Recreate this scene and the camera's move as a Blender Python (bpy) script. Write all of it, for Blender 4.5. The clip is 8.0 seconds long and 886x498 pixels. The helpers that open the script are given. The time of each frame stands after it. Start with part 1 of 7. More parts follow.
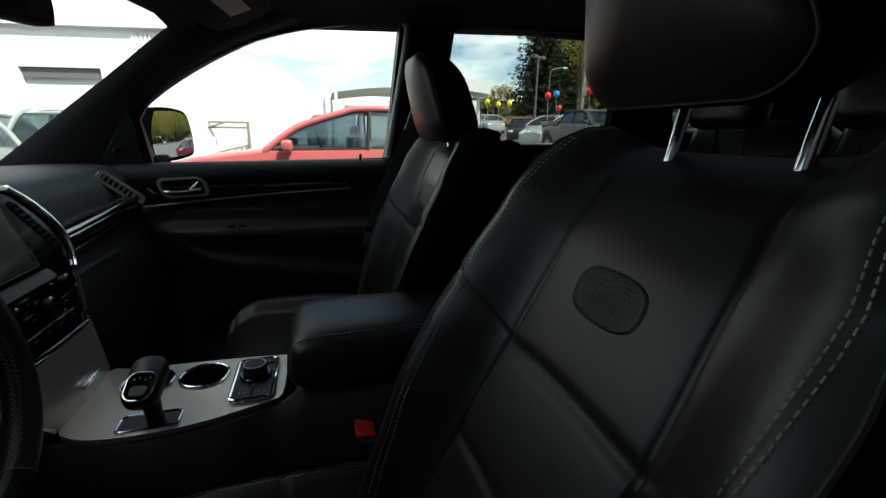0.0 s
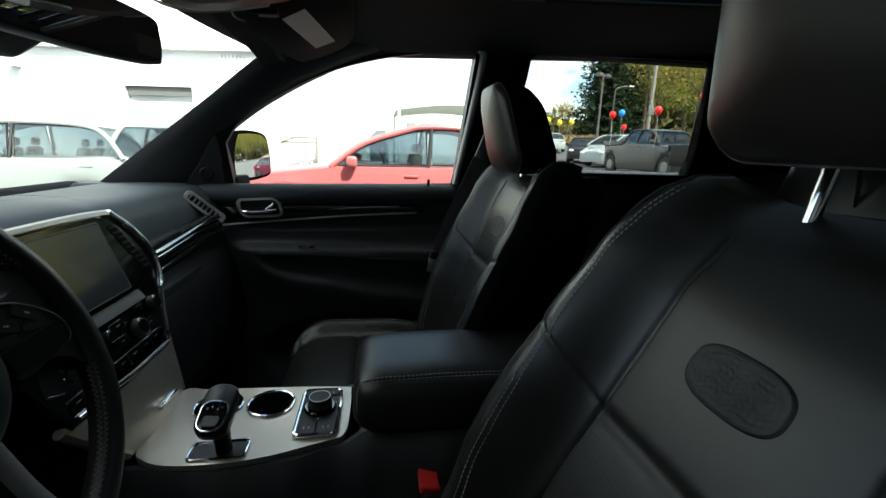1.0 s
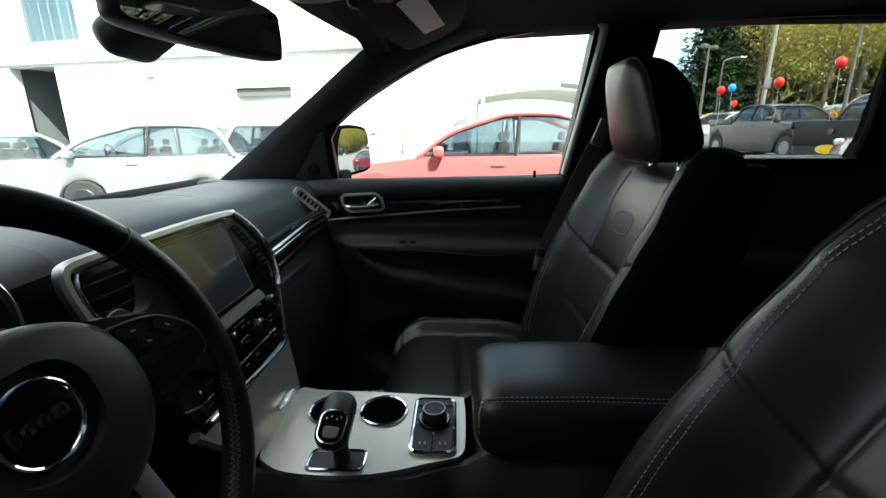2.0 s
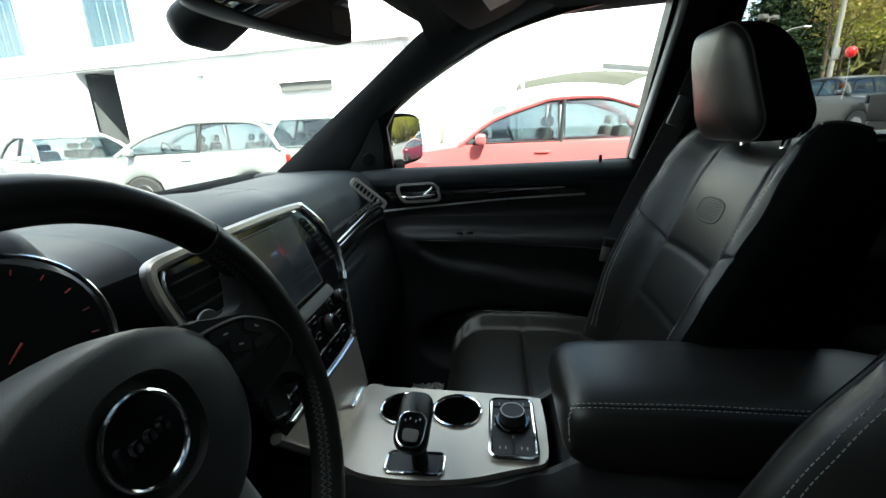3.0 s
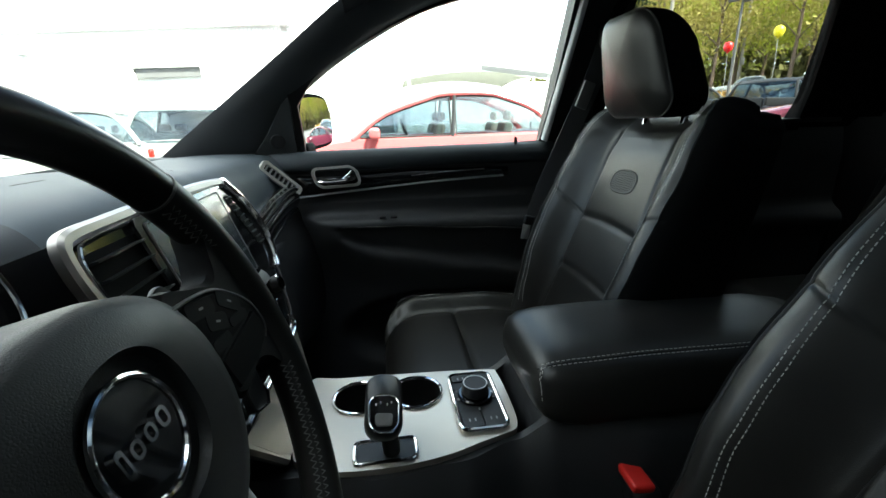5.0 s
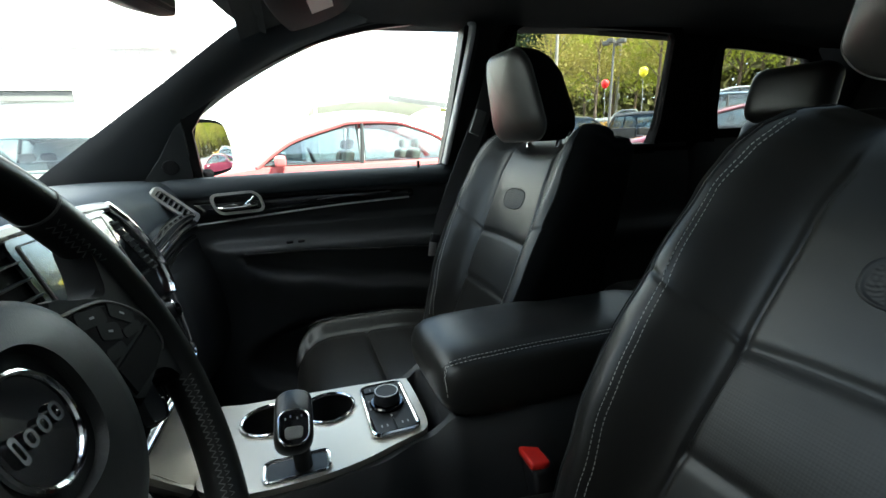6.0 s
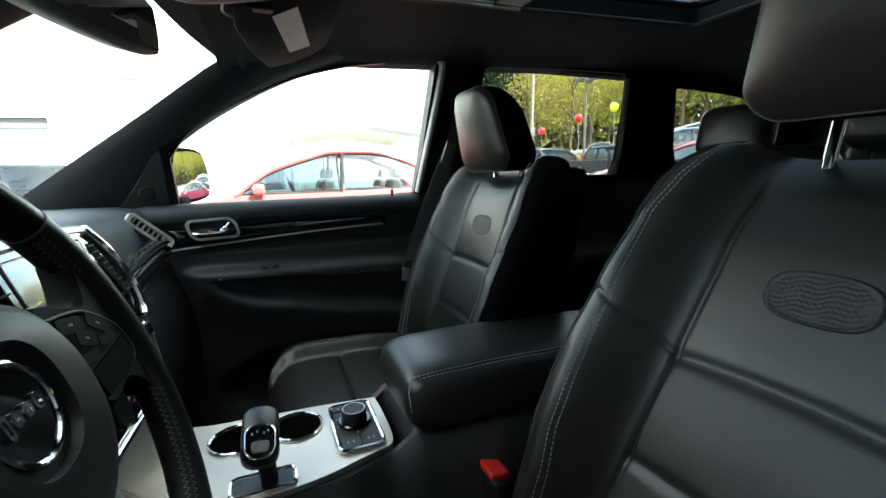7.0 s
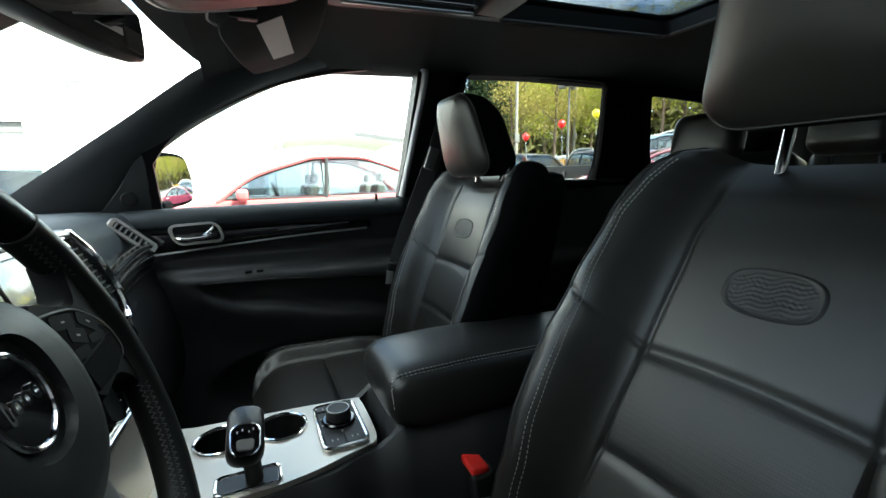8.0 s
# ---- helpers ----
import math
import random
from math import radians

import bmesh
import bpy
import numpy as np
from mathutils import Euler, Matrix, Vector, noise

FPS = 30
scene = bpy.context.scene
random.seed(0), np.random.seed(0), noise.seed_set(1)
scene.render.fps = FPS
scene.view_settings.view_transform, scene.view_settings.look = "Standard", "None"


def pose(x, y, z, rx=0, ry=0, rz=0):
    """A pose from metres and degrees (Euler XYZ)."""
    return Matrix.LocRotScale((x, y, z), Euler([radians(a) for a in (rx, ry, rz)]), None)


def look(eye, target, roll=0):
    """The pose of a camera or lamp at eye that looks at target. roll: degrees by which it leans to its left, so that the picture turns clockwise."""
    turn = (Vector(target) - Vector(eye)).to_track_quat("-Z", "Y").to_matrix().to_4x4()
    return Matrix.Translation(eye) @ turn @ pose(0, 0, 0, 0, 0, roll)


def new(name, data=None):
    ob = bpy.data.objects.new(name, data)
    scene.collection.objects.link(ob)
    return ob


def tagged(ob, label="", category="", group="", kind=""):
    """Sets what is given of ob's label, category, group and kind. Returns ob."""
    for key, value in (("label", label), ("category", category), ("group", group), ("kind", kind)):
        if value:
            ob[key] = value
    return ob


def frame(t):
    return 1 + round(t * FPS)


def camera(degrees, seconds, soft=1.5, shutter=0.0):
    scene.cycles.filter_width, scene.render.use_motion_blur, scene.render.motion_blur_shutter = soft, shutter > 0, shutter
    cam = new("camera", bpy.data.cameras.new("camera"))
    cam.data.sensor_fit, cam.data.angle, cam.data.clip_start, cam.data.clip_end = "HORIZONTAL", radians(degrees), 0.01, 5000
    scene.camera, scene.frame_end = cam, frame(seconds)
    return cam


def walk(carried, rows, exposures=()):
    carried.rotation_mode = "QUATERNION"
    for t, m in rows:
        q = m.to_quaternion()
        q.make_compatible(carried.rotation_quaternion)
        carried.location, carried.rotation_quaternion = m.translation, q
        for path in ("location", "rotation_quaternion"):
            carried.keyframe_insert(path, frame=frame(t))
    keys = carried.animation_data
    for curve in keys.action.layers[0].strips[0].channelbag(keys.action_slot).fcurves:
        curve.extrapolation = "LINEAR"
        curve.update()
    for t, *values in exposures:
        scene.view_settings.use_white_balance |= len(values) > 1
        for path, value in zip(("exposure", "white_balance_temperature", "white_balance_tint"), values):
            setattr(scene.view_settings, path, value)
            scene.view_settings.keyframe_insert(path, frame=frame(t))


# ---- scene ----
cam = camera(92.0, 8.0)
PATH = [
    (0, (-0.134, -0.684, 1.3), (0.412, 1.168, 0.779), 0.8),
    (0.5, (-0.137, -0.664, 1.319), (0.331, 1.224, 0.855), 1.9),
    (1, (-0.161, -0.633, 1.33), (0.148, 1.29, 0.873), 1.9),
    (1.5, (-0.193, -0.591, 1.336), (-0.067, 1.348, 0.862), 1.8),
    (2, (-0.223, -0.551, 1.333), (-0.287, 1.381, 0.82), -0.2),
    (2.2, (-0.23, -0.54, 1.334), (-0.373, 1.383, 0.804), -1.8),
    (3.3, (-0.304, -0.502, 1.326), (-0.551, 1.4, 0.759), -2.0),
    (3.5, (-0.314, -0.493, 1.326), (-0.522, 1.41, 0.748), -1.6),
    (4, (-0.34, -0.473, 1.31), (-0.408, 1.432, 0.706), -1.7),
    (4.2, (-0.349, -0.473, 1.307), (-0.376, 1.431, 0.695), -2.1),
    (5.3, (-0.379, -0.508, 1.279), (0.032, 1.373, 0.737), -1.0),
    (5.5, (-0.374, -0.517, 1.277), (0.143, 1.347, 0.766), -1.3),
    (6, (-0.367, -0.544, 1.277), (0.275, 1.291, 0.806), -1.3),
    (6.5, (-0.36, -0.569, 1.276), (0.358, 1.255, 0.877), -0.7),
    (7, (-0.359, -0.594, 1.275), (0.379, 1.233, 0.934), -0.9),
    (7.5, (-0.361, -0.61, 1.274), (0.415, 1.209, 0.974), -0.9),
    (8, (-0.361, -0.618, 1.274), (0.439, 1.187, 0.955), -0.9),
]
walk(cam, [(t, look(eye, target, roll)) for t, eye, target, roll in PATH],
     exposures=[(0.0, 0.92, 6480, -2), (0.5, 1.45, 6480, -2), (1.0, 1.85, 6480, -2), (2.0, 2.25, 6480, -2), (3.5, 2.45, 6480, -2), (5.5, 2.88, 6480, -2), (8.0, 3.12, 6480, -2)])
# ---- end of path ----
# ---------------------------------------------------------------- light
SUN_EL, SUN_AZ = 48.0, 150.0          # degrees; azimuth from +y towards +x
world = bpy.data.worlds.new("sky")
scene.world = world
world.use_nodes = True
wt = world.node_tree
wt.nodes.clear()
w_out = wt.nodes.new("ShaderNodeOutputWorld")
w_bg = wt.nodes.new("ShaderNodeBackground")
w_sky = wt.nodes.new("ShaderNodeTexSky")
w_sky.sky_type = "NISHITA"
w_sky.sun_disc = False
w_sky.sun_elevation = radians(SUN_EL)
w_sky.sun_rotation = radians(SUN_AZ)
w_co = wt.nodes.new("ShaderNodeTexCoord")
w_map = wt.nodes.new("ShaderNodeMapping")
w_map.inputs["Scale"].default_value = (1.0, 1.0, 3.2)
w_no = wt.nodes.new("ShaderNodeTexNoise")
w_no.inputs["Scale"].default_value = 2.6
w_no.inputs["Detail"].default_value = 7.0
w_no.inputs["Roughness"].default_value = 0.58
w_ramp = wt.nodes.new("ShaderNodeValToRGB")
w_ramp.color_ramp.elements[0].position = 0.44
w_ramp.color_ramp.elements[1].position = 0.60
w_mix = wt.nodes.new("ShaderNodeMix")
w_mix.data_type = "RGBA"
w_mix.inputs["B"].default_value = (9.4, 9.4, 9.5, 1)
wt.links.new(w_co.outputs["Generated"], w_map.inputs["Vector"])
wt.links.new(w_map.outputs["Vector"], w_no.inputs["Vector"])
wt.links.new(w_no.outputs["Fac"], w_ramp.inputs["Fac"])
wt.links.new(w_ramp.outputs["Color"], w_mix.inputs["Factor"])
wt.links.new(w_sky.outputs["Color"], w_mix.inputs["A"])
wt.links.new(w_mix.outputs["Result"], w_bg.inputs["Color"])
w_bg.inputs["Strength"].default_value = 0.14
wt.links.new(w_bg.outputs["Background"], w_out.inputs["Surface"])

sun_data = bpy.data.lights.new("sun", "SUN")
sun_data.energy = 4.2
sun_data.angle = radians(0.6)
sun_data.color = (1.0, 0.95, 0.87)
sun = new("sun", sun_data)
sx = math.sin(radians(SUN_AZ)) * math.cos(radians(SUN_EL))
sy_ = math.cos(radians(SUN_AZ)) * math.cos(radians(SUN_EL))
sun.matrix_basis = look((sx * 40, sy_ * 40, math.sin(radians(SUN_EL)) * 40), (0, 0, 0))


# ---------------------------------------------------------------- materials
def material(name, color, rough=0.5, metal=0.0, var=0.15, scale=6.0, fine=300.0, bump=0.15, dist=0.0006,
             coat=0.0, spec=0.5, rough_var=0.08, kind="noise", per_object=0.0):
    """A surface with variation at two scales: blotches that change colour and gloss, and a fine grain that gives relief."""
    m = bpy.data.materials.new(name)
    m.use_nodes = True
    nt = m.node_tree
    b = nt.nodes["Principled BSDF"]
    b.inputs["Metallic"].default_value = metal
    b.inputs["Specular IOR Level"].default_value = spec
    b.inputs["Coat Weight"].default_value = coat
    b.inputs["Coat Roughness"].default_value = 0.04
    co = nt.nodes.new("ShaderNodeTexCoord")
    n1 = nt.nodes.new("ShaderNodeTexNoise")
    n1.inputs["Scale"].default_value = scale
    n1.inputs["Detail"].default_value = 5.0
    nt.links.new(co.outputs["Object"], n1.inputs["Vector"])
    mix = nt.nodes.new("ShaderNodeMix")
    mix.data_type = "RGBA"
    mix.inputs["A"].default_value = (*[max(0, c * (1 - var)) for c in color], 1)
    mix.inputs["B"].default_value = (*[min(1, c * (1 + var)) for c in color], 1)
    nt.links.new(n1.outputs["Fac"], mix.inputs["Factor"])
    last = mix.outputs["Result"]
    if per_object:
        info = nt.nodes.new("ShaderNodeObjectInfo")
        hsv = nt.nodes.new("ShaderNodeHueSaturation")
        mr = nt.nodes.new("ShaderNodeMapRange")
        mr.inputs["To Min"].default_value = 1 - per_object
        mr.inputs["To Max"].default_value = 1 + per_object
        nt.links.new(info.outputs["Random"], mr.inputs["Value"])
        nt.links.new(mr.outputs["Result"], hsv.inputs["Value"])
        nt.links.new(last, hsv.inputs["Color"])
        last = hsv.outputs["Color"]
    nt.links.new(last, b.inputs["Base Color"])
    rr = nt.nodes.new("ShaderNodeMapRange")
    rr.inputs["To Min"].default_value = max(0.0, rough - rough_var)
    rr.inputs["To Max"].default_value = min(1.0, rough + rough_var)
    nt.links.new(n1.outputs["Fac"], rr.inputs["Value"])
    nt.links.new(rr.outputs["Result"], b.inputs["Roughness"])
    if bump > 0:
        if kind == "leather":
            n2 = nt.nodes.new("ShaderNodeTexVoronoi")
            n2.feature = "DISTANCE_TO_EDGE"
            n2.inputs["Scale"].default_value = fine
            src = n2.outputs["Distance"]
        elif kind == "dots":
            n2 = nt.nodes.new("ShaderNodeTexVoronoi")
            n2.inputs["Scale"].default_value = fine
            n2.inputs["Randomness"].default_value = 0.0
            src = n2.outputs["Distance"]
        else:
            n2 = nt.nodes.new("ShaderNodeTexNoise")
            n2.inputs["Scale"].default_value = fine
            n2.inputs["Detail"].default_value = 3.0
            src = n2.outputs["Fac"]
        nt.links.new(co.outputs["Object"], n2.inputs["Vector"])
        bp = nt.nodes.new("ShaderNodeBump")
        bp.inputs["Strength"].default_value = bump
        bp.inputs["Distance"].default_value = dist if dist else 0.0006
        nt.links.new(src, bp.inputs["Height"])
        nt.links.new(bp.outputs["Normal"], b.inputs["Normal"])
    return m


def glass(name, tint, rough=0.0, base=0.025):
    m = bpy.data.materials.new(name)
    m.use_nodes = True
    nt = m.node_tree
    nt.nodes.clear()
    out = nt.nodes.new("ShaderNodeOutputMaterial")
    tr = nt.nodes.new("ShaderNodeBsdfTransparent")
    tr.inputs["Color"].default_value = (*tint, 1)
    gl = nt.nodes.new("ShaderNodeBsdfGlossy")
    gl.inputs["Roughness"].default_value = rough
    lw = nt.nodes.new("ShaderNodeLayerWeight")
    lw.inputs["Blend"].default_value = 0.5
    pw = nt.nodes.new("ShaderNodeMath")
    pw.operation = "POWER"
    pw.inputs[1].default_value = 4.0
    fr = nt.nodes.new("ShaderNodeMath")
    fr.operation = "MULTIPLY_ADD"
    fr.inputs[1].default_value = 0.45
    fr.inputs[2].default_value = base
    nt.links.new(lw.outputs["Facing"], pw.inputs[0])
    nt.links.new(pw.outputs[0], fr.inputs[0])
    mx = nt.nodes.new("ShaderNodeMixShader")
    nt.links.new(fr.outputs[0], mx.inputs["Fac"])
    nt.links.new(tr.outputs["BSDF"], mx.inputs[1])
    nt.links.new(gl.outputs["BSDF"], mx.inputs[2])
    nt.links.new(mx.outputs["Shader"], out.inputs["Surface"])
    return m


def leaf_material(name, color, var):
    """Thin leaves: they scatter light back and let some through."""
    m = material(name, color, 0.6, var=var, scale=1.2, bump=0.0, spec=0.2)
    nt = m.node_tree
    b = nt.nodes["Principled BSDF"]
    out = nt.nodes["Material Output"]
    tl = nt.nodes.new("ShaderNodeBsdfTranslucent")
    mx = nt.nodes.new("ShaderNodeMixShader")
    mx.inputs["Fac"].default_value = 0.45
    nt.links.new(b.inputs["Base Color"].links[0].from_socket, tl.inputs["Color"])
    nt.links.new(b.outputs["BSDF"], mx.inputs[1])
    nt.links.new(tl.outputs["BSDF"], mx.inputs[2])
    nt.links.new(mx.outputs["Shader"], out.inputs["Surface"])
    return m


M = {}
M["leather"] = material("black_leather", (0.0112, 0.0105, 0.0096), 0.38, var=0.2, scale=9, fine=650, bump=0.22, dist=0.0005, kind="leather", spec=0.37, rough_var=0.03)
M["leather_perf"] = material("perforated_leather", (0.0136, 0.0130, 0.0122), 0.46, var=0.2, scale=9, fine=330, bump=0.2, dist=0.0008, kind="dots", spec=0.36)
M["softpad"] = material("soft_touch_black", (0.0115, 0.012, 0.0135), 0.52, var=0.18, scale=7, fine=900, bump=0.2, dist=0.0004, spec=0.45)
M["plastic"] = material("black_plastic", (0.010, 0.010, 0.011), 0.5, var=0.2, scale=8, fine=1100, bump=0.15, dist=0.0003, spec=0.4)
M["gloss"] = material("gloss_black", (0.006, 0.006, 0.007), 0.08, var=0.2, scale=8, bump=0.0, rough_var=0.03, coat=0.6)
M["vane"] = material("vent_vane_plastic", (0.012, 0.012, 0.0125), 0.36, var=0.2, scale=12, bump=0.0, spec=0.6)
M["chrome"] = material("chrome", (0.82, 0.82, 0.83), 0.1, metal=1.0, var=0.05, scale=20, bump=0.0, rough_var=0.04)
M["satin"] = material("satin_silver", (0.52, 0.51, 0.50), 0.33, metal=0.55, var=0.08, scale=30, bump=0.05, fine=1500)
# pale because the daylight on the seal is put into the colour
M["lit_seal_grey"] = material("door_seal_lit_grey", (0.55, 0.55, 0.55), 0.45, var=0.1, scale=20, bump=0.05)
M["champagne"] = material("champagne_satin_trim", (0.54, 0.49, 0.42), 0.34, metal=0.65, var=0.06, scale=12, fine=1800, bump=0.06, dist=0.0002)
M["fabric"] = material("black_headliner_fabric", (0.040, 0.040, 0.041), 0.95, var=0.2, scale=10, fine=1400, bump=0.4, dist=0.0006, spec=0.15)
# near-black: the shade on seat backs and sides is put into the colour
M["backfabric_shade"] = material("seat_fabric_shade_black", (0.0022, 0.0022, 0.0022), 0.9, var=0.2, scale=10, fine=900, bump=0.3, spec=0.06)
M["carpet"] = material("black_carpet", (0.012, 0.012, 0.013), 1.0, var=0.3, scale=30, fine=700, bump=0.8, dist=0.003, spec=0.1)
M["thread"] = material("grey_thread", (0.34, 0.33, 0.31), 0.7, var=0.2, scale=200, bump=0.0)
M["piping"] = material("grey_piping", (0.020, 0.020, 0.020), 0.5, var=0.15, scale=80, bump=0.0)
M["red"] = material("red_plastic", (0.62, 0.02, 0.015), 0.4, var=0.1, scale=60, bump=0.05)
M["webbing"] = material("black_webbing", (0.045, 0.045, 0.047), 0.75, var=0.15, scale=30, fine=1800, bump=0.5, dist=0.0006)
# blue-grey base stands in for sky reflected in the touchscreen
M["screen"] = material("touchscreen_sky_tint", (0.045, 0.054, 0.064), 0.16, var=0.2, scale=5, bump=0.0, rough_var=0.03, coat=0.7, spec=0.5)
M["label"] = material("white_warning_label", (0.78, 0.74, 0.69), 0.6, var=0.06, scale=40, bump=0.0)
M["mirror"] = material("mirror_silver", (0.88, 0.88, 0.88), 0.01, metal=1.0, var=0.01, bump=0.0, rough_var=0.008)
M["clear"] = glass("clear_glass", (0.93, 0.95, 0.93))
M["roof_tint"] = glass("dark_roof_glass", (0.27, 0.295, 0.31))
M["tint"] = glass("privacy_glass", (0.70, 0.715, 0.70))
M["needle"] = material("red_needle", (0.22, 0.016, 0.009), 0.5, bump=0.0)
M["plain_wall"] = material("grey_block_wall", (0.07, 0.07, 0.068), 0.9, var=0.2, scale=1.5, fine=40, bump=0.3, dist=0.004)
M["asphalt"] = material("asphalt", (0.085, 0.085, 0.086), 0.9, var=0.35, scale=1.3, fine=90, bump=0.5, dist=0.004)
M["facade"] = material("white_stucco", (0.80, 0.80, 0.79), 0.85, var=0.05, scale=1.5, fine=60, bump=0.3, dist=0.003)
M["plate_grey"] = material("pale_grey_plastic", (0.16, 0.16, 0.155), 0.5, var=0.1, scale=30, bump=0.05)
# grey of the roller door's painted head shadow and of the pole signs
M["shade_sign_grey"] = material("door_shade_and_sign_grey", (0.12, 0.121, 0.118), 0.6, var=0.1, scale=6, bump=0.05)
M["facade_trim"] = material("pale_grey_trim", (0.66, 0.67, 0.67), 0.6, var=0.06, scale=2, fine=40, bump=0.1)
M["dark_in"] = material("dark_interior", (0.11, 0.12, 0.125), 0.9, var=0.3, scale=2, bump=0.0)
M["blind"] = material("grey_vertical_blind", (0.48, 0.53, 0.57), 0.8, var=0.1, scale=4, bump=0.0, per_object=0.12)
M["winglass"] = glass("building_glass", (0.62, 0.68, 0.70))
M["white_paint"] = material("white_car_paint", (0.27, 0.295, 0.29), 0.22, var=0.03, scale=3, bump=0.0, coat=0.8)
# green and blue raised: the wash of glare is put into the red
M["red_paint"] = material("red_car_paint", (0.44, 0.10, 0.105), 0.22, var=0.05, scale=3, bump=0.0, coat=0.8)
M["grey_paint"] = material("grey_car_paint", (0.022, 0.023, 0.024), 0.3, metal=0.2, var=0.06, scale=3, bump=0.0, coat=0.35)
M["black_paint"] = material("black_car_paint", (0.010, 0.010, 0.011), 0.35, var=0.1, scale=3, bump=0.0, spec=0.3)
M["maroon_paint"] = material("maroon_car_paint", (0.13, 0.022, 0.045), 0.25, var=0.06, scale=3, bump=0.0, coat=0.8)
M["blue_paint"] = material("blue_grey_car_paint", (0.10, 0.16, 0.22), 0.25, var=0.06, scale=3, bump=0.0, coat=0.8)
M["carglass"] = glass("car_glass", (0.52, 0.59, 0.61), base=0.10)
M["rubber"] = material("tyre_rubber", (0.025, 0.025, 0.025), 0.85, var=0.2, scale=20, bump=0.2)
M["rim"] = material("alloy_rim", (0.20, 0.20, 0.205), 0.3, metal=1.0, var=0.05, bump=0.0)
M["cloth_tan"] = material("tan_upholstery", (0.42, 0.38, 0.32), 0.85, var=0.1, scale=20, bump=0.1)
M["lamp_red"] = material("red_tail_lens", (0.55, 0.015, 0.01), 0.15, bump=0.0, coat=0.5)
M["lamp_clear"] = material("clear_lens", (0.7, 0.72, 0.74), 0.1, bump=0.0, coat=0.5)
M["bark"] = material("bark", (0.12, 0.085, 0.06), 0.95, var=0.4, scale=8, fine=40, bump=0.8, dist=0.02)
M["leaf"] = leaf_material("spring_leaves", (0.30, 0.33, 0.04), 0.35)
M["leaf2"] = leaf_material("olive_leaves", (0.34, 0.29, 0.09), 0.35)
M["woods"] = leaf_material("far_woods_leaves", (0.15, 0.145, 0.055), 0.4)
M["needles"] = material("conifer_needles", (0.022, 0.038, 0.016), 0.75, var=0.4, scale=1.2, bump=0.0, spec=0.2)
M["pole"] = material("weathered_pole", (0.21, 0.19, 0.165), 0.8, var=0.25, scale=3, fine=60, bump=0.3)
M["steel"] = material("painted_steel", (0.085, 0.08, 0.075), 0.55, var=0.2, scale=5, bump=0.05)
M["balloon_red"] = material("red_balloon", (0.75, 0.02, 0.02), 0.25, var=0.03, bump=0.0)
M["balloon_blue"] = material("blue_balloon", (0.03, 0.28, 0.75), 0.25, var=0.03, bump=0.0)
M["balloon_yellow"] = material("yellow_balloon", (0.85, 0.72, 0.03), 0.25, var=0.03, bump=0.0)
M["hedge"] = material("orange_shrubs", (0.30, 0.17, 0.03), 0.8, var=0.4, scale=6, bump=0.0)
M["line"] = material("white_road_paint", (0.7, 0.7, 0.68), 0.8, var=0.15, scale=6, bump=0.1)

M["cupwell"] = material("dark_cup_well", (0.008, 0.008, 0.008), 0.5, var=0.2, scale=20, bump=0.0)
M["leather_dark"] = material("worn_dark_leather", (0.0062, 0.0062, 0.0066), 0.55, var=0.2, scale=30, fine=700, bump=0.1, kind="leather", spec=0.4)
M["sleeve"] = material("clear_plastic_sleeve", (0.5, 0.5, 0.5), 0.15, var=0.2, scale=40, bump=0.0)
M["rail"] = material("bronze_rail", (0.35, 0.30, 0.27), 0.25, metal=1.0, var=0.1, scale=20, bump=0.0)

M["dashskin"] = material("grained_dash_skin", (0.040, 0.049, 0.056), 0.58, var=0.15, scale=6, fine=800, bump=0.25, dist=0.0004, spec=0.4)
# near-black for trim and for shade painted into recesses
M["well"] = material("black_trim_and_shade", (0.003, 0.003, 0.003), 0.8, var=0.2, scale=20, bump=0.0, spec=0.06)
M["marks_dim"] = material("grey_print", (0.22, 0.22, 0.22), 0.6, var=0.1, scale=60, bump=0.0)
M["thread_dim"] = material("dark_grey_thread", (0.12, 0.12, 0.115), 0.7, var=0.2, scale=200, bump=0.0)
M["satin_metal"] = material("brushed_satin_metal", (0.33, 0.305, 0.285), 0.32, metal=0.95, var=0.03, scale=30, bump=0.0, rough_var=0.02)
M["canvas_olive"] = material("grey_olive_canvas", (0.36, 0.36, 0.32), 0.8, var=0.2, scale=1.5, bump=0.1, fine=60)
M["dull_glass"] = material("dull_window_glass", (0.20, 0.21, 0.21), 0.25, var=0.4, scale=0.9, bump=0.0)
M["doorskin"] = material("black_door_skin", (0.036, 0.037, 0.039), 0.5, var=0.2, scale=8, fine=700, bump=0.2, dist=0.0004, kind="leather", spec=0.36)
M["lid_brown"] = material("dark_tinted_lid", (0.030, 0.016, 0.013), 0.5, var=0.15, scale=10, bump=0.0, spec=0.2)
M["spokeskin"] = material("matt_black_spoke", (0.0048, 0.0048, 0.005), 0.66, var=0.2, scale=12, fine=900, bump=0.15, spec=0.10)
M["pillarskin"] = material("grained_pillar_trim", (0.040, 0.043, 0.045), 0.6, var=0.15, scale=8, fine=900, bump=0.2, dist=0.0004, spec=0.4)
M["plate_yellow"] = material("yellow_plate", (0.75, 0.50, 0.02), 0.5, var=0.1, scale=20, bump=0.0)
M["seat_grey"] = material("grey_upholstery", (0.22, 0.215, 0.20), 0.9, var=0.15, scale=20, bump=0.1)
M["string"] = material("grey_string", (0.35, 0.35, 0.34), 0.8, var=0.1, scale=30, bump=0.0)

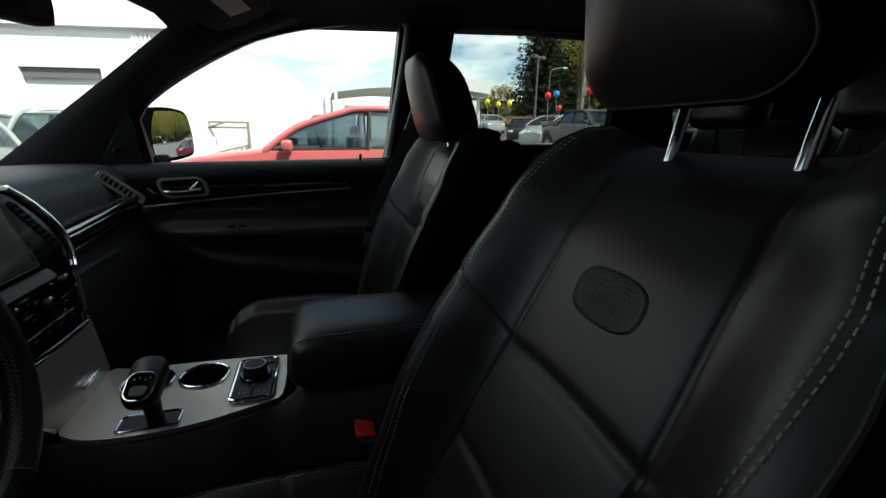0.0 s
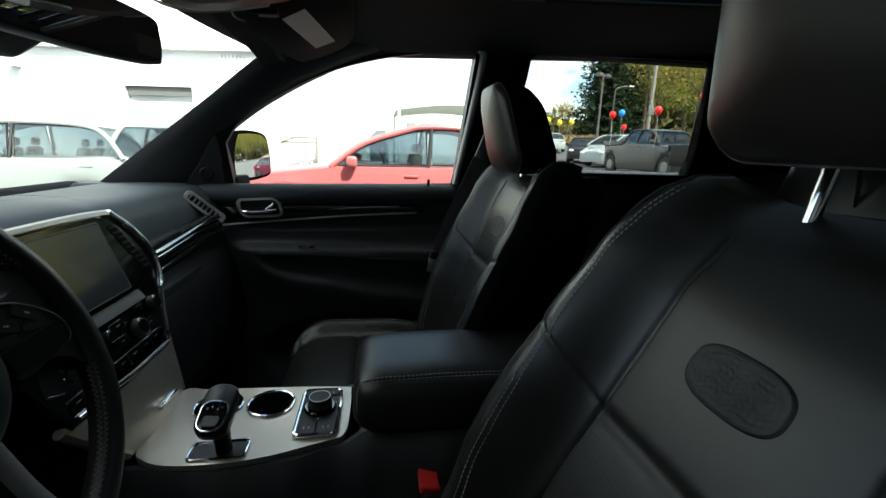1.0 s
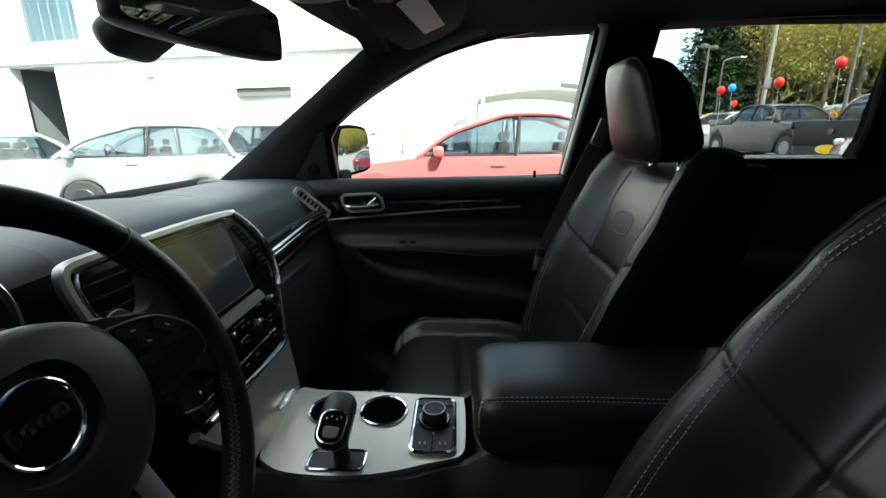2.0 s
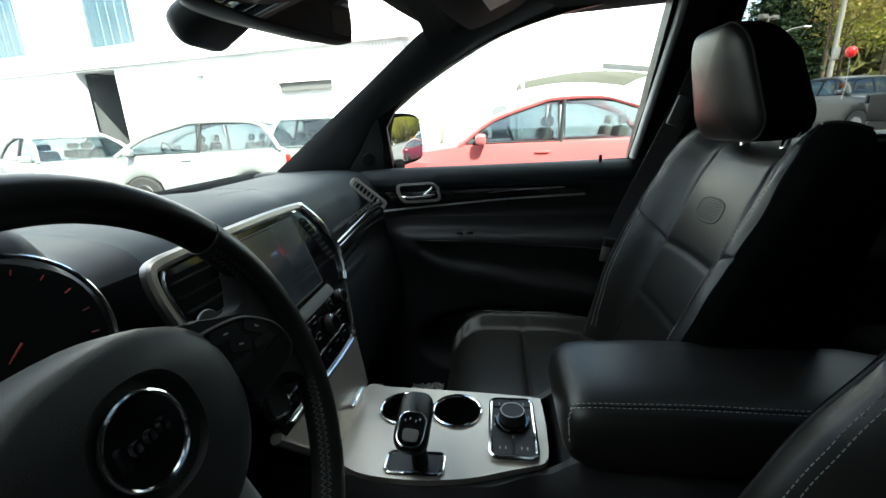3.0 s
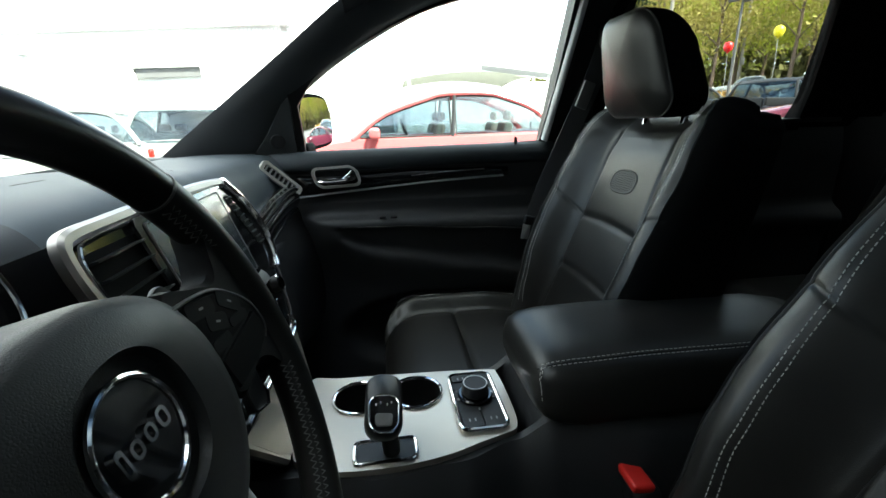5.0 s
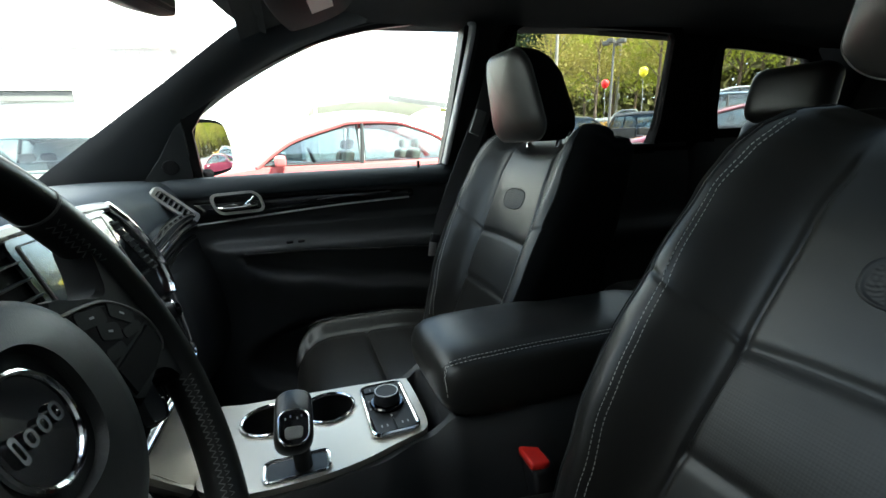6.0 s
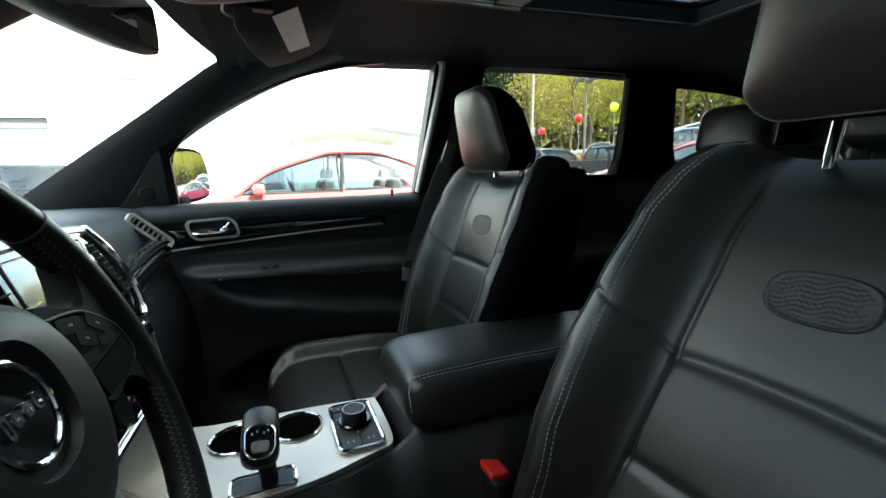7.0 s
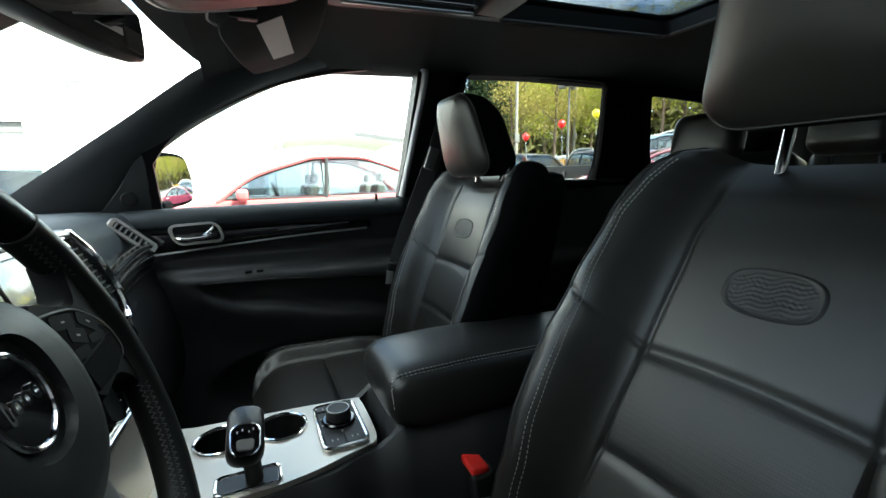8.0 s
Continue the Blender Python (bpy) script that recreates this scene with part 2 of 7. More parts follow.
M["satin_bright"] = material("bright_satin_metal", (0.60, 0.575, 0.53), 0.34, metal=0.5, var=0.04, scale=30, bump=0.0, rough_var=0.03)
M["hubskin"] = material("coarse_grained_hub", (0.0095, 0.0096, 0.0098), 0.5, var=0.2, scale=12, fine=760, bump=0.35, dist=0.0006, kind="leather", spec=0.36)
M["rim_lacquer"] = material("dark_lacquered_rim", (0.006, 0.006, 0.006), 0.30, var=0.1, scale=12, bump=0.0, spec=0.22)


# ---------------------------------------------------------------- mesh helpers
BASE = {}


def thing(name, label, category, at=(0, 0, 0), group="", kind=""):
    ob = new(name)
    ob.empty_display_size = 0.05
    ob.location = at
    BASE[ob.name] = Vector(at)
    return tagged(ob, label, category, group, kind)


def solid(name, bm, mat, smooth=True, angle=38):
    me = bpy.data.meshes.new(name)
    bmesh.ops.recalc_face_normals(bm, faces=bm.faces)
    if smooth:
        lim = radians(angle)
        for e in bm.edges:
            e.smooth = not (len(e.link_faces) == 2 and e.calc_face_angle(0) > lim)
        for f in bm.faces:
            f.smooth = True
    bm.to_mesh(me)
    bm.free()
    me.materials.append(mat)
    return new(name, me)


def part(name, bm, mat, parent, label="", smooth=True, angle=38):
    ob = solid(name, bm, mat, smooth, angle)
    ob.parent = parent
    if parent.name in BASE:
        ob.matrix_parent_inverse = Matrix.Translation(-BASE[parent.name])
    if label:
        ob["label"] = label
    return ob


def structure(name, bm, mat, label, category, smooth=True, angle=38):
    return tagged(solid(name, bm, mat, smooth, angle), label, category, kind="structure")


def grid(bm, fn, nu, nv, wrap_u=False, wrap_v=False):
    cu, cv = (nu if wrap_u else nu + 1), (nv if wrap_v else nv + 1)
    vs = [[bm.verts.new(fn(i / nu, j / nv)) for j in range(cv)] for i in range(cu)]
    for i in range(nu):
        for j in range(nv):
            a, b = i, (i + 1) % cu
            c, d = j, (j + 1) % cv
            bm.faces.new((vs[a][c], vs[b][c], vs[b][d], vs[a][d]))
    return vs


def loft(bm, rings, cap=True, closed=True):
    vs = [[bm.verts.new(p) for p in r] for r in rings]
    n = len(rings[0])
    for i in range(len(vs) - 1):
        for j in range(n if closed else n - 1):
            k = (j + 1) % n
            bm.faces.new((vs[i][j], vs[i][k], vs[i + 1][k], vs[i + 1][j]))
    if cap and closed:
        bm.faces.new(list(reversed(vs[0])))
        bm.faces.new(vs[-1])
    return vs


def smooth_path(pts, per=8, closed=False):
    """Catmull-Rom through the points."""
    P = [Vector(p) for p in pts]
    n = len(P)
    out = []
    for i in range(n if closed else n - 1):
        if closed:
            a, b, c, d = P[i - 1], P[i], P[(i + 1) % n], P[(i + 2) % n]
        else:
            a, b, c, d = P[max(i - 1, 0)], P[i], P[i + 1], P[min(i + 2, n - 1)]
        for k in range(per):
            t = k / per
            out.append(0.5 * ((2 * b) + (c - a) * t + (2 * a - 5 * b + 4 * c - d) * t * t + (3 * b - a - 3 * c + d) * t ** 3))
    if not closed:
        out.append(P[-1])
    return out


def tube(bm, pts, r, n=8, closed=False, flat=1.0, up=None):
    """Sweep a round (flat: oval) section along a path; r: a radius or one for each point."""
    P = [Vector(p) for p in pts]
    m = len(P)
    rad = r if isinstance(r, (list, tuple)) else [r] * m
    side = None
    rings = []
    for i in range(m):
        if closed:
            t = (P[(i + 1) % m] - P[i - 1]).normalized()
        else:
            t = (P[min(i + 1, m - 1)] - P[max(i - 1, 0)]).normalized()
        if side is None or up is not None:
            u = Vector(up) if up is not None else (Vector((0, 0, 1)) if abs(t.z) < 0.9 else Vector((1, 0, 0)))
            side = t.cross(u).normalized()
        else:
            side = (side - t * side.dot(t)).normalized()
        nor = side.cross(t)
        rings.append([P[i] + rad[i] * (side * math.cos(a) + nor * flat * math.sin(a)) for a in (2 * math.pi * k / n for k in range(n))])
    if closed:
        vs = [[bm.verts.new(p) for p in q] for q in rings]
        for i in range(m):
            for j in range(n):
                bm.faces.new((vs[i][j], vs[i][(j + 1) % n], vs[(i + 1) % m][(j + 1) % n], vs[(i + 1) % m][j]))
    else:
        loft(bm, rings)


def rbox(bm, c, size, r=0.01, seg=3, m=None):
    """A box with rounded edges; m: an extra pose applied about its centre."""
    made = bmesh.ops.create_cube(bm, size=1.0)["verts"]
    t = Matrix.Translation(c) @ (m or Matrix()) @ Matrix.Diagonal((*size, 1))
    bmesh.ops.transform(bm, matrix=t, verts=made)
    if r > 0:
        es = list({e for v in made for e in v.link_edges})
        bmesh.ops.bevel(bm, geom=es, offset=min(r, min(size) * 0.49), segments=seg, affect="EDGES", profile=0.5)


def cylinder(bm, a, b, r, r2=None, n=24, bevel=0.0):
    a, b = Vector(a), Vector(b)
    r2 = r if r2 is None else r2
    d = (b - a).normalized()
    u = d.cross(Vector((0, 0, 1)) if abs(d.z) < 0.9 else Vector((1, 0, 0))).normalized()
    v = d.cross(u)
    L = (b - a).length

    def ring(s, rr):
        return [a + d * s + rr * (u * math.cos(q) + v * math.sin(q)) for q in (2 * math.pi * k / n for k in range(n))]
    if bevel:
        loft(bm, [ring(0, r - bevel), ring(bevel, r), ring(L - bevel, r2), ring(L, r2 - bevel)])
    else:
        loft(bm, [ring(0, r), ring(L, r2)])


def rrect(w, h, r, n=6):
    """Points of a rounded rectangle about the origin."""
    out = []
    for cx, cy, a0 in ((w / 2 - r, h / 2 - r, 0), (-w / 2 + r, h / 2 - r, 90), (-w / 2 + r, -h / 2 + r, 180), (w / 2 - r, -h / 2 + r, 270)):
        for k in range(n + 1):
            a = radians(a0 + 90 * k / n)
            out.append((cx + r * math.cos(a), cy + r * math.sin(a)))
    return out


def plate(bm, outline, at, depth, bev=0.0):
    """A slab: outline is 2-D, at maps (u, v, w) to the world, w from 0 (face) down to -depth."""
    n = len(outline)
    cx, cy = sum(p[0] for p in outline) / n, sum(p[1] for p in outline) / n

    def ring(w, inset):
        res = []
        for i, (u, v) in enumerate(outline):
            d = math.hypot(u - cx, v - cy) or 1
            k = (d - inset) / d
            res.append(at(cx + (u - cx) * k, cy + (v - cy) * k, w))
        return res
    rings = [ring(0, bev), ring(-bev, 0), ring(-depth, 0)] if bev else [ring(0, 0), ring(-depth, 0)]
    loft(bm, rings)


def hoop(bm, outer, inner, at, depth):
    """A flat frame between two outlines with as many points each."""
    n = len(outer)
    rings = [[at(u, v, 0) for u, v in outer], [at(u, v, 0) for u, v in inner], [at(u, v, -depth) for u, v in inner], [at(u, v, -depth) for u, v in outer]]
    vs = [[bm.verts.new(p) for p in r] for r in rings]
    for i in range(4):
        for j in range(n):
            k = (j + 1) % n
            bm.faces.new((vs[i][j], vs[i][k], vs[(i + 1) % 4][k], vs[(i + 1) % 4][j]))


def lerp(table, x):
    """Piecewise smooth interpolation in a table of (x, value)."""
    if x <= table[0][0]:
        return table[0][1]
    for (a, va), (b, vb) in zip(table, table[1:]):
        if x <= b:
            t = (x - a) / (b - a)
            t = t * t * (3 - 2 * t)
            return va + (vb - va) * t
    return table[-1][1]


def groove(d, width=0.006, depth=0.004):
    return -depth * math.exp(-(d / width) ** 2)


def dashes(bm, pts, length=0.0042, gap=0.0026, r=0.0006):
    """A row of stitches along a path."""
    P = [Vector(p) for p in pts]
    step, s, acc = length + gap, 0.0, 0.0
    for a, b in zip(P, P[1:]):
        L = (b - a).length
        if L < 1e-6:
            continue
        d = (b - a) / L
        while s < acc + L:
            p = a + d * (s - acc)
            tube(bm, [p, p + d * length], r, n=4)
            s += step
        acc += L


# ---------------------------------------------------------------- cabin shell
def glass_y(z, belt=0.74):
    """The side glass leans in towards the roof."""
    return belt - 0.34 * (z - 1.221)


FRONT_EDGE = [(-0.582, 1.200), (-0.584, 1.325), (-0.53, 1.392), (-0.441, 1.448), (-0.299, 1.517), (-0.153, 1.560), (0.0, 1.584), (0.105, 1.591), (0.126, 1.578), (0.102, 1.395), (0.078, 1.222)]
FRONT_WIN = FRONT_EDGE[:2] + [(q.x, q.y) for q in smooth_path([(a, b, 0) for a, b in FRONT_EDGE[1:8]], 4)][1:] + [(0.119, 1.589), (0.126, 1.580)] + FRONT_EDGE[9:]
REAR_WIN = [(0.245, 1.262), (0.232, 1.40), (0.246, 1.540), (0.264, 1.580), (0.292, 1.597), (0.40, 1.601), (0.55, 1.604), (0.70, 1.606), (0.820, 1.606), (0.840, 1.590), (0.870, 1.46), (0.893, 1.355), (0.902, 1.262)]
THIRD_WIN = [(1.19, 1.315), (1.125, 1.42), (1.075, 1.52), (1.060, 1.565), (1.075, 1.578), (1.18, 1.577), (1.32, 1.572), (1.50, 1.56), (1.60, 1.50), (1.62, 1.42), (1.60, 1.325)]


def side_pane(name, outline, side, mat, label, belt):
    bm = bmesh.new()
    plate(bm, outline, lambda u, v, w: (u, side * (glass_y(v, belt) + 0.010 + w), v), 0.004)
    return structure(name, bm, mat, label, "window", smooth=False)


def side_ring(name, outline, outer, side, mat, belt, depth, label, cat):
    """The frame round a side window: inner edge on the glass, outer edge on the trim."""
    bm = bmesh.new()
    n = len(outline)
    a = [bm.verts.new((u, side * (glass_y(v, belt) + 0.012), v)) for u, v in outline]
    b = [bm.verts.new((u, side * (glass_y(v, belt) - 0.003), v)) for u, v in outline]
    c = [bm.verts.new((u, side * (glass_y(v, belt) - depth), v)) for u, v in outer]
    d = [bm.verts.new((u, side * (glass_y(v, belt) + 0.06), v)) for u, v in outer]
    for i in range(n):
        j = (i + 1) % n
        for p, q in ((a, b), (b, c), (c, d), (d, a)):
            bm.faces.new((p[i], p[j], q[j], q[i]))
    return structure(name, bm, mat, label, cat, angle=50)


def swell(outline, d):
    cx = sum(p[0] for p in outline) / len(outline)
    cz = sum(p[1] for p in outline) / len(outline)
    out = []
    n = len(outline)
    for i, (u, v) in enumerate(outline):
        p, q = outline[i - 1], outline[(i + 1) % n]
        tx, tz = q[0] - p[0], q[1] - p[1]
        L = math.hypot(tx, tz) or 1
        nx, nz = tz / L, -tx / L
        if nx * (u - cx) + nz * (v - cz) < 0:
            nx, nz = -nx, -nz
        out.append((u + nx * d, v + nz * d))
    return out


for side, tag in ((1, "right"), (-1, "left")):
    if side > 0:
        side_pane("window_1", FRONT_WIN, side, M["clear"], "clear front passenger door glass", 0.74)
        ob = side_ring("trim", FRONT_WIN, swell(FRONT_WIN, 0.03), side, M["plastic"], 0.74, 0.014, "black window frame of the front passenger door", "trim")
    side_pane("window_2", REAR_WIN, side, M["tint"], "dark tinted rear door glass", 0.735)
    # rear frames darker than the front one: backlit shade put into the colour
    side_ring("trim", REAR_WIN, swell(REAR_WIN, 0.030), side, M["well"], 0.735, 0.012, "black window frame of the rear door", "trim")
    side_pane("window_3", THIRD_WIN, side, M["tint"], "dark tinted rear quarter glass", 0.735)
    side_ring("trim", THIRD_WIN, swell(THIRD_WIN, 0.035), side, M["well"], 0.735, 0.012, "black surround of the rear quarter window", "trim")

    # body side behind the trims: an upright skin with the window openings left free
    bm = bmesh.new()
    tops = [(x, 1.60) for x in (-0.2, 0.0, 0.12, 0.25, 0.40, 0.55, 0.78, 0.90, 1.04, 1.2, 1.4, 1.6, 2.05)]

    def col(bm, x0a, x0b, x1a, x1b, z0, z1, th=0.05):
        """A leaning post between the two lines x0a..x0b (at z0) and x1a..x1b (at z1)."""
        y0, y1 = glass_y(z0, 0.74) - 0.004, glass_y(z1, 0.74) - 0.004
        k = [(x0a, y0, z0), (x0b, y0, z0), (x1b, y1, z1), (x1a, y1, z1)]
        rings = [[(x, side * y, z) for x, y, z in k], [(x, side * (y + th), z) for x, y, z in k]]
        loft(bm, rings)

    col(bm, 0.085, 0.250, 0.115, 0.275, 1.20, 1.60)                     # B
    structure("trim", bm, M["plastic"], "black plastic middle pillar trim", "trim", smooth=False)
    # rear door pillar: its shade is painted in as near-black
    bm = bmesh.new()
    col(bm, 0.925, 1.215, 0.868, 1.060, 1.24, 1.60)                     # C
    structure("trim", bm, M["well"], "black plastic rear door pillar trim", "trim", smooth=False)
    bm = bmesh.new()
    col(bm, 1.59, 2.1, 1.54, 1.95, 1.20, 1.60)
    structure("trim", bm, M["plastic"], "black plastic tail pillar trim", "trim", smooth=False)
    bm = bmesh.new()
    rbox(bm, (1.99, side * 0.60, 1.40), (0.16, 0.22, 0.44), 0.03, 3, None)
    structure("trim", bm, M["plastic"], "black rear corner pillar trim", "trim")
    # rail over the windows, shade put into its near-black colour
    bm = bmesh.new()
    rbox(bm, (1.045, side * 0.660, 1.641), (1.81, 0.060, 0.072), 0.004)
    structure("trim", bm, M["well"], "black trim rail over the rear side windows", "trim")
    # lower rear body side, below the windows
    bm = bmesh.new()
    rbox(bm, (1.60, side * 0.80, 0.88), (1.02, 0.16, 0.90), 0.03)
    structure("wall_side", bm, M["plastic"], "black trim panel of the luggage bay", "wall")

# roof lining with the long roof opening; the sides curve down to the window tops
SUN_X0, SUN_X1, SUN_Y = -0.20, 0.68, 0.245


def lid_z(x):
    """Height of the sunroof frame: the roof rises gently rearwards."""
    return 1.614 + 0.0435 * min(x, 0.8)


def roof_z(x, y):
    z = lid_z(x) - 0.012 * max(0.0, (abs(y) - 0.28) / 0.30) - 0.018 * max(0.0, (min(abs(y), 0.605) - 0.44) / 0.16) ** 2
    z -= 0.055 * max(0.0, (-0.22 - x) / 0.22) ** 1.4
    z -= 0.05 * max(0.0, (x - 1.2) / 0.8) ** 2
    return z


bm = bmesh.new()
xs = [-0.44, -0.40, -0.36, -0.32, -0.28, -0.24, SUN_X0, -0.1, 0.05, 0.2, 0.35, 0.5, SUN_X1, 0.8, 1.0, 1.2, 1.4, 1.6, 1.8, 2.0]
ys = [-0.674, -0.605, -0.58, -0.55, -0.52, -0.48, -0.44, -0.40, -0.33, -SUN_Y, -0.12, 0.0, 0.12, SUN_Y, 0.33, 0.40, 0.44, 0.48, 0.52, 0.55, 0.58, 0.605, 0.674]
for lay in (0.0, 0.035):
    vs = [[bm.verts.new((x, y, roof_z(x, y) + lay)) for y in ys] for x in xs]
    for i in range(len(xs) - 1):
        for j in range(len(ys) - 1):
            hole = SUN_X0 <= (xs[i] + xs[i + 1]) / 2 <= SUN_X1 and abs((ys[j] + ys[j + 1]) / 2) < SUN_Y
            if not hole:
                bm.faces.new((vs[i][j], vs[i + 1][j], vs[i + 1][j + 1], vs[i][j + 1]))
structure("ceiling", bm, M["fabric"], "black fabric roof lining with a long sunroof opening", "ceiling", angle=60)

# sunroof: frame, glass panels, folded sunshade slats
roofwin = thing("sunroof", "panoramic sunroof with dark frame, closed glass and folded slatted shade", "sunroof", (0.24, 0, 1.65), kind="structure")
bm = bmesh.new()
ctr = (SUN_X0 + SUN_X1) / 2
L0, W0 = SUN_X1 - SUN_X0, 2 * SUN_Y
hoop(bm, [(ctr + u, v) for u, v in rrect(L0 + 0.03, W0 + 0.03, 0.03)], [(ctr + u, v) for u, v in rrect(L0 - 0.01, W0 - 0.01, 0.03)], lambda u, v, w: (u, v, lid_z(u) - 0.003 - w), 0.034)
part("frame", bm, M["plastic"], roofwin)
for s_ in (1, -1):
    for k in range(5):
        bm = bmesh.new()
        y_ = s_ * (SUN_Y - 0.008 - 0.017 * k)
        pts = [(x, y_, lid_z(x) - 0.002 + 0.009 * k) for x in (SUN_X0 + 0.02, -0.05, 0.095)]
        tube(bm, pts, 0.0062 if k == 0 else 0.0048, 8, flat=0.6)
        part("guide_rail", bm, M["satin"] if k == 0 else M["rail"], roofwin, "bright metal guide rail")
    bm = bmesh.new()
    tube(bm, [(x, s_ * (SUN_Y - 0.004), lid_z(x) - 0.006) for x in (0.165, 0.40, SUN_X1 - 0.02)], 0.005, 8)
    part("lip", bm, M["steel"], roofwin, "dull metal lip")
    bm = bmesh.new()
    rbox(bm, (0.168, s_ * (SUN_Y - 0.012), lid_z(0.168) + 0.012), (0.012, 0.012, 0.016), 0.003)
    part("catch", bm, M["satin"], roofwin, "small bright catch")
bm = bmesh.new()
tube(bm, [(SUN_X1 - 0.006, y_, lid_z(SUN_X1) - 0.004) for y_ in (-SUN_Y + 0.02, 0, SUN_Y - 0.02)], 0.004, 8)
part("lip", bm, M["steel"], roofwin)
bm = bmesh.new()
rbox(bm, (0.132, 0, lid_z(0.13) + 0.014), (0.068, W0 - 0.01, 0.034), 0.006)
part("crossbar", bm, M["plastic"], roofwin)
bm = bmesh.new()
rbox(bm, (0.42, 0, lid_z(0.42) + 0.033), (0.56, W0 + 0.02, 0.006), 0.002, 1, pose(0, 0, 0, 0, -2.5, 0))
part("glass", bm, M["roof_tint"], roofwin, "dark tinted rear roof glass")
bm = bmesh.new()
rbox(bm, (-0.03, 0, lid_z(-0.03) + 0.046), (0.35, W0 + 0.02, 0.006), 0.002, 1, pose(0, 0, 0, 0, -2.5, 0))
part("glass", bm, M["roof_tint"], roofwin, "dark tinted front roof glass")

# A pillar on the passenger side: from the dash up into the roof rail
def pillar_rings(side):
    inner = smooth_path([(-1.00, 0.805, 1.185), (-0.81, 0.725, 1.307), (-0.62, 0.645, 1.428), (-0.422, 0.567, 1.556), (-0.30, 0.550, 1.594), (-0.10, 0.550, 1.628), (0.15, 0.550, 1.650)], 4)
    outer = smooth_path([(-0.71, 0.775, 1.180), (-0.625, 0.725, 1.300), (-0.51, 0.694, 1.398), (-0.36, 0.662, 1.486), (-0.22, 0.640, 1.546), (-0.05, 0.624, 1.597), (0.14, 0.616, 1.622)], 4)
    rings = []
    for p, q in zip(inner, outer):
        mid = (p + q) / 2 + Vector((0.012, -0.020, -0.006))
        a = p.lerp(mid, 0.5) + Vector((0.004, -0.012, 0.0))
        b = q.lerp(mid, 0.5) + Vector((0.004, -0.010, 0.0))
        back_q, back_p = q + Vector((-0.01, 0.06, 0.03)), p + Vector((-0.012, 0.045, -0.006))
        rings.append([(v.x, side * v.y, v.z) for v in (p, a, mid, b, q, back_q, back_p)])
    return rings


for side in (1, -1):
    bm = bmesh.new()
    loft(bm, pillar_rings(side))
    structure("trim", bm, M["pillarskin"], "soft grained black windscreen pillar trim", "trim", angle=50)
    if side > 0:
        bm = bmesh.new()
        plate(bm, [(-0.600, 1.185), (-0.600, 1.350), (-0.622, 1.330), (-0.668, 1.262), (-0.730, 1.185)], lambda u, v, w: (u, glass_y(v, 0.74) - 0.014 - w, v), 0.03, 0.004)
        structure("trim", bm, M["pillarskin"], "black three-cornered panel at the foot of the windscreen pillar", "trim")

# windscreen, gently bowed, and the header over it
bm = bmesh.new()


def screen_pt(u, v):
    y = -0.76 + 1.52 * u
    k = 1 - (y / 0.76) ** 2
    x0, z0, x1, z1 = -0.985 - 0.10 * k, 1.180, -0.438 - 0.078 * k, 1.546 + 0.003 * k
    yy = y * (1 - 0.25 * v)
    return (x0 + (x1 - x0) * v, yy, z0 + (z1 - z0) * v)


grid(bm, screen_pt, 16, 6)
structure("window_4", bm, M["clear"], "clear bowed windscreen", "window")
# door seal that catches daylight: its brightness is painted as pale grey
bm = bmesh.new()
P = smooth_path([(0.088, 0.722, 1.224), (0.112, 0.668, 1.395), (0.133, 0.612, 1.565), (0.124, 0.602, 1.594), (0.09, 0.600, 1.606)], 6)
tube(bm, P, 0.0135, 10, flat=0.7)
structure("trim", bm, M["lit_seal_grey"], "rubber door seal along the middle pillar, daylight put into its pale grey", "trim")
bm = bmesh.new()
P = smooth_path([(0.09, 0.600, 1.607), (0.0, 0.605, 1.602), (-0.153, 0.616, 1.577), (-0.299, 0.632, 1.531), (-0.441, 0.655, 1.459), (-0.54, 0.676, 1.398)], 6)
tube(bm, P, 0.008, 8)
structure("trim", bm, M["doorskin"], "black rubber seal along the top of the door frame", "trim")
bm = bmesh.new()
loft(bm, [[(-0.436 - 0.077 * (1 - (y / 0.58) ** 2), y, 1.546 + 0.002 * (1 - (y / 0.58) ** 2)), (-0.385, y, roof_z(-0.39, y) - 0.003), (-0.385, y, roof_z(-0.39, y) + 0.04), (-0.445 - 0.07 * (1 - (y / 0.58) ** 2), y, 1.575)] for y in (-0.63, -0.58, -0.5, -0.4, -0.3, -0.2, -0.1, 0, 0.1, 0.2, 0.3, 0.4, 0.5, 0.58, 0.63)])
structure("trim", bm, M["fabric"], "black fabric header over the windscreen", "trim")

# outer roof skin, firewall, floor, tailgate: they close the cabin
bm = bmesh.new()
hoop(bm, [(0.865 + u, v) for u, v in rrect(2.57, 1.30, 0.10)], [(ctr + u, v) for u, v in rrect(L0 + 0.02, W0 + 0.02, 0.03)], lambda u, v, w: (u, v, lid_z(max(-0.2, u)) + 0.053 - 0.06 * max(0, (-0.2 - u) / 0.35) + w), 0.006)
structure("roof_skin", bm, M["grey_paint"], "painted steel roof panel of the vehicle", "roof")
bm = bmesh.new()
rbox(bm, (0.55, 0, 0.425), (3.1, 1.66, 0.05), 0.01)
structure("floor", bm, M["carpet"], "black carpeted cabin floor", "floor")
bm = bmesh.new()
rbox(bm, (-1.06, 0, 0.80), (0.06, 1.66, 0.80), 0.02)
structure("wall_front", bm, M["carpet"], "dark carpeted bulkhead behind the dashboard", "wall")
bm = bmesh.new()
rbox(bm, (2.10, 0, 0.83), (0.10, 1.62, 0.86), 0.03)
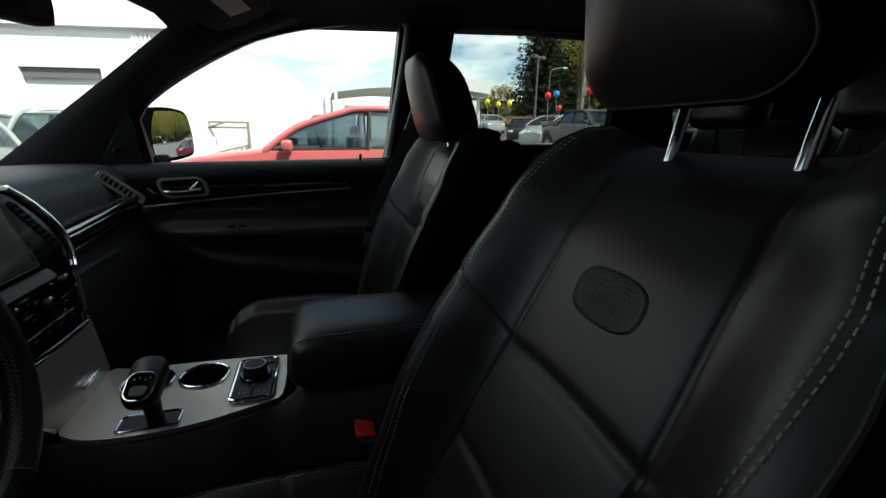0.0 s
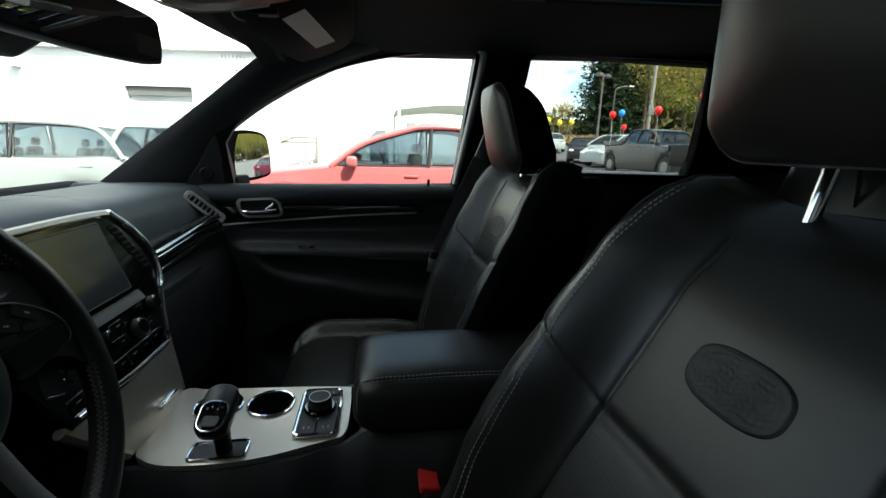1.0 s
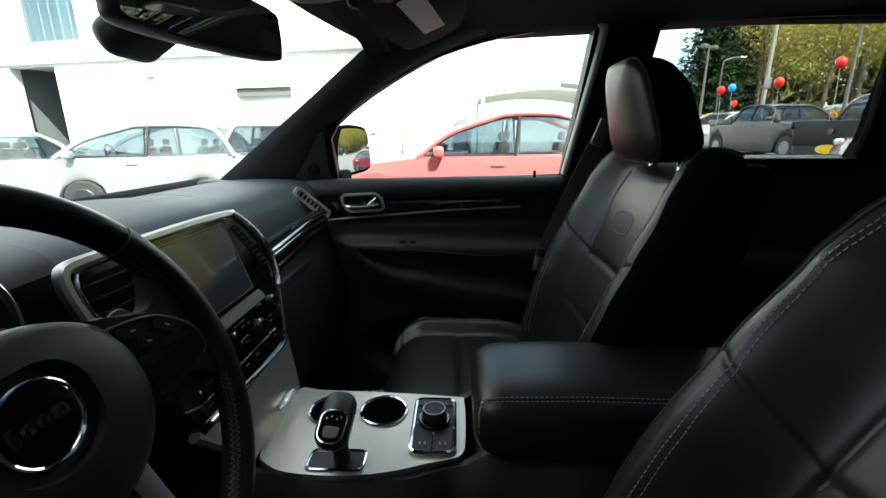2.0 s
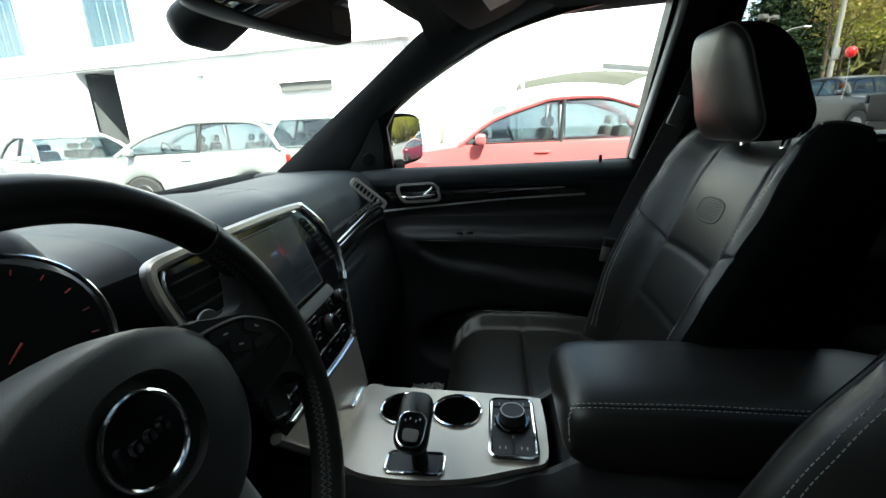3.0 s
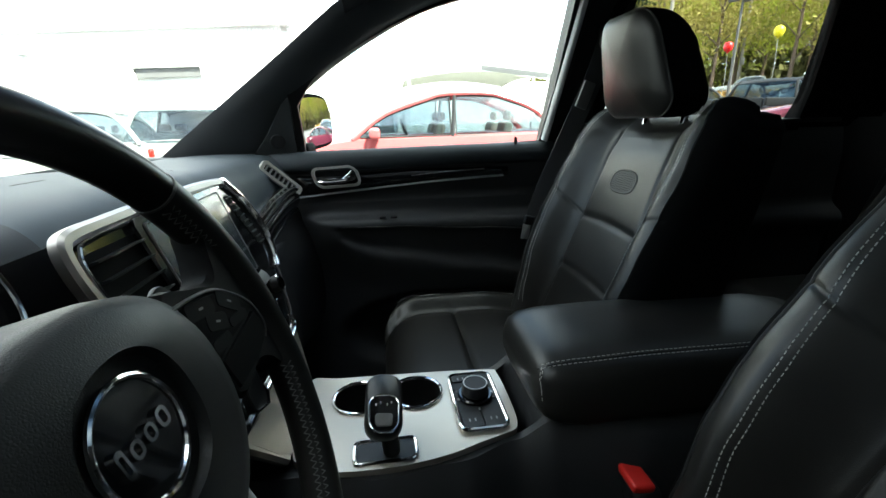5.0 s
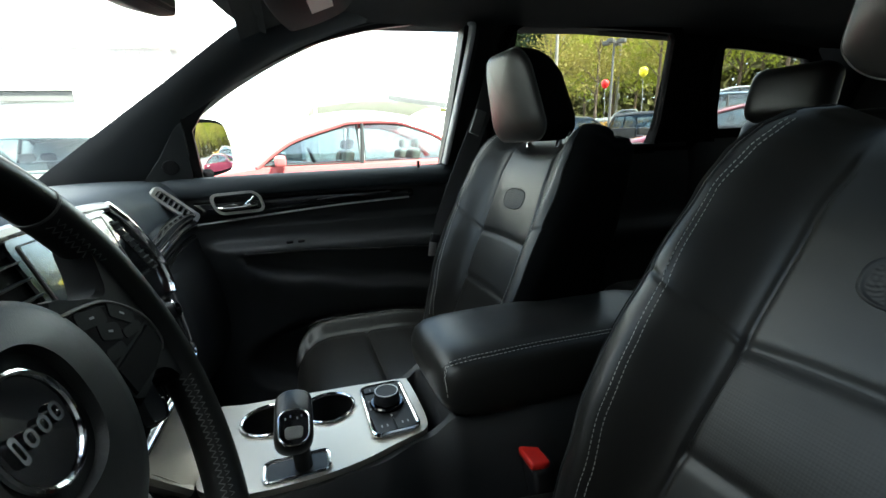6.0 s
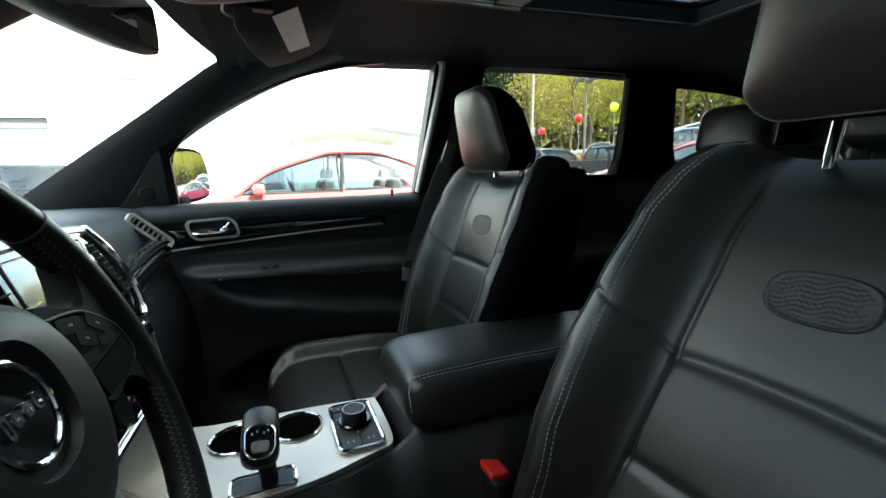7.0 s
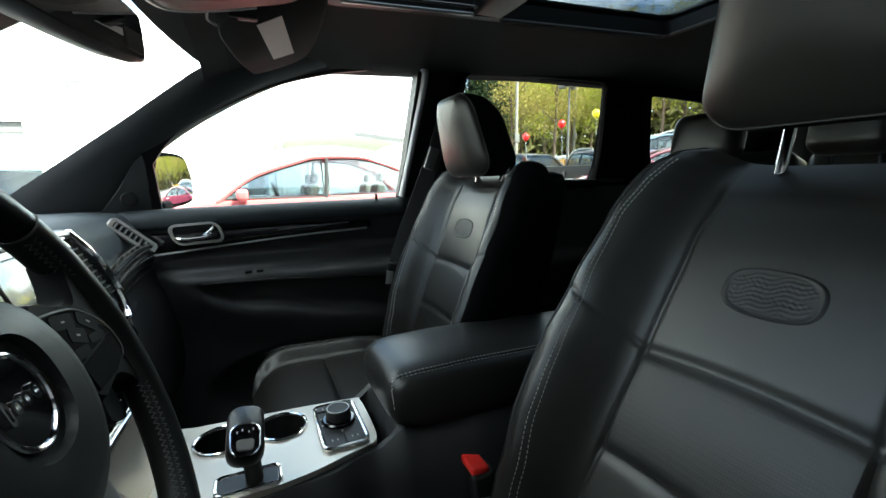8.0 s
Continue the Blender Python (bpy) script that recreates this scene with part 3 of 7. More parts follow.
structure("wall_back", bm, M["plastic"], "black plastic tailgate lining", "wall")
bm = bmesh.new()
grid(bm, lambda u, v: (2.10 - 0.16 * v, (-0.68 + 1.36 * u) * (1 - 0.13 * v), 1.25 + 0.33 * v), 4, 2)
structure("window_5", bm, M["tint"], "dark tinted tailgate glass", "window")
bm = bmesh.new()
rbox(bm, (-1.60, 0, 0.98), (1.10, 1.70, 0.20), 0.09)
structure("bonnet", bm, M["grey_paint"], "painted bonnet of the vehicle", "bonnet")


# ---------------------------------------------------------------- doors
def pull_top(x):
    return lerp([(-0.51, 0.999), (-0.36, 0.997), (-0.114, 0.982), (0.12, 0.966)], x)


def pull_foot(x):
    return lerp([(-0.51, 0.998), (-0.485, 0.973), (-0.456, 0.956), (-0.417, 0.941), (-0.365, 0.930), (-0.119, 0.884), (0.12, 0.842)], x)


def soft(d, w):
    return 1 / (1 + math.exp(max(-30.0, min(30.0, -d / w))))


def arm_bulge(x, z):
    """Armrest with its long pull recess, trim steps and map pocket of the front door panel, in metres into the cabin."""
    top = 1.027 - 0.012 * (x + 0.45)
    d = 0.0
    if z < 1.09:                                        # the panel steps in under the bright strip
        d += 0.012 * min(1, (1.09 - z) / 0.02)
    a = soft(x + 0.575, 0.012)
    d += 0.042 * a * soft(top - z, 0.005) * soft(z - (pull_foot(x) - 0.075), 0.030)
    # the recess under the stitched lip
    d -= 0.045 * soft(x + 0.505, 0.006) * soft(pull_top(x) - z, 0.0022) * soft(z - pull_foot(x), 0.006)
    # pocket hollow low down
    px = (x + 0.18) / 0.36
    pz = (z - 0.66) / 0.13
    r = px * px * abs(px) + pz * pz
    d -= 0.05 / (1 + math.exp((r - 0.75) / 0.08))
    return d


def door_y(x, z):
    y = 0.742 - 0.015 * min(1, max(0, (1.215 - z) / 0.03))
    if z > 1.17:
        y -= 0.006 * math.sin(math.pi * min(1, (1.215 - z) / 0.045))
    return y - arm_bulge(x, z)


def sill_drop(x):
    """The window sill falls a little towards the front."""
    return 0.010 * min(1.2, max(0.0, -x / 0.55))


door = thing("door_1", "black leather-trimmed front passenger door, closed, with bright strips", "door", (-0.25, 0.80, 0.50), kind="structure")
bm = bmesh.new()
N, K = 90, 190
X0, X1 = -0.705, 0.125
rows = [[bm.verts.new((X0 + (X1 - X0) * i / N, door_y(X0 + (X1 - X0) * i / N, 1.218 - 0.72 * j / K), 1.218 - 0.72 * j / K - sill_drop(X0 + (X1 - X0) * i / N) * max(0.0, 1 - j / 6))) for j in range(K + 1)] for i in range(N + 1)]
for i in range(N):
    for j in range(K):
        bm.faces.new((rows[i][j], rows[i + 1][j], rows[i + 1][j + 1], rows[i][j + 1]))
back = [[bm.verts.new((x, 0.86, z)) for z in (1.160, 0.498)] for x in (X0, X1)]
tl, tr = [r[0] for r in rows], [r[-1] for r in rows]
bm.faces.new([*tl, back[1][0], back[0][0]])
bm.faces.new([*reversed(tr), back[0][1], back[1][1]])
bm.faces.new([*rows[0], back[0][1], back[0][0]])
bm.faces.new([*reversed(rows[-1]), back[1][0], back[1][1]])
bm.faces.new((back[0][0], back[1][0], back[1][1], back[0][1]))
part("panel", bm, M["doorskin"], door, "black grained door panel")
bm = bmesh.new()
rbox(bm, (-0.27, 0.90, 0.82), (0.92, 0.05, 0.64), 0.02)
part("outer_skin", bm, M["grey_paint"], door, "painted outer door skin")

bm = bmesh.new()
PAD = [(0.748, 1.2165), (0.737, 1.2195), (0.722, 1.2150), (0.710, 1.2010), (0.706, 1.1850), (0.711, 1.1690), (0.728, 1.1620)]
prof = [(q.x, q.y) for q in smooth_path([(a, b, 0) for a, b in PAD], 4)]
loft(bm, [[(x, y + dy, z - sill_drop(x)) for y, z in prof] for x, dy in ((-0.705, 0.030), (-0.68, 0.012), (-0.655, 0.003), (-0.62, 0.0), (-0.40, 0.0), (-0.15, 0.0), (0.08, 0.0), (0.105, 0.002), (0.118, 0.008))])
part("upper_pad", bm, M["dashskin"], door, "soft grained pad along the window sill", angle=60)


def band(bm, pts, h, th):
    """A raised strip along a path on the door, h high."""
    P = smooth_path(pts, 10)
    rings = []
    for p in P:
        k = [(0, -h / 2), (-th * 0.7, -h / 2 + 0.001), (-th, 0), (-th * 0.7, h / 2 - 0.001), (0, h / 2)]
        rings.append([(p.x, p.y + a, p.z + b) for a, b in k])
    loft(bm, rings)


bm = bmesh.new()
P = smooth_path([(-0.61, 0.725, 1.118), (-0.45, 0.722, 1.127), (-0.25, 0.722, 1.137), (-0.02, 0.724, 1.140)], 10)
loft(bm, [[(p.x, p.y, p.z - 0.026 + 0.014 * k / 30), (p.x, p.y - 0.010, p.z - 0.022 + 0.014 * k / 30), (p.x, p.y - 0.013, p.z), (p.x, p.y - 0.010, p.z + 0.022 - 0.014 * k / 30), (p.x, p.y, p.z + 0.026 - 0.014 * k / 30)] for k, p in enumerate(P)])
part("trim_panel", bm, M["gloss"], door, "gloss black trim panel")
bm = bmesh.new()
band(bm, [(-0.612, 0.716, 1.087), (-0.45, 0.716, 1.101), (-0.25, 0.716, 1.117), (-0.034, 0.718, 1.128)], 0.006, 0.012)
part("lower_strip", bm, M["satin"], door, "thin chrome strip")
bm = bmesh.new()
band(bm, [(-0.30, 0.714, 1.137), (-0.20, 0.712, 1.145), (-0.09, 0.714, 1.149)], 0.003, 0.006)
part("upper_strip", bm, M["satin"], door, "thin satin strip")

# inner handle in its oval surround
handle = thing("door_handle", "chrome inner door pull in a satin oval surround", "door handle", (-0.50, 0.725, 1.14))
out2 = [(-0.503 + u - 0.36 * v, 1.141 + v + 0.05 * u) for u, v in rrect(0.122, 0.057, 0.021)]
in2 = [(-0.503 + u - 0.36 * v, 1.141 + v + 0.05 * u) for u, v in rrect(0.109, 0.0445, 0.016)]
bm = bmesh.new()
hoop(bm, out2, in2, lambda u, v, w: (u, 0.700 - w, v), 0.026)
part("surround", bm, M["satin_bright"], handle)
bm = bmesh.new()
plate(bm, in2, lambda u, v, w: (u, 0.716 - w, v), 0.006)
part("cup", bm, M["plastic"], handle)
bm = bmesh.new()
tube(bm, smooth_path([(-0.555, 0.706, 1.131), (-0.53, 0.698, 1.129), (-0.49, 0.696, 1.131), (-0.455, 0.700, 1.137)], 6), [0.006] * 4 + [0.0075] * 15, 10, flat=0.7)
part("lever", bm, M["chrome"], handle)
bm = bmesh.new()
tube(bm, smooth_path([(-0.486, 0.702, 1.132), (-0.472, 0.700, 1.145), (-0.462, 0.702, 1.156)], 5), [0.006] * 6 + [0.004] * 5, 10)
part("lock_tab", bm, M["chrome"], handle)

bm = bmesh.new()
cylinder(bm, (0.003, 0.722, 1.214), (0.003, 0.722, 1.234), 0.0045, n=12, bevel=0.0015)
tagged(solid("lock_pin", bm, M["plastic"]), "small black door lock pin on the sill", "lock pin")
bm = bmesh.new()
dashes(bm, [(x, door_y(x, pull_top(x) + 0.007) - 0.0012, pull_top(x) + 0.007) for x in np.linspace(-0.50, 0.11, 60)])
part("stitching", bm, M["thread"], door, "grey stitching")
for k in range(2):
    bm = bmesh.new()
    rbox(bm, (-0.384 + 0.030 * k, 0.676, 1.030), (0.018, 0.010, 0.008), 0.002, 2, pose(0, 0, 0, 25, 0, 0))
    part("window_switch", bm, M["plastic"], door)

# rear passenger and driver-side doors: plain lined panels
for side, nm in ((1, "rear passenger"), (-1, "rear driver-side")):
    rd = thing("door_2" if side > 0 else "door_3", f"black-lined {nm} door, closed", "door", (0.62, side * 0.80, 0.50), kind="structure")
    bm = bmesh.new()

    def rear_y(u, v):
        x, z = 0.245 + 0.84 * u, 1.258 - 0.78 * v
        y = 0.735 - 0.02 * min(1, v * 8) - 0.05 / (1 + math.exp((abs(z - 0.95) - 0.035) / 0.008)) * (1 / (1 + math.exp(-(x - 0.36) / 0.02)))
        return (x, side * y, z)
    grid(bm, rear_y, 30, 50)
    part("panel", bm, M["doorskin"], rd, "black door panel")
    bm = bmesh.new()
    rbox(bm, (0.66, side * 0.84, 0.88), (0.86, 0.14, 0.78), 0.03)
    part("outer_skin", bm, M["grey_paint"], rd)
    bm = bmesh.new()
    rbox(bm, (0.62, side * 0.735, 1.262), (0.86, 0.05, 0.012), 0.005)
    part("sill", bm, M["plastic"], rd)
# driver's door, closed, its glass lowered
dd = thing("door_4", "black-lined driver door, closed, with its glass lowered", "door", (-0.29, -0.80, 0.50), kind="structure")
bm = bmesh.new()
grid(bm, lambda u, v: (-0.705 + 0.83 * u, -0.745 + 0.018 * min(1, v * 8) + 0.045 / (1 + math.exp((abs(1.195 - 0.70 * v - 0.95) - 0.04) / 0.008)), 1.195 - 0.70 * v), 20, 50)
part("panel", bm, M["doorskin"], dd, "black door panel")
bm = bmesh.new()
rbox(bm, (-0.29, -0.84, 0.84), (0.83, 0.12, 0.70), 0.03)
part("outer_skin", bm, M["grey_paint"], dd)
bm = bmesh.new()
rbox(bm, (-0.29, -0.755, 1.193), (0.83, 0.05, 0.012), 0.005)
part("sill", bm, M["plastic"], dd)
# lower middle pillars and sills
for side in (1, -1):
    bm = bmesh.new()
    rbox(bm, (0.19, side * 0.765, 0.86), (0.13, 0.14, 0.76), 0.03)
    structure("trim", bm, M["plastic"], "black lower middle pillar trim", "trim")
    bm = bmesh.new()
    rbox(bm, (-0.2, side * 0.80, 0.47), (0.95, 0.10, 0.10), 0.02)
    structure("trim", bm, M["plastic"], "black door sill", "trim")
    bm = bmesh.new()
    rbox(bm, (-0.86, side * 0.80, 0.80), (0.36, 0.10, 0.80), 0.02)
    structure("trim", bm, M["plastic"], "black footwell side panel", "trim")


# ---------------------------------------------------------------- seats
ZB, ZT = 0.76, 1.312                     # backrest foot and crown

RECLINE = {"x": 0.132, "slope": 0.36}     # place and slope of the backrest being built


def spine_x(z):
    return RECLINE["x"] + RECLINE["slope"] * (z - 1.15)


def half_w(z):
    return lerp([(0.74, 0.216), (0.86, 0.238), (0.94, 0.250), (1.0, 0.254), (1.12, 0.250), (1.2, 0.246), (1.25, 0.240), (1.28, 0.230), (1.302, 0.212), (1.312, 0.185)], z)


def panel_w(z):
    return lerp([(0.76, 0.130), (0.95, 0.119), (1.06, 0.113), (1.20, 0.106), (1.265, 0.099)], z)


SEAM1 = lambda y: 1.062 - 0.006 * (y / 0.12) ** 2
SEAM2 = lambda y: 0.942 - 0.006 * (y / 0.12) ** 2


def front_off(y, z):
    """How far the cushion face stands forward of the spine line."""
    ay, w, pw = abs(y), half_w(z), panel_w(z)
    bol = lerp([(0.78, 0.055), (0.95, 0.066), (1.02, 0.064), (1.10, 0.056), (1.20, 0.044), (1.29, 0.030)], z)
    t = min(1, max(0, (ay - pw) / max(0.02, w - pw - 0.045)))
    o = bol * t * t * (3 - 2 * t)
    e = max(0, (ay - (w - 0.05)) / 0.05)
    o -= 0.045 * (1 - math.sqrt(max(0.0, 1 - min(1, e) ** 2)))
    inside = 1 / (1 + math.exp((ay - pw) / 0.004))
    top_edge = 1.268
    o += 0.0018 * inside * (1 - (ay / pw) ** 4 if ay < pw else 0) / (1 + math.exp((z - top_edge) / 0.014))
    o += groove(ay - pw, 0.0036, 0.0036) / (1 + math.exp((z - top_edge - 0.008) / 0.006))
    if ay < pw + 0.004:
        o += groove(z - SEAM1(y), 0.0080, 0.0034) + groove(z - SEAM2(y), 0.0080, 0.0034) + groove(z - top_edge, 0.005, 0.0008)
    else:
        o += groove(z - (1.058 + 0.37 * (ay - 0.113)), 0.0035, 0.0026) * (1 if ay < w - 0.02 else 0)
    # soft pillow shape between the seams
    if ay < pw:
        o += 0.0035 * math.cos(min(1, abs(z - 0.995) / 0.06) * math.pi / 2)
    return o


def back_pt(y, z):
    o = front_off(y, z)
    return Vector((spine_x(z) - o * 0.905, y, z + o * 0.425))


def crown(y, z):
    """The top edge dips between the shoulders."""
    t = min(1, max(0, (z - 1.18) / 0.12))
    return 0.028 * t * t * (3 - 2 * t) * math.exp(-(y / 0.155) ** 4)


def backrest_rings():
    rings = []
    n = 150
    zs = [ZB + (1.262 - ZB) * k / 170 for k in range(171)] + [1.262 + 0.05 * math.sin(k / 14 * math.pi / 2) for k in range(1, 15)]
    for z in zs:
        w = half_w(z)
        drop = max(0, (z - 1.262) / 0.05)
        ring = []
        c = lerp([(0.74, 0.024), (1.15, 0.028), (1.22, 0.034), (1.30, 0.040)], z)

        def skin(y):
            q = back_pt(y, z)
            q.x += 0.040 * drop ** 2.2
            q.z -= crown(y, z)
            return q
        pw = panel_w(z)
        for k in range(n + 1):                 # columns follow the panel seam
            u = 2 * k / n - 1
            au = abs(u)
            y = pw * au / 0.48 if au < 0.48 else pw + (w - c - pw) * (au - 0.48) / 0.52
            ring.append(skin(math.copysign(y, u)))
        ring += [skin(w - c + c * k / 8) for k in range(1, 9)]
        d = 0.150 - 0.062 * (z - ZB) / (ZT - ZB)
        x0 = spine_x(z) + 0.03
        for k in range(25):
            a = math.pi * k / 24
            c_, s_ = math.cos(a), math.sin(a)
            y = w * math.copysign(abs(c_) ** 0.45, c_)
            bulge = abs(s_) ** 0.5
            ring.append(Vector((x0 + d * bulge * (1 - 0.35 * drop ** 2) + 0.02 * drop, y, z - 0.02 - crown(y, z))))
        ring += [skin(-w + c * k / 8) for k in range(0, 8)]
        rings.append(ring)
    return rings


def cush_top(x, y):
    ay = abs(y)
    z = 0.800 + 0.015 * (-x - 0.1) - 0.035 * max(0, (x + 0.12) / 0.25)
    t = min(1, max(0, (ay - 0.165) / 0.055))
    z += 0.030 * t * t * (3 - 2 * t)
    e = max(0, (ay - 0.205) / 0.05)
    z -= 0.06 * (1 - math.sqrt(max(0, 1 - min(1, e) ** 2)))
    f = max(0, (-0.300 - x) / 0.098)
    z -= 0.085 * (1 - math.sqrt(max(0, 1 - min(1, f) ** 2)))
    z += groove(ay - 0.165, 0.005, 0.007) + (groove(x + 0.215, 0.006, 0.008) if ay < 0.17 else groove(x + 0.205, 0.004, 0.003)) + (groove(x + 0.02, 0.006, 0.006) if ay < 0.165 else 0)
    return z


def build_seat(cy, lift=0.0):
    seat = thing("front_seat", "black leather front seat with grey stitching and an embossed oval emblem", "car seat", (0.0, cy, 0.45), group="front seats")
    rr = [[Vector((p.x, p.y + cy, p.z)) for p in r] for r in backrest_rings()]
    bm = bmesh.new()
    loft(bm, [r[:151] for r in rr], closed=False)
    back = part("backrest", bm, M["leather"], seat, "black leather backrest with side bolsters", angle=70)
    # back and sides turn from the light; their shade is in the colour
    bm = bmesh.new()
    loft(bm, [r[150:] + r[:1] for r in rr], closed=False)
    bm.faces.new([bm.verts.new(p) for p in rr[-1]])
    part("back_shell", bm, M["backfabric_shade"], seat, "black fabric back and sides, shade put into the colour", angle=50)
    # perforated middle panel, laid on the lower inserts
    bm = bmesh.new()

    def perf(u, v):
        y = -0.109 + 0.218 * u
        z = 0.9425 - 0.006 * (y / 0.12) ** 2 + (1.0615 - 0.9425) * v
        p = back_pt(y, z)
        return (p.x - 0.0006, cy + y, p.z + 0.0003)
    grid(bm, perf, 60, 60)
    part("perforated_panel", bm, M["leather_perf"], back, "perforated leather insert")
    # embossed oval: rim and worn lattice inside, one raised patch of leather
    bm = bmesh.new()

    def emboss(u, v):
        a, r = 2 * math.pi * u, v
        c, s = math.cos(a), math.sin(a)
        y = r * 0.049 * math.copysign(abs(c) ** 0.72, c)
        z = 1.150 + r * 0.0245 * math.copysign(abs(s) ** 0.72, s)
        h = 0.0013 * math.exp(-((r - 0.93) / 0.05) ** 2) - 0.0004 + 0.0010 * (1 - r ** 8)
        if r < 0.86:
            g = math.sin(1350 * z + 2.2 * math.sin(y * 210 + 1) + 260 * y) * 0.7 + math.sin(y * 980 - 500 * z + 2 * math.sin(z * 420)) * 0.6
            h += 0.00032 * math.tanh(2.0 * g) * min(1, (0.86 - r) / 0.06)
        p = back_pt(y, z)
        return (p.x - h * 0.905 - 0.0004, cy + y, p.z + h * 0.425)
    grid(bm, emboss, 140, 44, wrap_u=True)
    part("emblem", bm, M["leather_dark"], back, "embossed oval emblem, worn and unreadable", angle=85)
    # twin stitching on the bolsters and piping along the outer edge
    for s in (1, -1):
        bm = bmesh.new()
        for off in (0.0, 0.0068):
            pts = []
            for k in range(80):
                z = 0.80 + (1.285 - 0.80) * k / 79
                y = s * (half_w(z) - 0.047 - 0.012 * min(1.0, max(0.0, (1.18 - z) / 0.16)) - off - 0.012 * max(0, (z - 1.2) / 0.08))
                p = back_pt(y, z)
                dr = max(0, (z - 1.262) / 0.05)
                pts.append((p.x - 0.0012 + 0.040 * dr ** 2.2, cy + y, p.z + 0.0006))
            dashes(bm, pts)
        part("stitching", bm, M["thread"], back, "double row of grey stitching")
        bm = bmesh.new()
        pts = []
        for k in range(60):
            z = 0.80 + (1.30 - 0.80) * k / 59
            w = half_w(z)
            dr = max(0, (z - 1.262) / 0.05)
            w -= lerp([(0.74, 0.024), (1.15, 0.028), (1.22, 0.034), (1.30, 0.040)], z)
            p = back_pt(s * w, z)
            pts.append((p.x + 0.040 * dr ** 2.2, cy + s * w, p.z - crown(w, z)))
        tube(bm, pts, 0.0022, 6)
        part("piping", bm, M["leather_dark"], back)
    # cushion
    bm = bmesh.new()
    rings = []
    for k in range(61):
        x = -0.397 + 0.52 * (k / 60) ** 1.25
        w = lerp([(-0.40, 0.165), (-0.392, 0.190), (-0.375, 0.218), (-0.345, 0.240), (-0.29, 0.252), (-0.2, 0.256), (0.05, 0.256), (0.13, 0.24)], x)
        ring = [Vector((x, cy + w * (2 * j / 48 - 1), cush_top(x, 0.255 * (2 * j / 48 - 1)))) for j in range(49)]
        ring += [Vector((x + 0.02, cy + w * q, zz)) for q, zz in ((1.0, 0.70), (0.96, 0.60), (-0.96, 0.60), (-1.0, 0.70))]
        rings.append(ring)
    loft(bm, rings)
    part("cushion", bm, M["leather"], seat, "black leather seat cushion", angle=70)
    for s in (1, -1):
        bm = bmesh.new()
        dashes(bm, [(x, cy + s * 0.215, cush_top(x, s * 0.215) + 0.001) for x in np.linspace(-0.36, 0.02, 60)])
        part("cushion_stitching", bm, M["thread"], seat, "grey stitching")
    bm = bmesh.new()
    rbox(bm, (-0.13, cy, 0.575), (0.46, 0.44, 0.10), 0.02)
    part("base", bm, M["plastic"], seat)
    for s in (1, -1):
        bm = bmesh.new()
        rbox(bm, (-0.12, cy + s * 0.19, 0.487), (0.50, 0.04, 0.075), 0.008)
        part("rail", bm, M["steel"], seat)
        bm = bmesh.new()
        rbox(bm, (0.0, cy + s * 0.262, 0.665), (0.36, 0.03, 0.13), 0.012)
        part("side_cover", bm, M["plastic"], seat)
    # headrest
    px = spine_x(1.262) + 0.34 * max(0.0, lift)
    pc_y, pitch = (cy - 0.006, 0.068) if lift > 0 else (cy, 0.0625)
    headrest(seat, cy, lift, px - 0.174, 0.06 if lift > 0 else 0.0)
    for s in (1, -1):
        bm = bmesh.new()
        cylinder(bm, (px + 0.024, pc_y + s * pitch, 1.205), (px + 0.046 + 0.40 * lift, pc_y + s * pitch, 1.335 + lift), 0.0066, n=14)
        part("post", bm, M["chrome"], seat, "chrome headrest post")
        bm = bmesh.new()
        cylinder(bm, (px + 0.032, pc_y + s * pitch, 1.250), (px + 0.034, pc_y + s * pitch, 1.264), 0.011, n=14, bevel=0.003)
        part("collar", bm, M["plastic"], seat)
    return seat


def headrest(seat, cy, lift, back=0.0, nod=0.0):
    """A padded leather face with piping; the softer body behind is painted in shade."""
    zc = 1.386
    edge = rrect(0.226, 0.188, 0.048, 12)

    def ring(s, dx, deep=0.0):
        out = []
        for u, v in edge:
            vv = v * s
            h = vv / 0.094
            taper = 1.04 - (0.155 + 2.2 * nod) * max(0.0, h + 0.65)
            wrap = 0.010 * (u * s / 0.113) ** 2 * max(0.0, 1 - deep / 0.08)
            x = 0.114 - 0.24 * vv - nod * (vv + 0.094) + dx + wrap + deep * (1 - 0.28 * max(0.0, h) ** 1.5)
            out.append(Vector((x + back, cy + u * s * taper, zc + lift + vv)))
        return out
    bm = bmesh.new()
    loft(bm, [ring(s, dx) for s, dx in ((0.04, -0.020), (0.25, -0.0195), (0.45, -0.018), (0.62, -0.0155), (0.76, -0.0125), (0.86, -0.0095), (0.93, -0.0064), (0.97, -0.0034), (0.99, -0.0006), (1.0, 0.002))])
    face = part("headrest", bm, M["leather"], seat, "padded black leather headrest face", angle=80)
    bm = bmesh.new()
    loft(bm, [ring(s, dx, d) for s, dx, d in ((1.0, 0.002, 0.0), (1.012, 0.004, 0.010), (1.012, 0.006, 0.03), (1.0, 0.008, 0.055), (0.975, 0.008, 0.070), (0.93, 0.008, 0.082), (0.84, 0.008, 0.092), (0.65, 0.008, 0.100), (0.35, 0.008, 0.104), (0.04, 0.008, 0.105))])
    part("headrest_back", bm, M["backfabric_shade"], face, "rounded rear of the headrest, shade put into its colour", angle=80)
    bm = bmesh.new()
    tube(bm, ring(1.004, 0.003), 0.0017, 6, closed=True)
    part("piping", bm, M["piping"], face, "grey piping")
    return face


build_seat(0.36, -0.010)
RECLINE.update(x=0.126, slope=0.50)
build_seat(-0.362, 0.035)

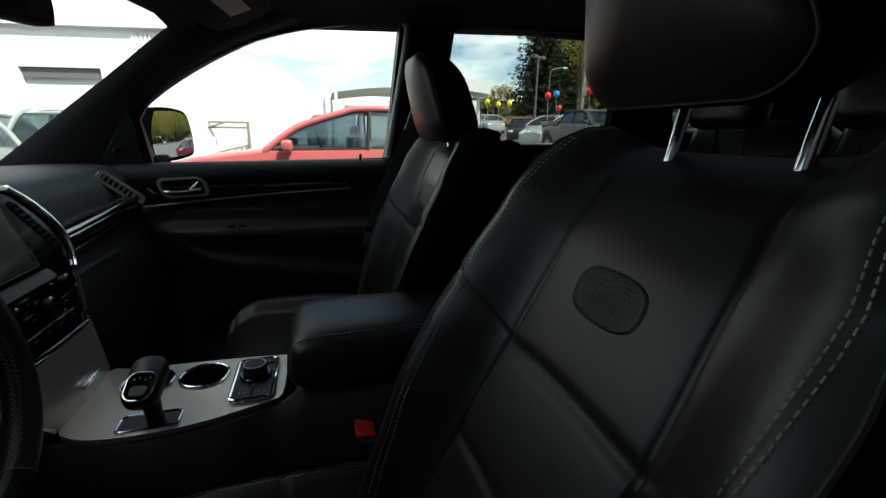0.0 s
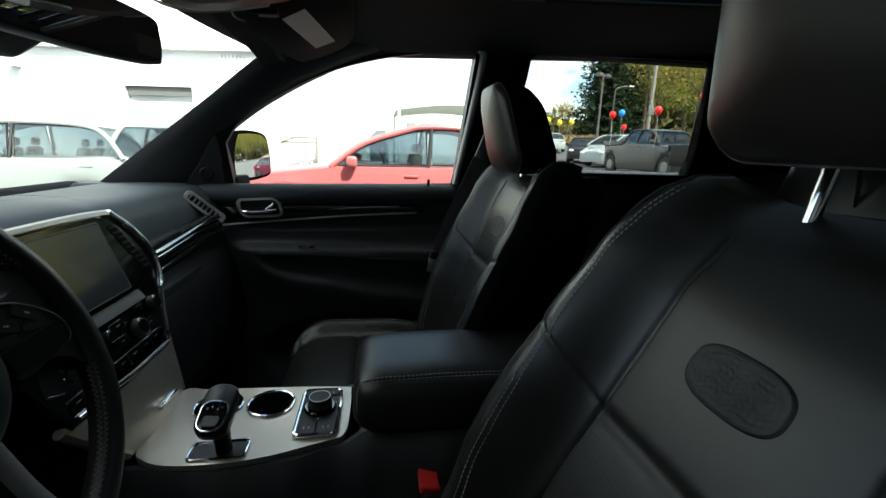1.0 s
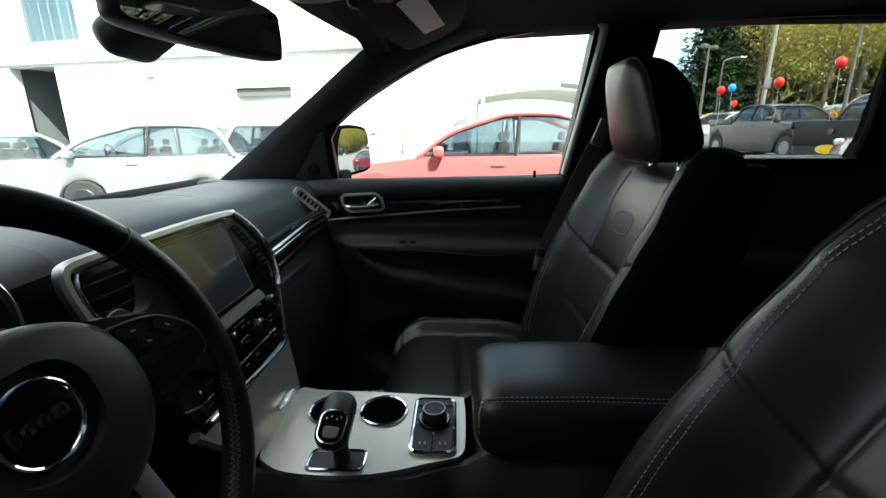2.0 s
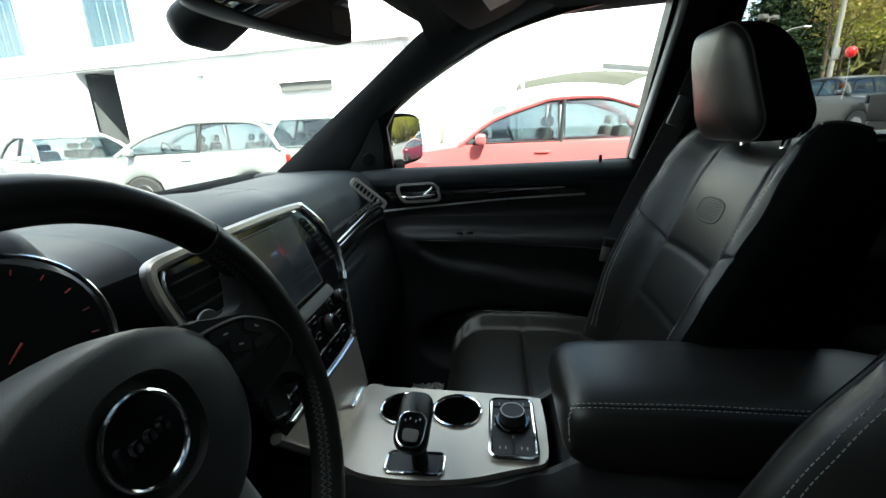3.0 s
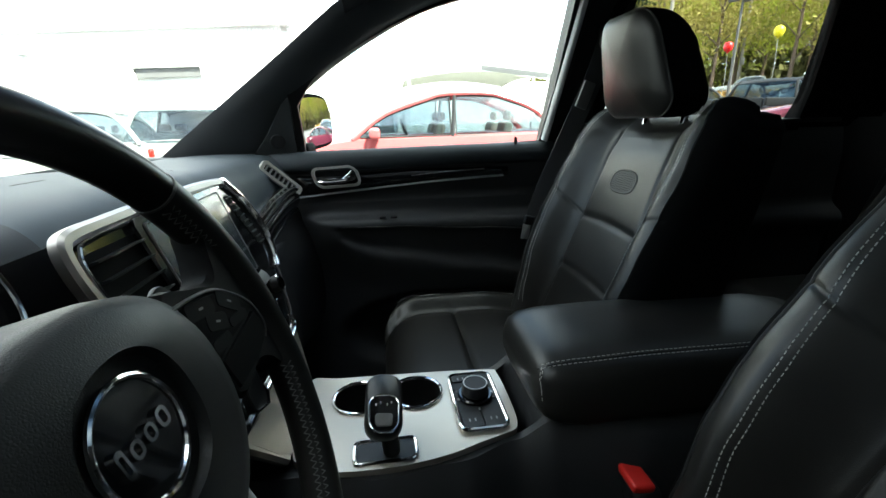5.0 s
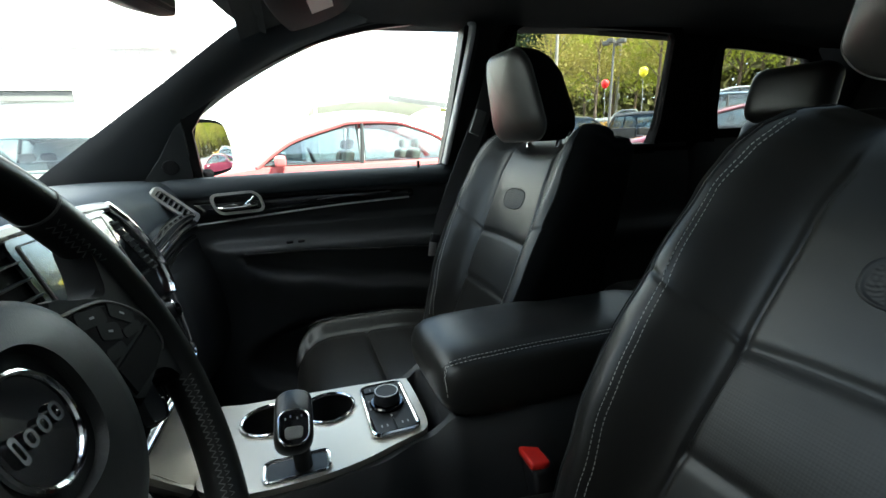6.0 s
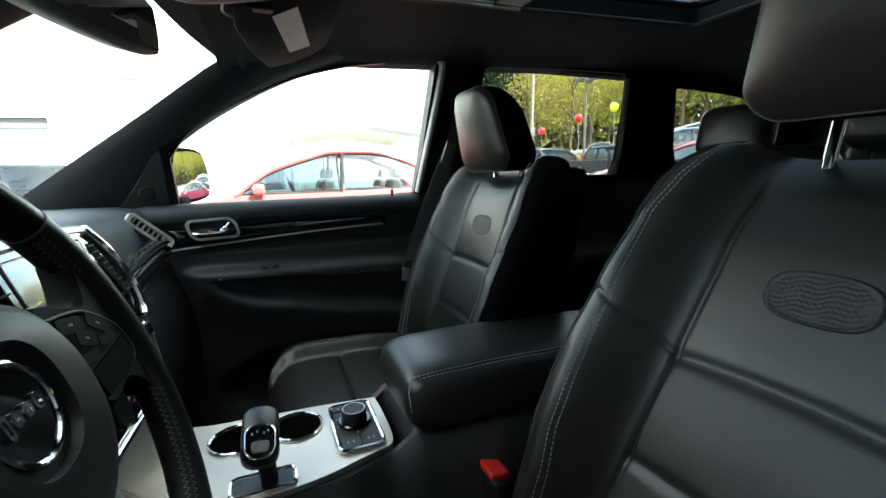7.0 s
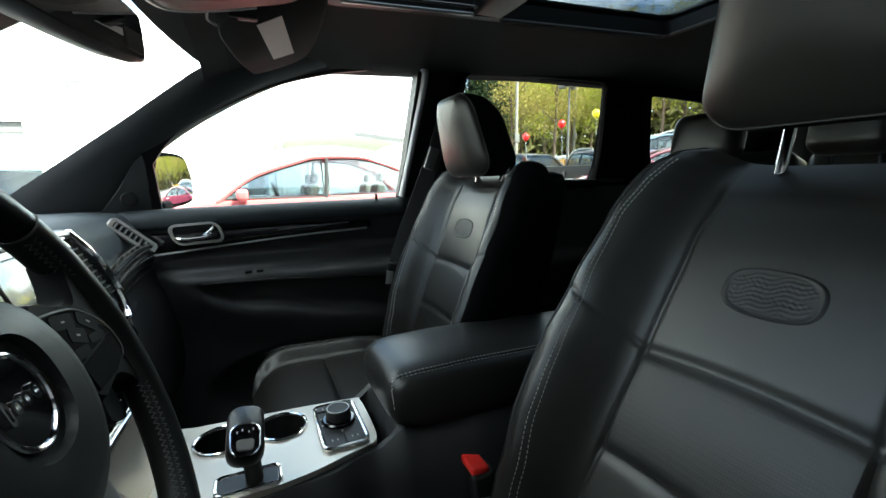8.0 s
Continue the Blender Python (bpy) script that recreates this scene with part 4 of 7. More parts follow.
# rear bench with three headrests
bench = thing("rear_bench", "black leather rear bench seat in shadow", "rear seat", (1.0, 0, 0.45))
bm = bmesh.new()
rbox(bm, (0.86, 0, 0.68), (0.52, 1.24, 0.26), 0.06, 4)
part("cushion", bm, M["leather"], bench)
for y, w in ((-0.40, 0.44), (0.0, 0.30), (0.40, 0.44)):
    bm = bmesh.new()
    rbox(bm, (1.15, y, 1.02), (0.16, w, 0.68), 0.05, 4, pose(0, 0, 0, 0, 20, 0))
    part("backrest", bm, M["leather"], bench)
    bm = bmesh.new()
    hw = 0.125 if y else 0.10
    rbox(bm, (1.10, y, 1.405), (0.095, 2 * hw - 0.01, 0.165), 0.04, 5, pose(0, 0, 0, 0, 10, 0))
    hh = part("headrest", bm, M["leather"], bench)
    for s in (1, -1):
        bm = bmesh.new()
        cylinder(bm, (1.14, y + s * 0.05, 1.20), (1.12, y + s * 0.05, 1.35), 0.006, n=10)
        part("post", bm, M["chrome"], hh)

# safety belt of the passenger seat
belt = thing("seat_belt", "black webbing seat belt hanging beside the pillar with its tongue", "seat belt", (0.12, 0.66, 1.2))
bm = bmesh.new()
P = smooth_path([(0.200, 0.612, 1.475), (0.175, 0.622, 1.38), (0.120, 0.632, 1.24), (0.055, 0.625, 1.09), (0.028, 0.615, 1.015)], 8)
loft(bm, [[(p.x - 0.024, p.y, p.z + 0.004), (p.x + 0.024, p.y - 0.008, p.z - 0.004), (p.x + 0.024, p.y - 0.0065, p.z - 0.004), (p.x - 0.024, p.y + 0.0015, p.z + 0.004)] for p in P])
part("webbing", bm, M["webbing"], belt)
bm = bmesh.new()
P = smooth_path([(0.028, 0.618, 1.01), (0.06, 0.63, 0.85), (0.10, 0.66, 0.62)], 6)
loft(bm, [[(p.x - 0.024, p.y, p.z), (p.x + 0.024, p.y, p.z), (p.x + 0.024, p.y + 0.0015, p.z), (p.x - 0.024, p.y + 0.0015, p.z)] for p in P])
part("webbing_lower", bm, M["webbing"], belt)
bm = bmesh.new()
rbox(bm, (0.030, 0.612, 1.012), (0.062, 0.014, 0.026), 0.005, 3, pose(0, 0, 0, 0, 12, 0))
tg = part("tongue_grip", bm, M["plastic"], belt)
bm = bmesh.new()
rbox(bm, (0.004, 0.609, 0.985), (0.022, 0.003, 0.042), 0.001, 2, pose(0, 0, 0, 0, 8, 0))
part("tongue", bm, M["satin"], tg, "steel tongue")
bm = bmesh.new()
rbox(bm, (0.205, 0.612, 1.475), (0.055, 0.02, 0.05), 0.008)
part("guide", bm, M["plastic"], belt)
bm = bmesh.new()
rbox(bm, (0.150, 0.611, 1.338), (0.032, 0.010, 0.068), 0.003, 2, pose(0, 0, 0, 0, 20, 0))
tagged(solid("pillar_label", bm, M["plate_grey"]), "pale grey adjuster plate on the middle pillar", "plate")

# buckle beside the driver seat
buckle = thing("belt_buckle", "black seat belt buckle with a red release button", "belt buckle", (-0.075, -0.105, 0.80))
bm = bmesh.new()
rbox(bm, (-0.074, -0.098, 0.800), (0.036, 0.056, 0.10), 0.008, 3, pose(0, 0, 0, 0, -8, 0))
bb = part("body", bm, M["plastic"], buckle)
bm = bmesh.new()
rbox(bm, (-0.086, -0.098, 0.853), (0.030, 0.050, 0.012), 0.004, 3, pose(0, 0, 0, 0, 8, 0))
part("release_button", bm, M["red"], bb, "red release button")


# ---------------------------------------------------------------- dashboard
DASH = [(-1.10, 1.165), (-1.00, 1.192), (-0.88, 1.205), (-0.76, 1.206), (-0.705, 1.196), (-0.678, 1.170), (-0.668, 1.135), (-0.660, 1.085), (-0.648, 1.055), (-0.640, 1.02), (-0.615, 0.96), (-0.60, 0.86), (-0.61, 0.74), (-0.68, 0.64), (-0.80, 0.60)]
dash_line = smooth_path([(x, 0, z) for x, z in DASH], 6)


DASH_D = [(-1.10, 1.165), (-1.00, 1.205), (-0.88, 1.240), (-0.77, 1.260), (-0.70, 1.270), (-0.662, 1.268), (-0.640, 1.250), (-0.632, 1.205), (-0.636, 1.150), (-0.634, 1.10), (-0.60, 1.05), (-0.585, 0.94), (-0.60, 0.76), (-0.68, 0.64), (-0.80, 0.60)]
dash_line_d = smooth_path([(x, 0, z) for x, z in DASH_D], 6)


def step(x):
    x = min(1.0, max(0.0, x))
    return x * x * (3 - 2 * x)


def dash_pt(u, v):
    y = -0.775 + 1.55 * u
    i = min(len(dash_line) - 1, int(round(v * (len(dash_line) - 1))))
    k = step((-0.165 - y) / 0.075) * step((y + 0.68) / 0.14)          # cowl over the instruments
    p = dash_line[i].lerp(dash_line_d[i], k)
    x, z = p.x, p.z
    front = min(1.0, max(0.0, (x + 1.0) / 0.30))
    e = max(0.0, (abs(y) - 0.50) / 0.25)
    x += 0.045 * min(1, e) ** 1.5 * front * (1 - k)
    mid = math.exp(-((y - 0.04) / 0.26) ** 4) * (1 - k)
    if z > 1.1:
        z += 0.020 * mid
    x += 0.024 * math.exp(-((y - 0.02) / 0.22) ** 6) * (1 - k) * front * (1 if z > 1.0 else max(0, 1 - (1.0 - z) / 0.1))
    return (x, y, z)


dash = thing("dashboard", "soft black dashboard with stitched top, vents and bright trim", "dashboard", (-0.8, 0, 0.60))
NV = len(dash_line) - 1
SPLIT = next(i for i in range(NV) if dash_line[i].z < 1.070 and i > NV // 3)
HOOD = 0.425


def dash_piece(name, u0, u1, i0, i1, n, mat, label):
    """One moulding of the dashboard: a stretch across the car and down its section."""
    bm = bmesh.new()
    grid(bm, lambda u, v: dash_pt(u0 + (u1 - u0) * u, (i0 + (i1 - i0) * v) / NV), n, i1 - i0)
    return part(name, bm, mat, dash, label, angle=60)


dash_piece("pad", HOOD, 1.0, 0, SPLIT, 98, M["dashskin"], "grained soft black dashboard skin")
# hood in a darker skin than the pad: its shade is in the colour
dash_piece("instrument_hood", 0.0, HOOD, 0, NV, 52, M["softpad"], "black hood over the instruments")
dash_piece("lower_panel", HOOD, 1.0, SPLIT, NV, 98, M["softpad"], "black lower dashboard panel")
# shallow seam lines across the top of the pad


def pad_z(x, y):
    """Height of the pad's upper side."""
    best = min(dash_line[:34], key=lambda q: abs(q.x - x))
    return best.z + 0.020 * math.exp(-((y - 0.04) / 0.26) ** 4)


for line in ([(-0.770, 0.02), (-0.766, 0.097), (-0.755, 0.163), (-0.768, 0.274), (-0.80, 0.36)], [(-0.961, 0.429), (-0.86, 0.375), (-0.783, 0.327), (-0.72, 0.275)]):
    bm = bmesh.new()
    tube(bm, [(q.x, q.y, pad_z(q.x, q.y) - 0.0001) for q in smooth_path([(x, y, 0) for x, y in line], 12)], 0.0009, 6)
    part("seam", bm, M["softpad"], dash)


def on_stack(y, h, w):
    """The sloping face of the centre stack: y across, h its height in the world, w out of the face."""
    n = Vector((1, 0, 0.35)).normalized()
    return Vector((-0.605 + (1.2 - h) * 0.35, y, h)) + n * w


stack = thing("centre_stack", "gloss black centre stack with touchscreen, vents and chrome surround", "centre console", (-0.56, 0.02, 0.90))
CY = 0.020
body_out = [(-0.168, 1.207), (-0.10, 1.210), (0.0, 1.212), (0.10, 1.211), (0.150, 1.207), (0.185, 1.180), (0.207, 1.145), (0.212, 1.112), (0.203, 1.080), (0.180, 1.050), (0.158, 1.015), (0.138, 0.978), (0.0, 0.972), (-0.110, 0.978), (-0.140, 1.045), (-0.155, 1.090), (-0.168, 1.140), (-0.172, 1.180)]
bm = bmesh.new()
plate(bm, body_out, lambda u, v, w: on_stack(u, v, w), 0.09, 0.004)
part("fascia", bm, M["gloss"], stack, "gloss black fascia", angle=30)


def strip(bm, line, inward, h0, h1):
    """A flat raised band along a line on the stack: from the line inwards, rounded on top."""
    c = Vector((0.03, 1.11, 0))
    pts = smooth_path([(y, h, 0) for y, h in line], 6)
    rings = []
    for i, q in enumerate(pts):
        t = (pts[min(i + 1, len(pts) - 1)] - pts[max(i - 1, 0)]).normalized()
        n = Vector((t.y, -t.x, 0))
        if n.dot(c - q) < 0:
            n = -n
        rings.append([on_stack(q.x + n.x * inward * f, q.y + n.y * inward * f, w) for f, w in ((0.0, -0.004), (0.02, h0), (0.25, h1), (0.7, h1), (0.97, h0), (1.0, -0.004))])
    loft(bm, rings)


# satin surround: broad on the driver's side, slim over the screen and down the other side
bm = bmesh.new()
strip(bm, [(-0.160, 1.095), (-0.170, 1.125), (-0.177, 1.155), (-0.179, 1.185), (-0.174, 1.206), (-0.158, 1.214), (-0.11, 1.2155), (-0.03, 1.2165), (0.07, 1.216), (0.140, 1.213), (0.153, 1.211)], 0.0125, 0.003, 0.0060)
part("surround", bm, M["satin_metal"], stack, "satin silver surround")
bm = bmesh.new()
strip(bm, [(0.155, 1.211), (0.185, 1.186), (0.207, 1.158), (0.219, 1.130), (0.219, 1.106), (0.208, 1.080), (0.192, 1.062)], 0.0075, 0.004, 0.0085)
part("surround_side", bm, M["chrome"], stack, "bright side strip")
bm = bmesh.new()
P = smooth_path([tuple(on_stack(y, h, 0.003)) for y, h in [(-0.148, 1.100), (-0.157, 1.125), (-0.163, 1.155), (-0.164, 1.183), (-0.159, 1.196), (-0.148, 1.2005), (-0.09, 1.2025), (0.02, 1.203), (0.13, 1.201)]], 6)
tube(bm, P, 0.0020, 8)
part("bead", bm, M["chrome"], stack, "chrome bead")
bm = bmesh.new()
P = smooth_path([tuple(on_stack(y, h, 0.003)) for y, h in [(-0.10, 0.987), (-0.032, 0.984), (0.03, 0.980), (0.10, 0.979), (0.136, 0.982), (0.145, 0.995)]], 6)
tube(bm, P, 0.0026, 8)
part("lower_bead", bm, M["chrome"], stack, "chrome bead under the controls")
bm = bmesh.new()
P = smooth_path([tuple(on_stack(y, h, 0.002)) for y, h in [(0.192, 1.060), (0.172, 1.030), (0.155, 1.005), (0.146, 0.996)]], 6)
tube(bm, P, 0.0022, 8)
part("side_bead", bm, M["steel"], stack, "dull metal edge")
# touchscreen in its black frame
SC = (0.016, 1.143)
bm = bmesh.new()
plate(bm, [(SC[0] + u, SC[1] + v) for u, v in rrect(0.212, 0.124, 0.008)], lambda u, v, w: on_stack(u, v, 0.006 + w), 0.012, 0.002)
part("screen_frame", bm, M["gloss"], stack)
bm = bmesh.new()
plate(bm, [(SC[0] + u, SC[1] + v) for u, v in rrect(0.180, 0.104, 0.003)], lambda u, v, w: on_stack(u, v, 0.0072 + w), 0.004, 0.0005)
part("touchscreen", bm, M["screen"], stack, "switched-off touchscreen")
bm = bmesh.new()
hoop(bm, [(SC[0] + u, SC[1] + v) for u, v in rrect(0.185, 0.109, 0.004)], [(SC[0] + u, SC[1] + v) for u, v in rrect(0.1815, 0.1055, 0.003)], lambda u, v, w: on_stack(u, v, 0.0076 + w), 0.004)
part("screen_bead", bm, M["steel"], stack)
# ledge between the screen and the controls, tipped up to the light
bm = bmesh.new()
loft(bm, [[on_stack(y, 1.081, 0.003), on_stack(y, 1.074, 0.0075), on_stack(y, 1.065, 0.0095), on_stack(y, 1.063, 0.003)] for y in np.linspace(-0.135, 0.125, 12)])
part("ledge", bm, M["plastic"], stack, "black ledge under the screen", angle=60)


def air_vent(cy, ch, w, h, slats, skew, host, depth=0.008, tabs=True):
    """A flat near-black plate, recess shade put into its colour, with thin vanes."""
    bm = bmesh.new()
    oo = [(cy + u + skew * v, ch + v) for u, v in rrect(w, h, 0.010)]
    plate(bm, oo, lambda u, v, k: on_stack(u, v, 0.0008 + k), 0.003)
    v_ = part("vent", bm, M["well"], host, "black air vent, recess shade put into its colour")
    for k in range(slats):
        hh = ch - h / 2 + h * (k + 0.5) / slats
        c0 = cy + skew * (hh - ch)
        bm = bmesh.new()
        loft(bm, [[on_stack(y, hh - 0.0012, 0.0010), on_stack(y, hh - 0.0010, depth), on_stack(y, hh + 0.0006, depth + 0.0003), on_stack(y, hh + 0.0012, 0.0010)] for y in (c0 - w * 0.46, c0, c0 + w * 0.46)])
        part("slat", bm, M["vane"], v_, angle=40)
    if tabs:
        hh = ch - h * 0.09
        c0 = cy + skew * (hh - ch)
        bm = bmesh.new()
        rbox(bm, on_stack(c0, hh, 0.008), (0.012, w * 0.36, 0.010), 0.003, 3)
        tb = part("vane_tab", bm, M["gloss"], v_)
        # small chrome bars stand in for glints on the tab
        for q in (-1, 1):
            bm = bmesh.new()
            rbox(bm, on_stack(c0 + q * w * 0.20, hh + 0.003, 0.0125), (0.004, w * 0.10, 0.0028), 0.001, 2)
            part("tab_glint", bm, M["chrome"], tb)
    return v_


air_vent(-0.121, 1.140, 0.074, 0.106, 7, -0.02, stack)
air_vent(0.166, 1.146, 0.022, 0.084, 9, -0.52, stack, 0.0034, False)

# heating and audio controls under the screen: knobs, slim keys and a long lower rocker row
for y, h, r_ in ((-0.085, 1.040, 0.0135), (0.005, 1.046, 0.0100), (0.078, 1.030, 0.0165), (0.140, 1.050, 0.0135)):
    bm = bmesh.new()
    cylinder(bm, on_stack(y, h, 0.001), on_stack(y, h, 0.014), r_, r_ * 0.93, 28, 0.002)
    kn = part("knob", bm, M["plastic"], stack, "black control knob", angle=40)
    bm = bmesh.new()
    tube(bm, [on_stack(y + r_ * 0.80 * math.cos(a), h + r_ * 0.80 * math.sin(a), 0.0142) for a in (2 * math.pi * k / 28 for k in range(28))], 0.0008, 6, closed=True)
    part("ring", bm, M["gloss"], kn)
    bm = bmesh.new()
    cylinder(bm, on_stack(y, h, 0.0135), on_stack(y, h, 0.0148), r_ * 0.72, n=24, bevel=0.0004)
    part("cap", bm, M["gloss"], kn)
    # chrome arc added as the knob's highlight
    bm = bmesh.new()
    tube(bm, [on_stack(y + 0.6 * r_ * math.cos(a), h + 0.9 * r_ * math.sin(a), 0.0125) for a in (radians(60 + 10 * k) for k in range(7))], 0.0012, 6)
    part("glint", bm, M["chrome"], kn, "chrome arc standing in for a glint")
for y, h, wd in ((-0.045, 1.052, 0.036), (0.042, 1.050, 0.030), (0.110, 1.052, 0.018), (-0.045, 1.030, 0.036), (0.036, 1.028, 0.028), (0.118, 1.026, 0.030)):
    bm = bmesh.new()
    plate(bm, [(y + u, h + v) for u, v in rrect(wd, 0.013, 0.002, 3)], lambda u, v, w: on_stack(u, v, 0.0022 + w), 0.003, 0.0006)
    k_ = part("key", bm, M["gloss"], stack)
    bm = bmesh.new()
    rbox(bm, on_stack(y, h, 0.0024), (0.0004, wd * 0.3, 0.0014), 0, 1)
    part("symbol", bm, M["marks_dim"], k_)
for k in range(7):
    y = -0.088 + 0.033 * k
    bm = bmesh.new()
    plate(bm, [(y + u, 1.001 + v) for u, v in rrect(0.031, 0.018, 0.002, 3)], lambda u, v, w: on_stack(u, v, 0.0030 + w), 0.004, 0.0008)
    k_ = part("key", bm, M["gloss"], stack)
    bm = bmesh.new()
    rbox(bm, on_stack(y, 1.003, 0.0032), (0.0004, 0.009, 0.0014), 0, 1)
    part("symbol", bm, M["marks_dim"], k_)

# passenger side: gloss trim band with bright edge, end vent, glove box
bm = bmesh.new()
P = smooth_path([(-0.586, 0.216, 1.096), (-0.596, 0.30, 1.093), (-0.606, 0.42, 1.093), (-0.610, 0.54, 1.097), (-0.604, 0.645, 1.100)], 8)
loft(bm, [[(q.x - 0.02, q.y, q.z - 0.030), (q.x + 0.000, q.y, q.z - 0.028), (q.x + 0.010, q.y, q.z - 0.008), (q.x + 0.010, q.y, q.z + 0.006), (q.x + 0.003, q.y, q.z + 0.014), (q.x - 0.02, q.y, q.z + 0.018)] for q in P])
part("trim_band", bm, M["gloss"], dash, "gloss black trim band", angle=60)
bm = bmesh.new()
loft(bm, [[(q.x - 0.02, q.y, q.z + 0.016), (q.x + 0.005, q.y, q.z + 0.0145), (q.x + 0.009, q.y, q.z + 0.019), (q.x + 0.006, q.y, q.z + 0.024), (q.x - 0.001, q.y, q.z + 0.0275), (q.x - 0.03, q.y, q.z + 0.028)] for q in P])
part("upper_band", bm, M["gloss"], dash, "gloss black upper band", angle=60)
bm = bmesh.new()
tube(bm, [(q.x + 0.002, q.y, q.z - 0.031) for q in P], 0.0030, 8)
part("bright_edge", bm, M["chrome"], dash, "thin chrome lower edge")
bm = bmesh.new()
rbox(bm, (-0.628, 0.42, 0.885), (0.03, 0.42, 0.25), 0.012, 4, pose(0, 0, 0, 0, -6, 0))
part("glovebox", bm, M["softpad"], dash, "black glove box lid")
ev = Vector((0.070, 0.050, -0.079))
cx_, cn = Vector((-0.634, 0.643, 1.1485)), Vector((0.62, -0.72, 0.12)).normalized()
ax = ev.normalized()
bx = cn.cross(ax).normalized()


def on_end(u, v, w):
    return cx_ + ax * u + bx * v + cn * w


bm = bmesh.new()
hoop(bm, rrect(0.122, 0.031, 0.010), rrect(0.104, 0.017, 0.005), lambda u, v, w: on_end(u, v, 0.006 + w), 0.012)
ven = part("end_vent", bm, M["satin_bright"], dash, "satin framed demister vent")
bm = bmesh.new()
plate(bm, rrect(0.104, 0.017, 0.005), lambda u, v, w: on_end(u, v, -0.003 + w), 0.004)
part("vent_well", bm, M["plastic"], ven)
for k in range(8):
    bm = bmesh.new()
    rbox(bm, on_end(-0.0455 + 0.0130 * k, 0, 0.002), (0.0040, 0.006, 0.0172), 0.001, 2, Matrix((ax, cn, bx)).transposed().to_4x4())
    part("slat", bm, M["satin"], ven)

# instrument cluster behind the wheel
clus = thing("instrument_cluster", "round gauges with chrome rings behind the steering wheel", "instrument cluster", (-0.66, -0.345, 1.10))


def on_clus(u, v, w):
    n = Vector((0.95, 0, 0.31))
    upv = Vector((-0.31, 0, 0.95))
    return Vector((-0.622, -0.345, 1.188)) + Vector((0, 1, 0)) * u + upv * v + n * w


# back plate and dials near black: the hood's shade is put into the colour
bm = bmesh.new()
plate(bm, [(0.135 * math.copysign(abs(math.cos(a)) ** 0.8, math.cos(a)), 0.066 * math.copysign(abs(math.sin(a)) ** 0.8, math.sin(a))) for a in (2 * math.pi * k / 48 for k in range(48))], lambda u, v, w: on_clus(u, v, w), 0.02)
part("back_plate", bm, M["well"], clus)
for u0, r0 in ((-0.066, 0.062), (0.066, 0.062)):
    bm = bmesh.new()
    tube(bm, [on_clus(u0 + r0 * math.cos(a), r0 * math.sin(a), 0.016) for a in (2 * math.pi * k / 48 for k in range(48))], 0.0019, 8, closed=True)
    g = part("ring", bm, M["chrome"], clus, "chrome gauge ring")
    bm = bmesh.new()
    cylinder(bm, on_clus(u0, 0, 0.002), on_clus(u0, 0, 0.006), r0 - 0.003, n=40)
    part("dial", bm, M["well"], g)
    for k in range(13):
        a = radians(-40 + 260 * k / 12)
        bm = bmesh.new()
        c, s = math.cos(a), math.sin(a)
        tube(bm, [on_clus(u0 + (r0 - 0.012) * c, (r0 - 0.012) * s, 0.0068), on_clus(u0 + (r0 - 0.006) * c, (r0 - 0.008) * s, 0.0068)], 0.0006, 4)
        part("tick", bm, M["needle"], g, "red dial mark")
    bm = bmesh.new()
    a = radians(200 if u0 < 0.05 else 215)
    tube(bm, [on_clus(u0, 0, 0.009), on_clus(u0 + 0.016 * math.cos(a), 0.016 * math.sin(a), 0.009)], [0.0009, 0.0004], 6)
    part("needle", bm, M["needle"], g, "red needle")

# ---------------------------------------------------------------- steering wheel
WC, WN = Vector((-0.486, -0.322, 1.124)), Vector((0.946, 0, 0.324)).normalized()
WU, WR = Vector((-0.324, 0, 0.946)).normalized(), Vector((0, 1, 0))


def on_wheel(u, v, w):
    """u to the passenger side, v up the wheel, w towards the driver."""
    return WC + WR * u + WU * v + WN * w


def on_badge(u, v, w):
    return on_wheel(u - 0.005, v + 0.032, w - 0.010)


def on_spoke(u, v, w):
    return on_wheel(u, v, w)


wheel = thing("steering_wheel", "black leather steering wheel with stitched rim and metal spokes", "steering wheel", tuple(WC))
RW = 0.182


def rim_arc(a0, a1, n, r, rr, fl):
    bm = bmesh.new()
    pts = [on_wheel(RW * math.cos(radians(a0 + (a1 - a0) * k / n)), RW * math.sin(radians(a0 + (a1 - a0) * k / n)), 0) for k in range(n + 1)]
    tube(bm, pts, rr, 28, flat=fl, up=tuple(WN))
    return bm


rim = part("rim", rim_arc(-62, 43.5, 46, RW, 0.0156, 1.0), M["leather"], wheel, "leather rim, side grip", angle=80)
part("rim", rim_arc(136.5, 242, 46, RW, 0.0156, 1.0), M["leather"], wheel, "leather rim, side grip", angle=80)
part("rim_top", rim_arc(44.1, 135.9, 76, RW, 0.0150, 1.0), M["rim_lacquer"], wheel, "gloss dark upper rim", angle=80)
part("rim_bottom", rim_arc(242.6, 297.4, 40, RW, 0.0150, 1.0), M["rim_lacquer"], wheel, "gloss dark lower rim", angle=80)
for a in (43.8, 136.2, 242.3, 297.7):
    part("joint", rim_arc(a - 0.3, a + 0.3, 2, RW, 0.0159, 1.0), M["steel"], wheel, "thin metal joint ring")
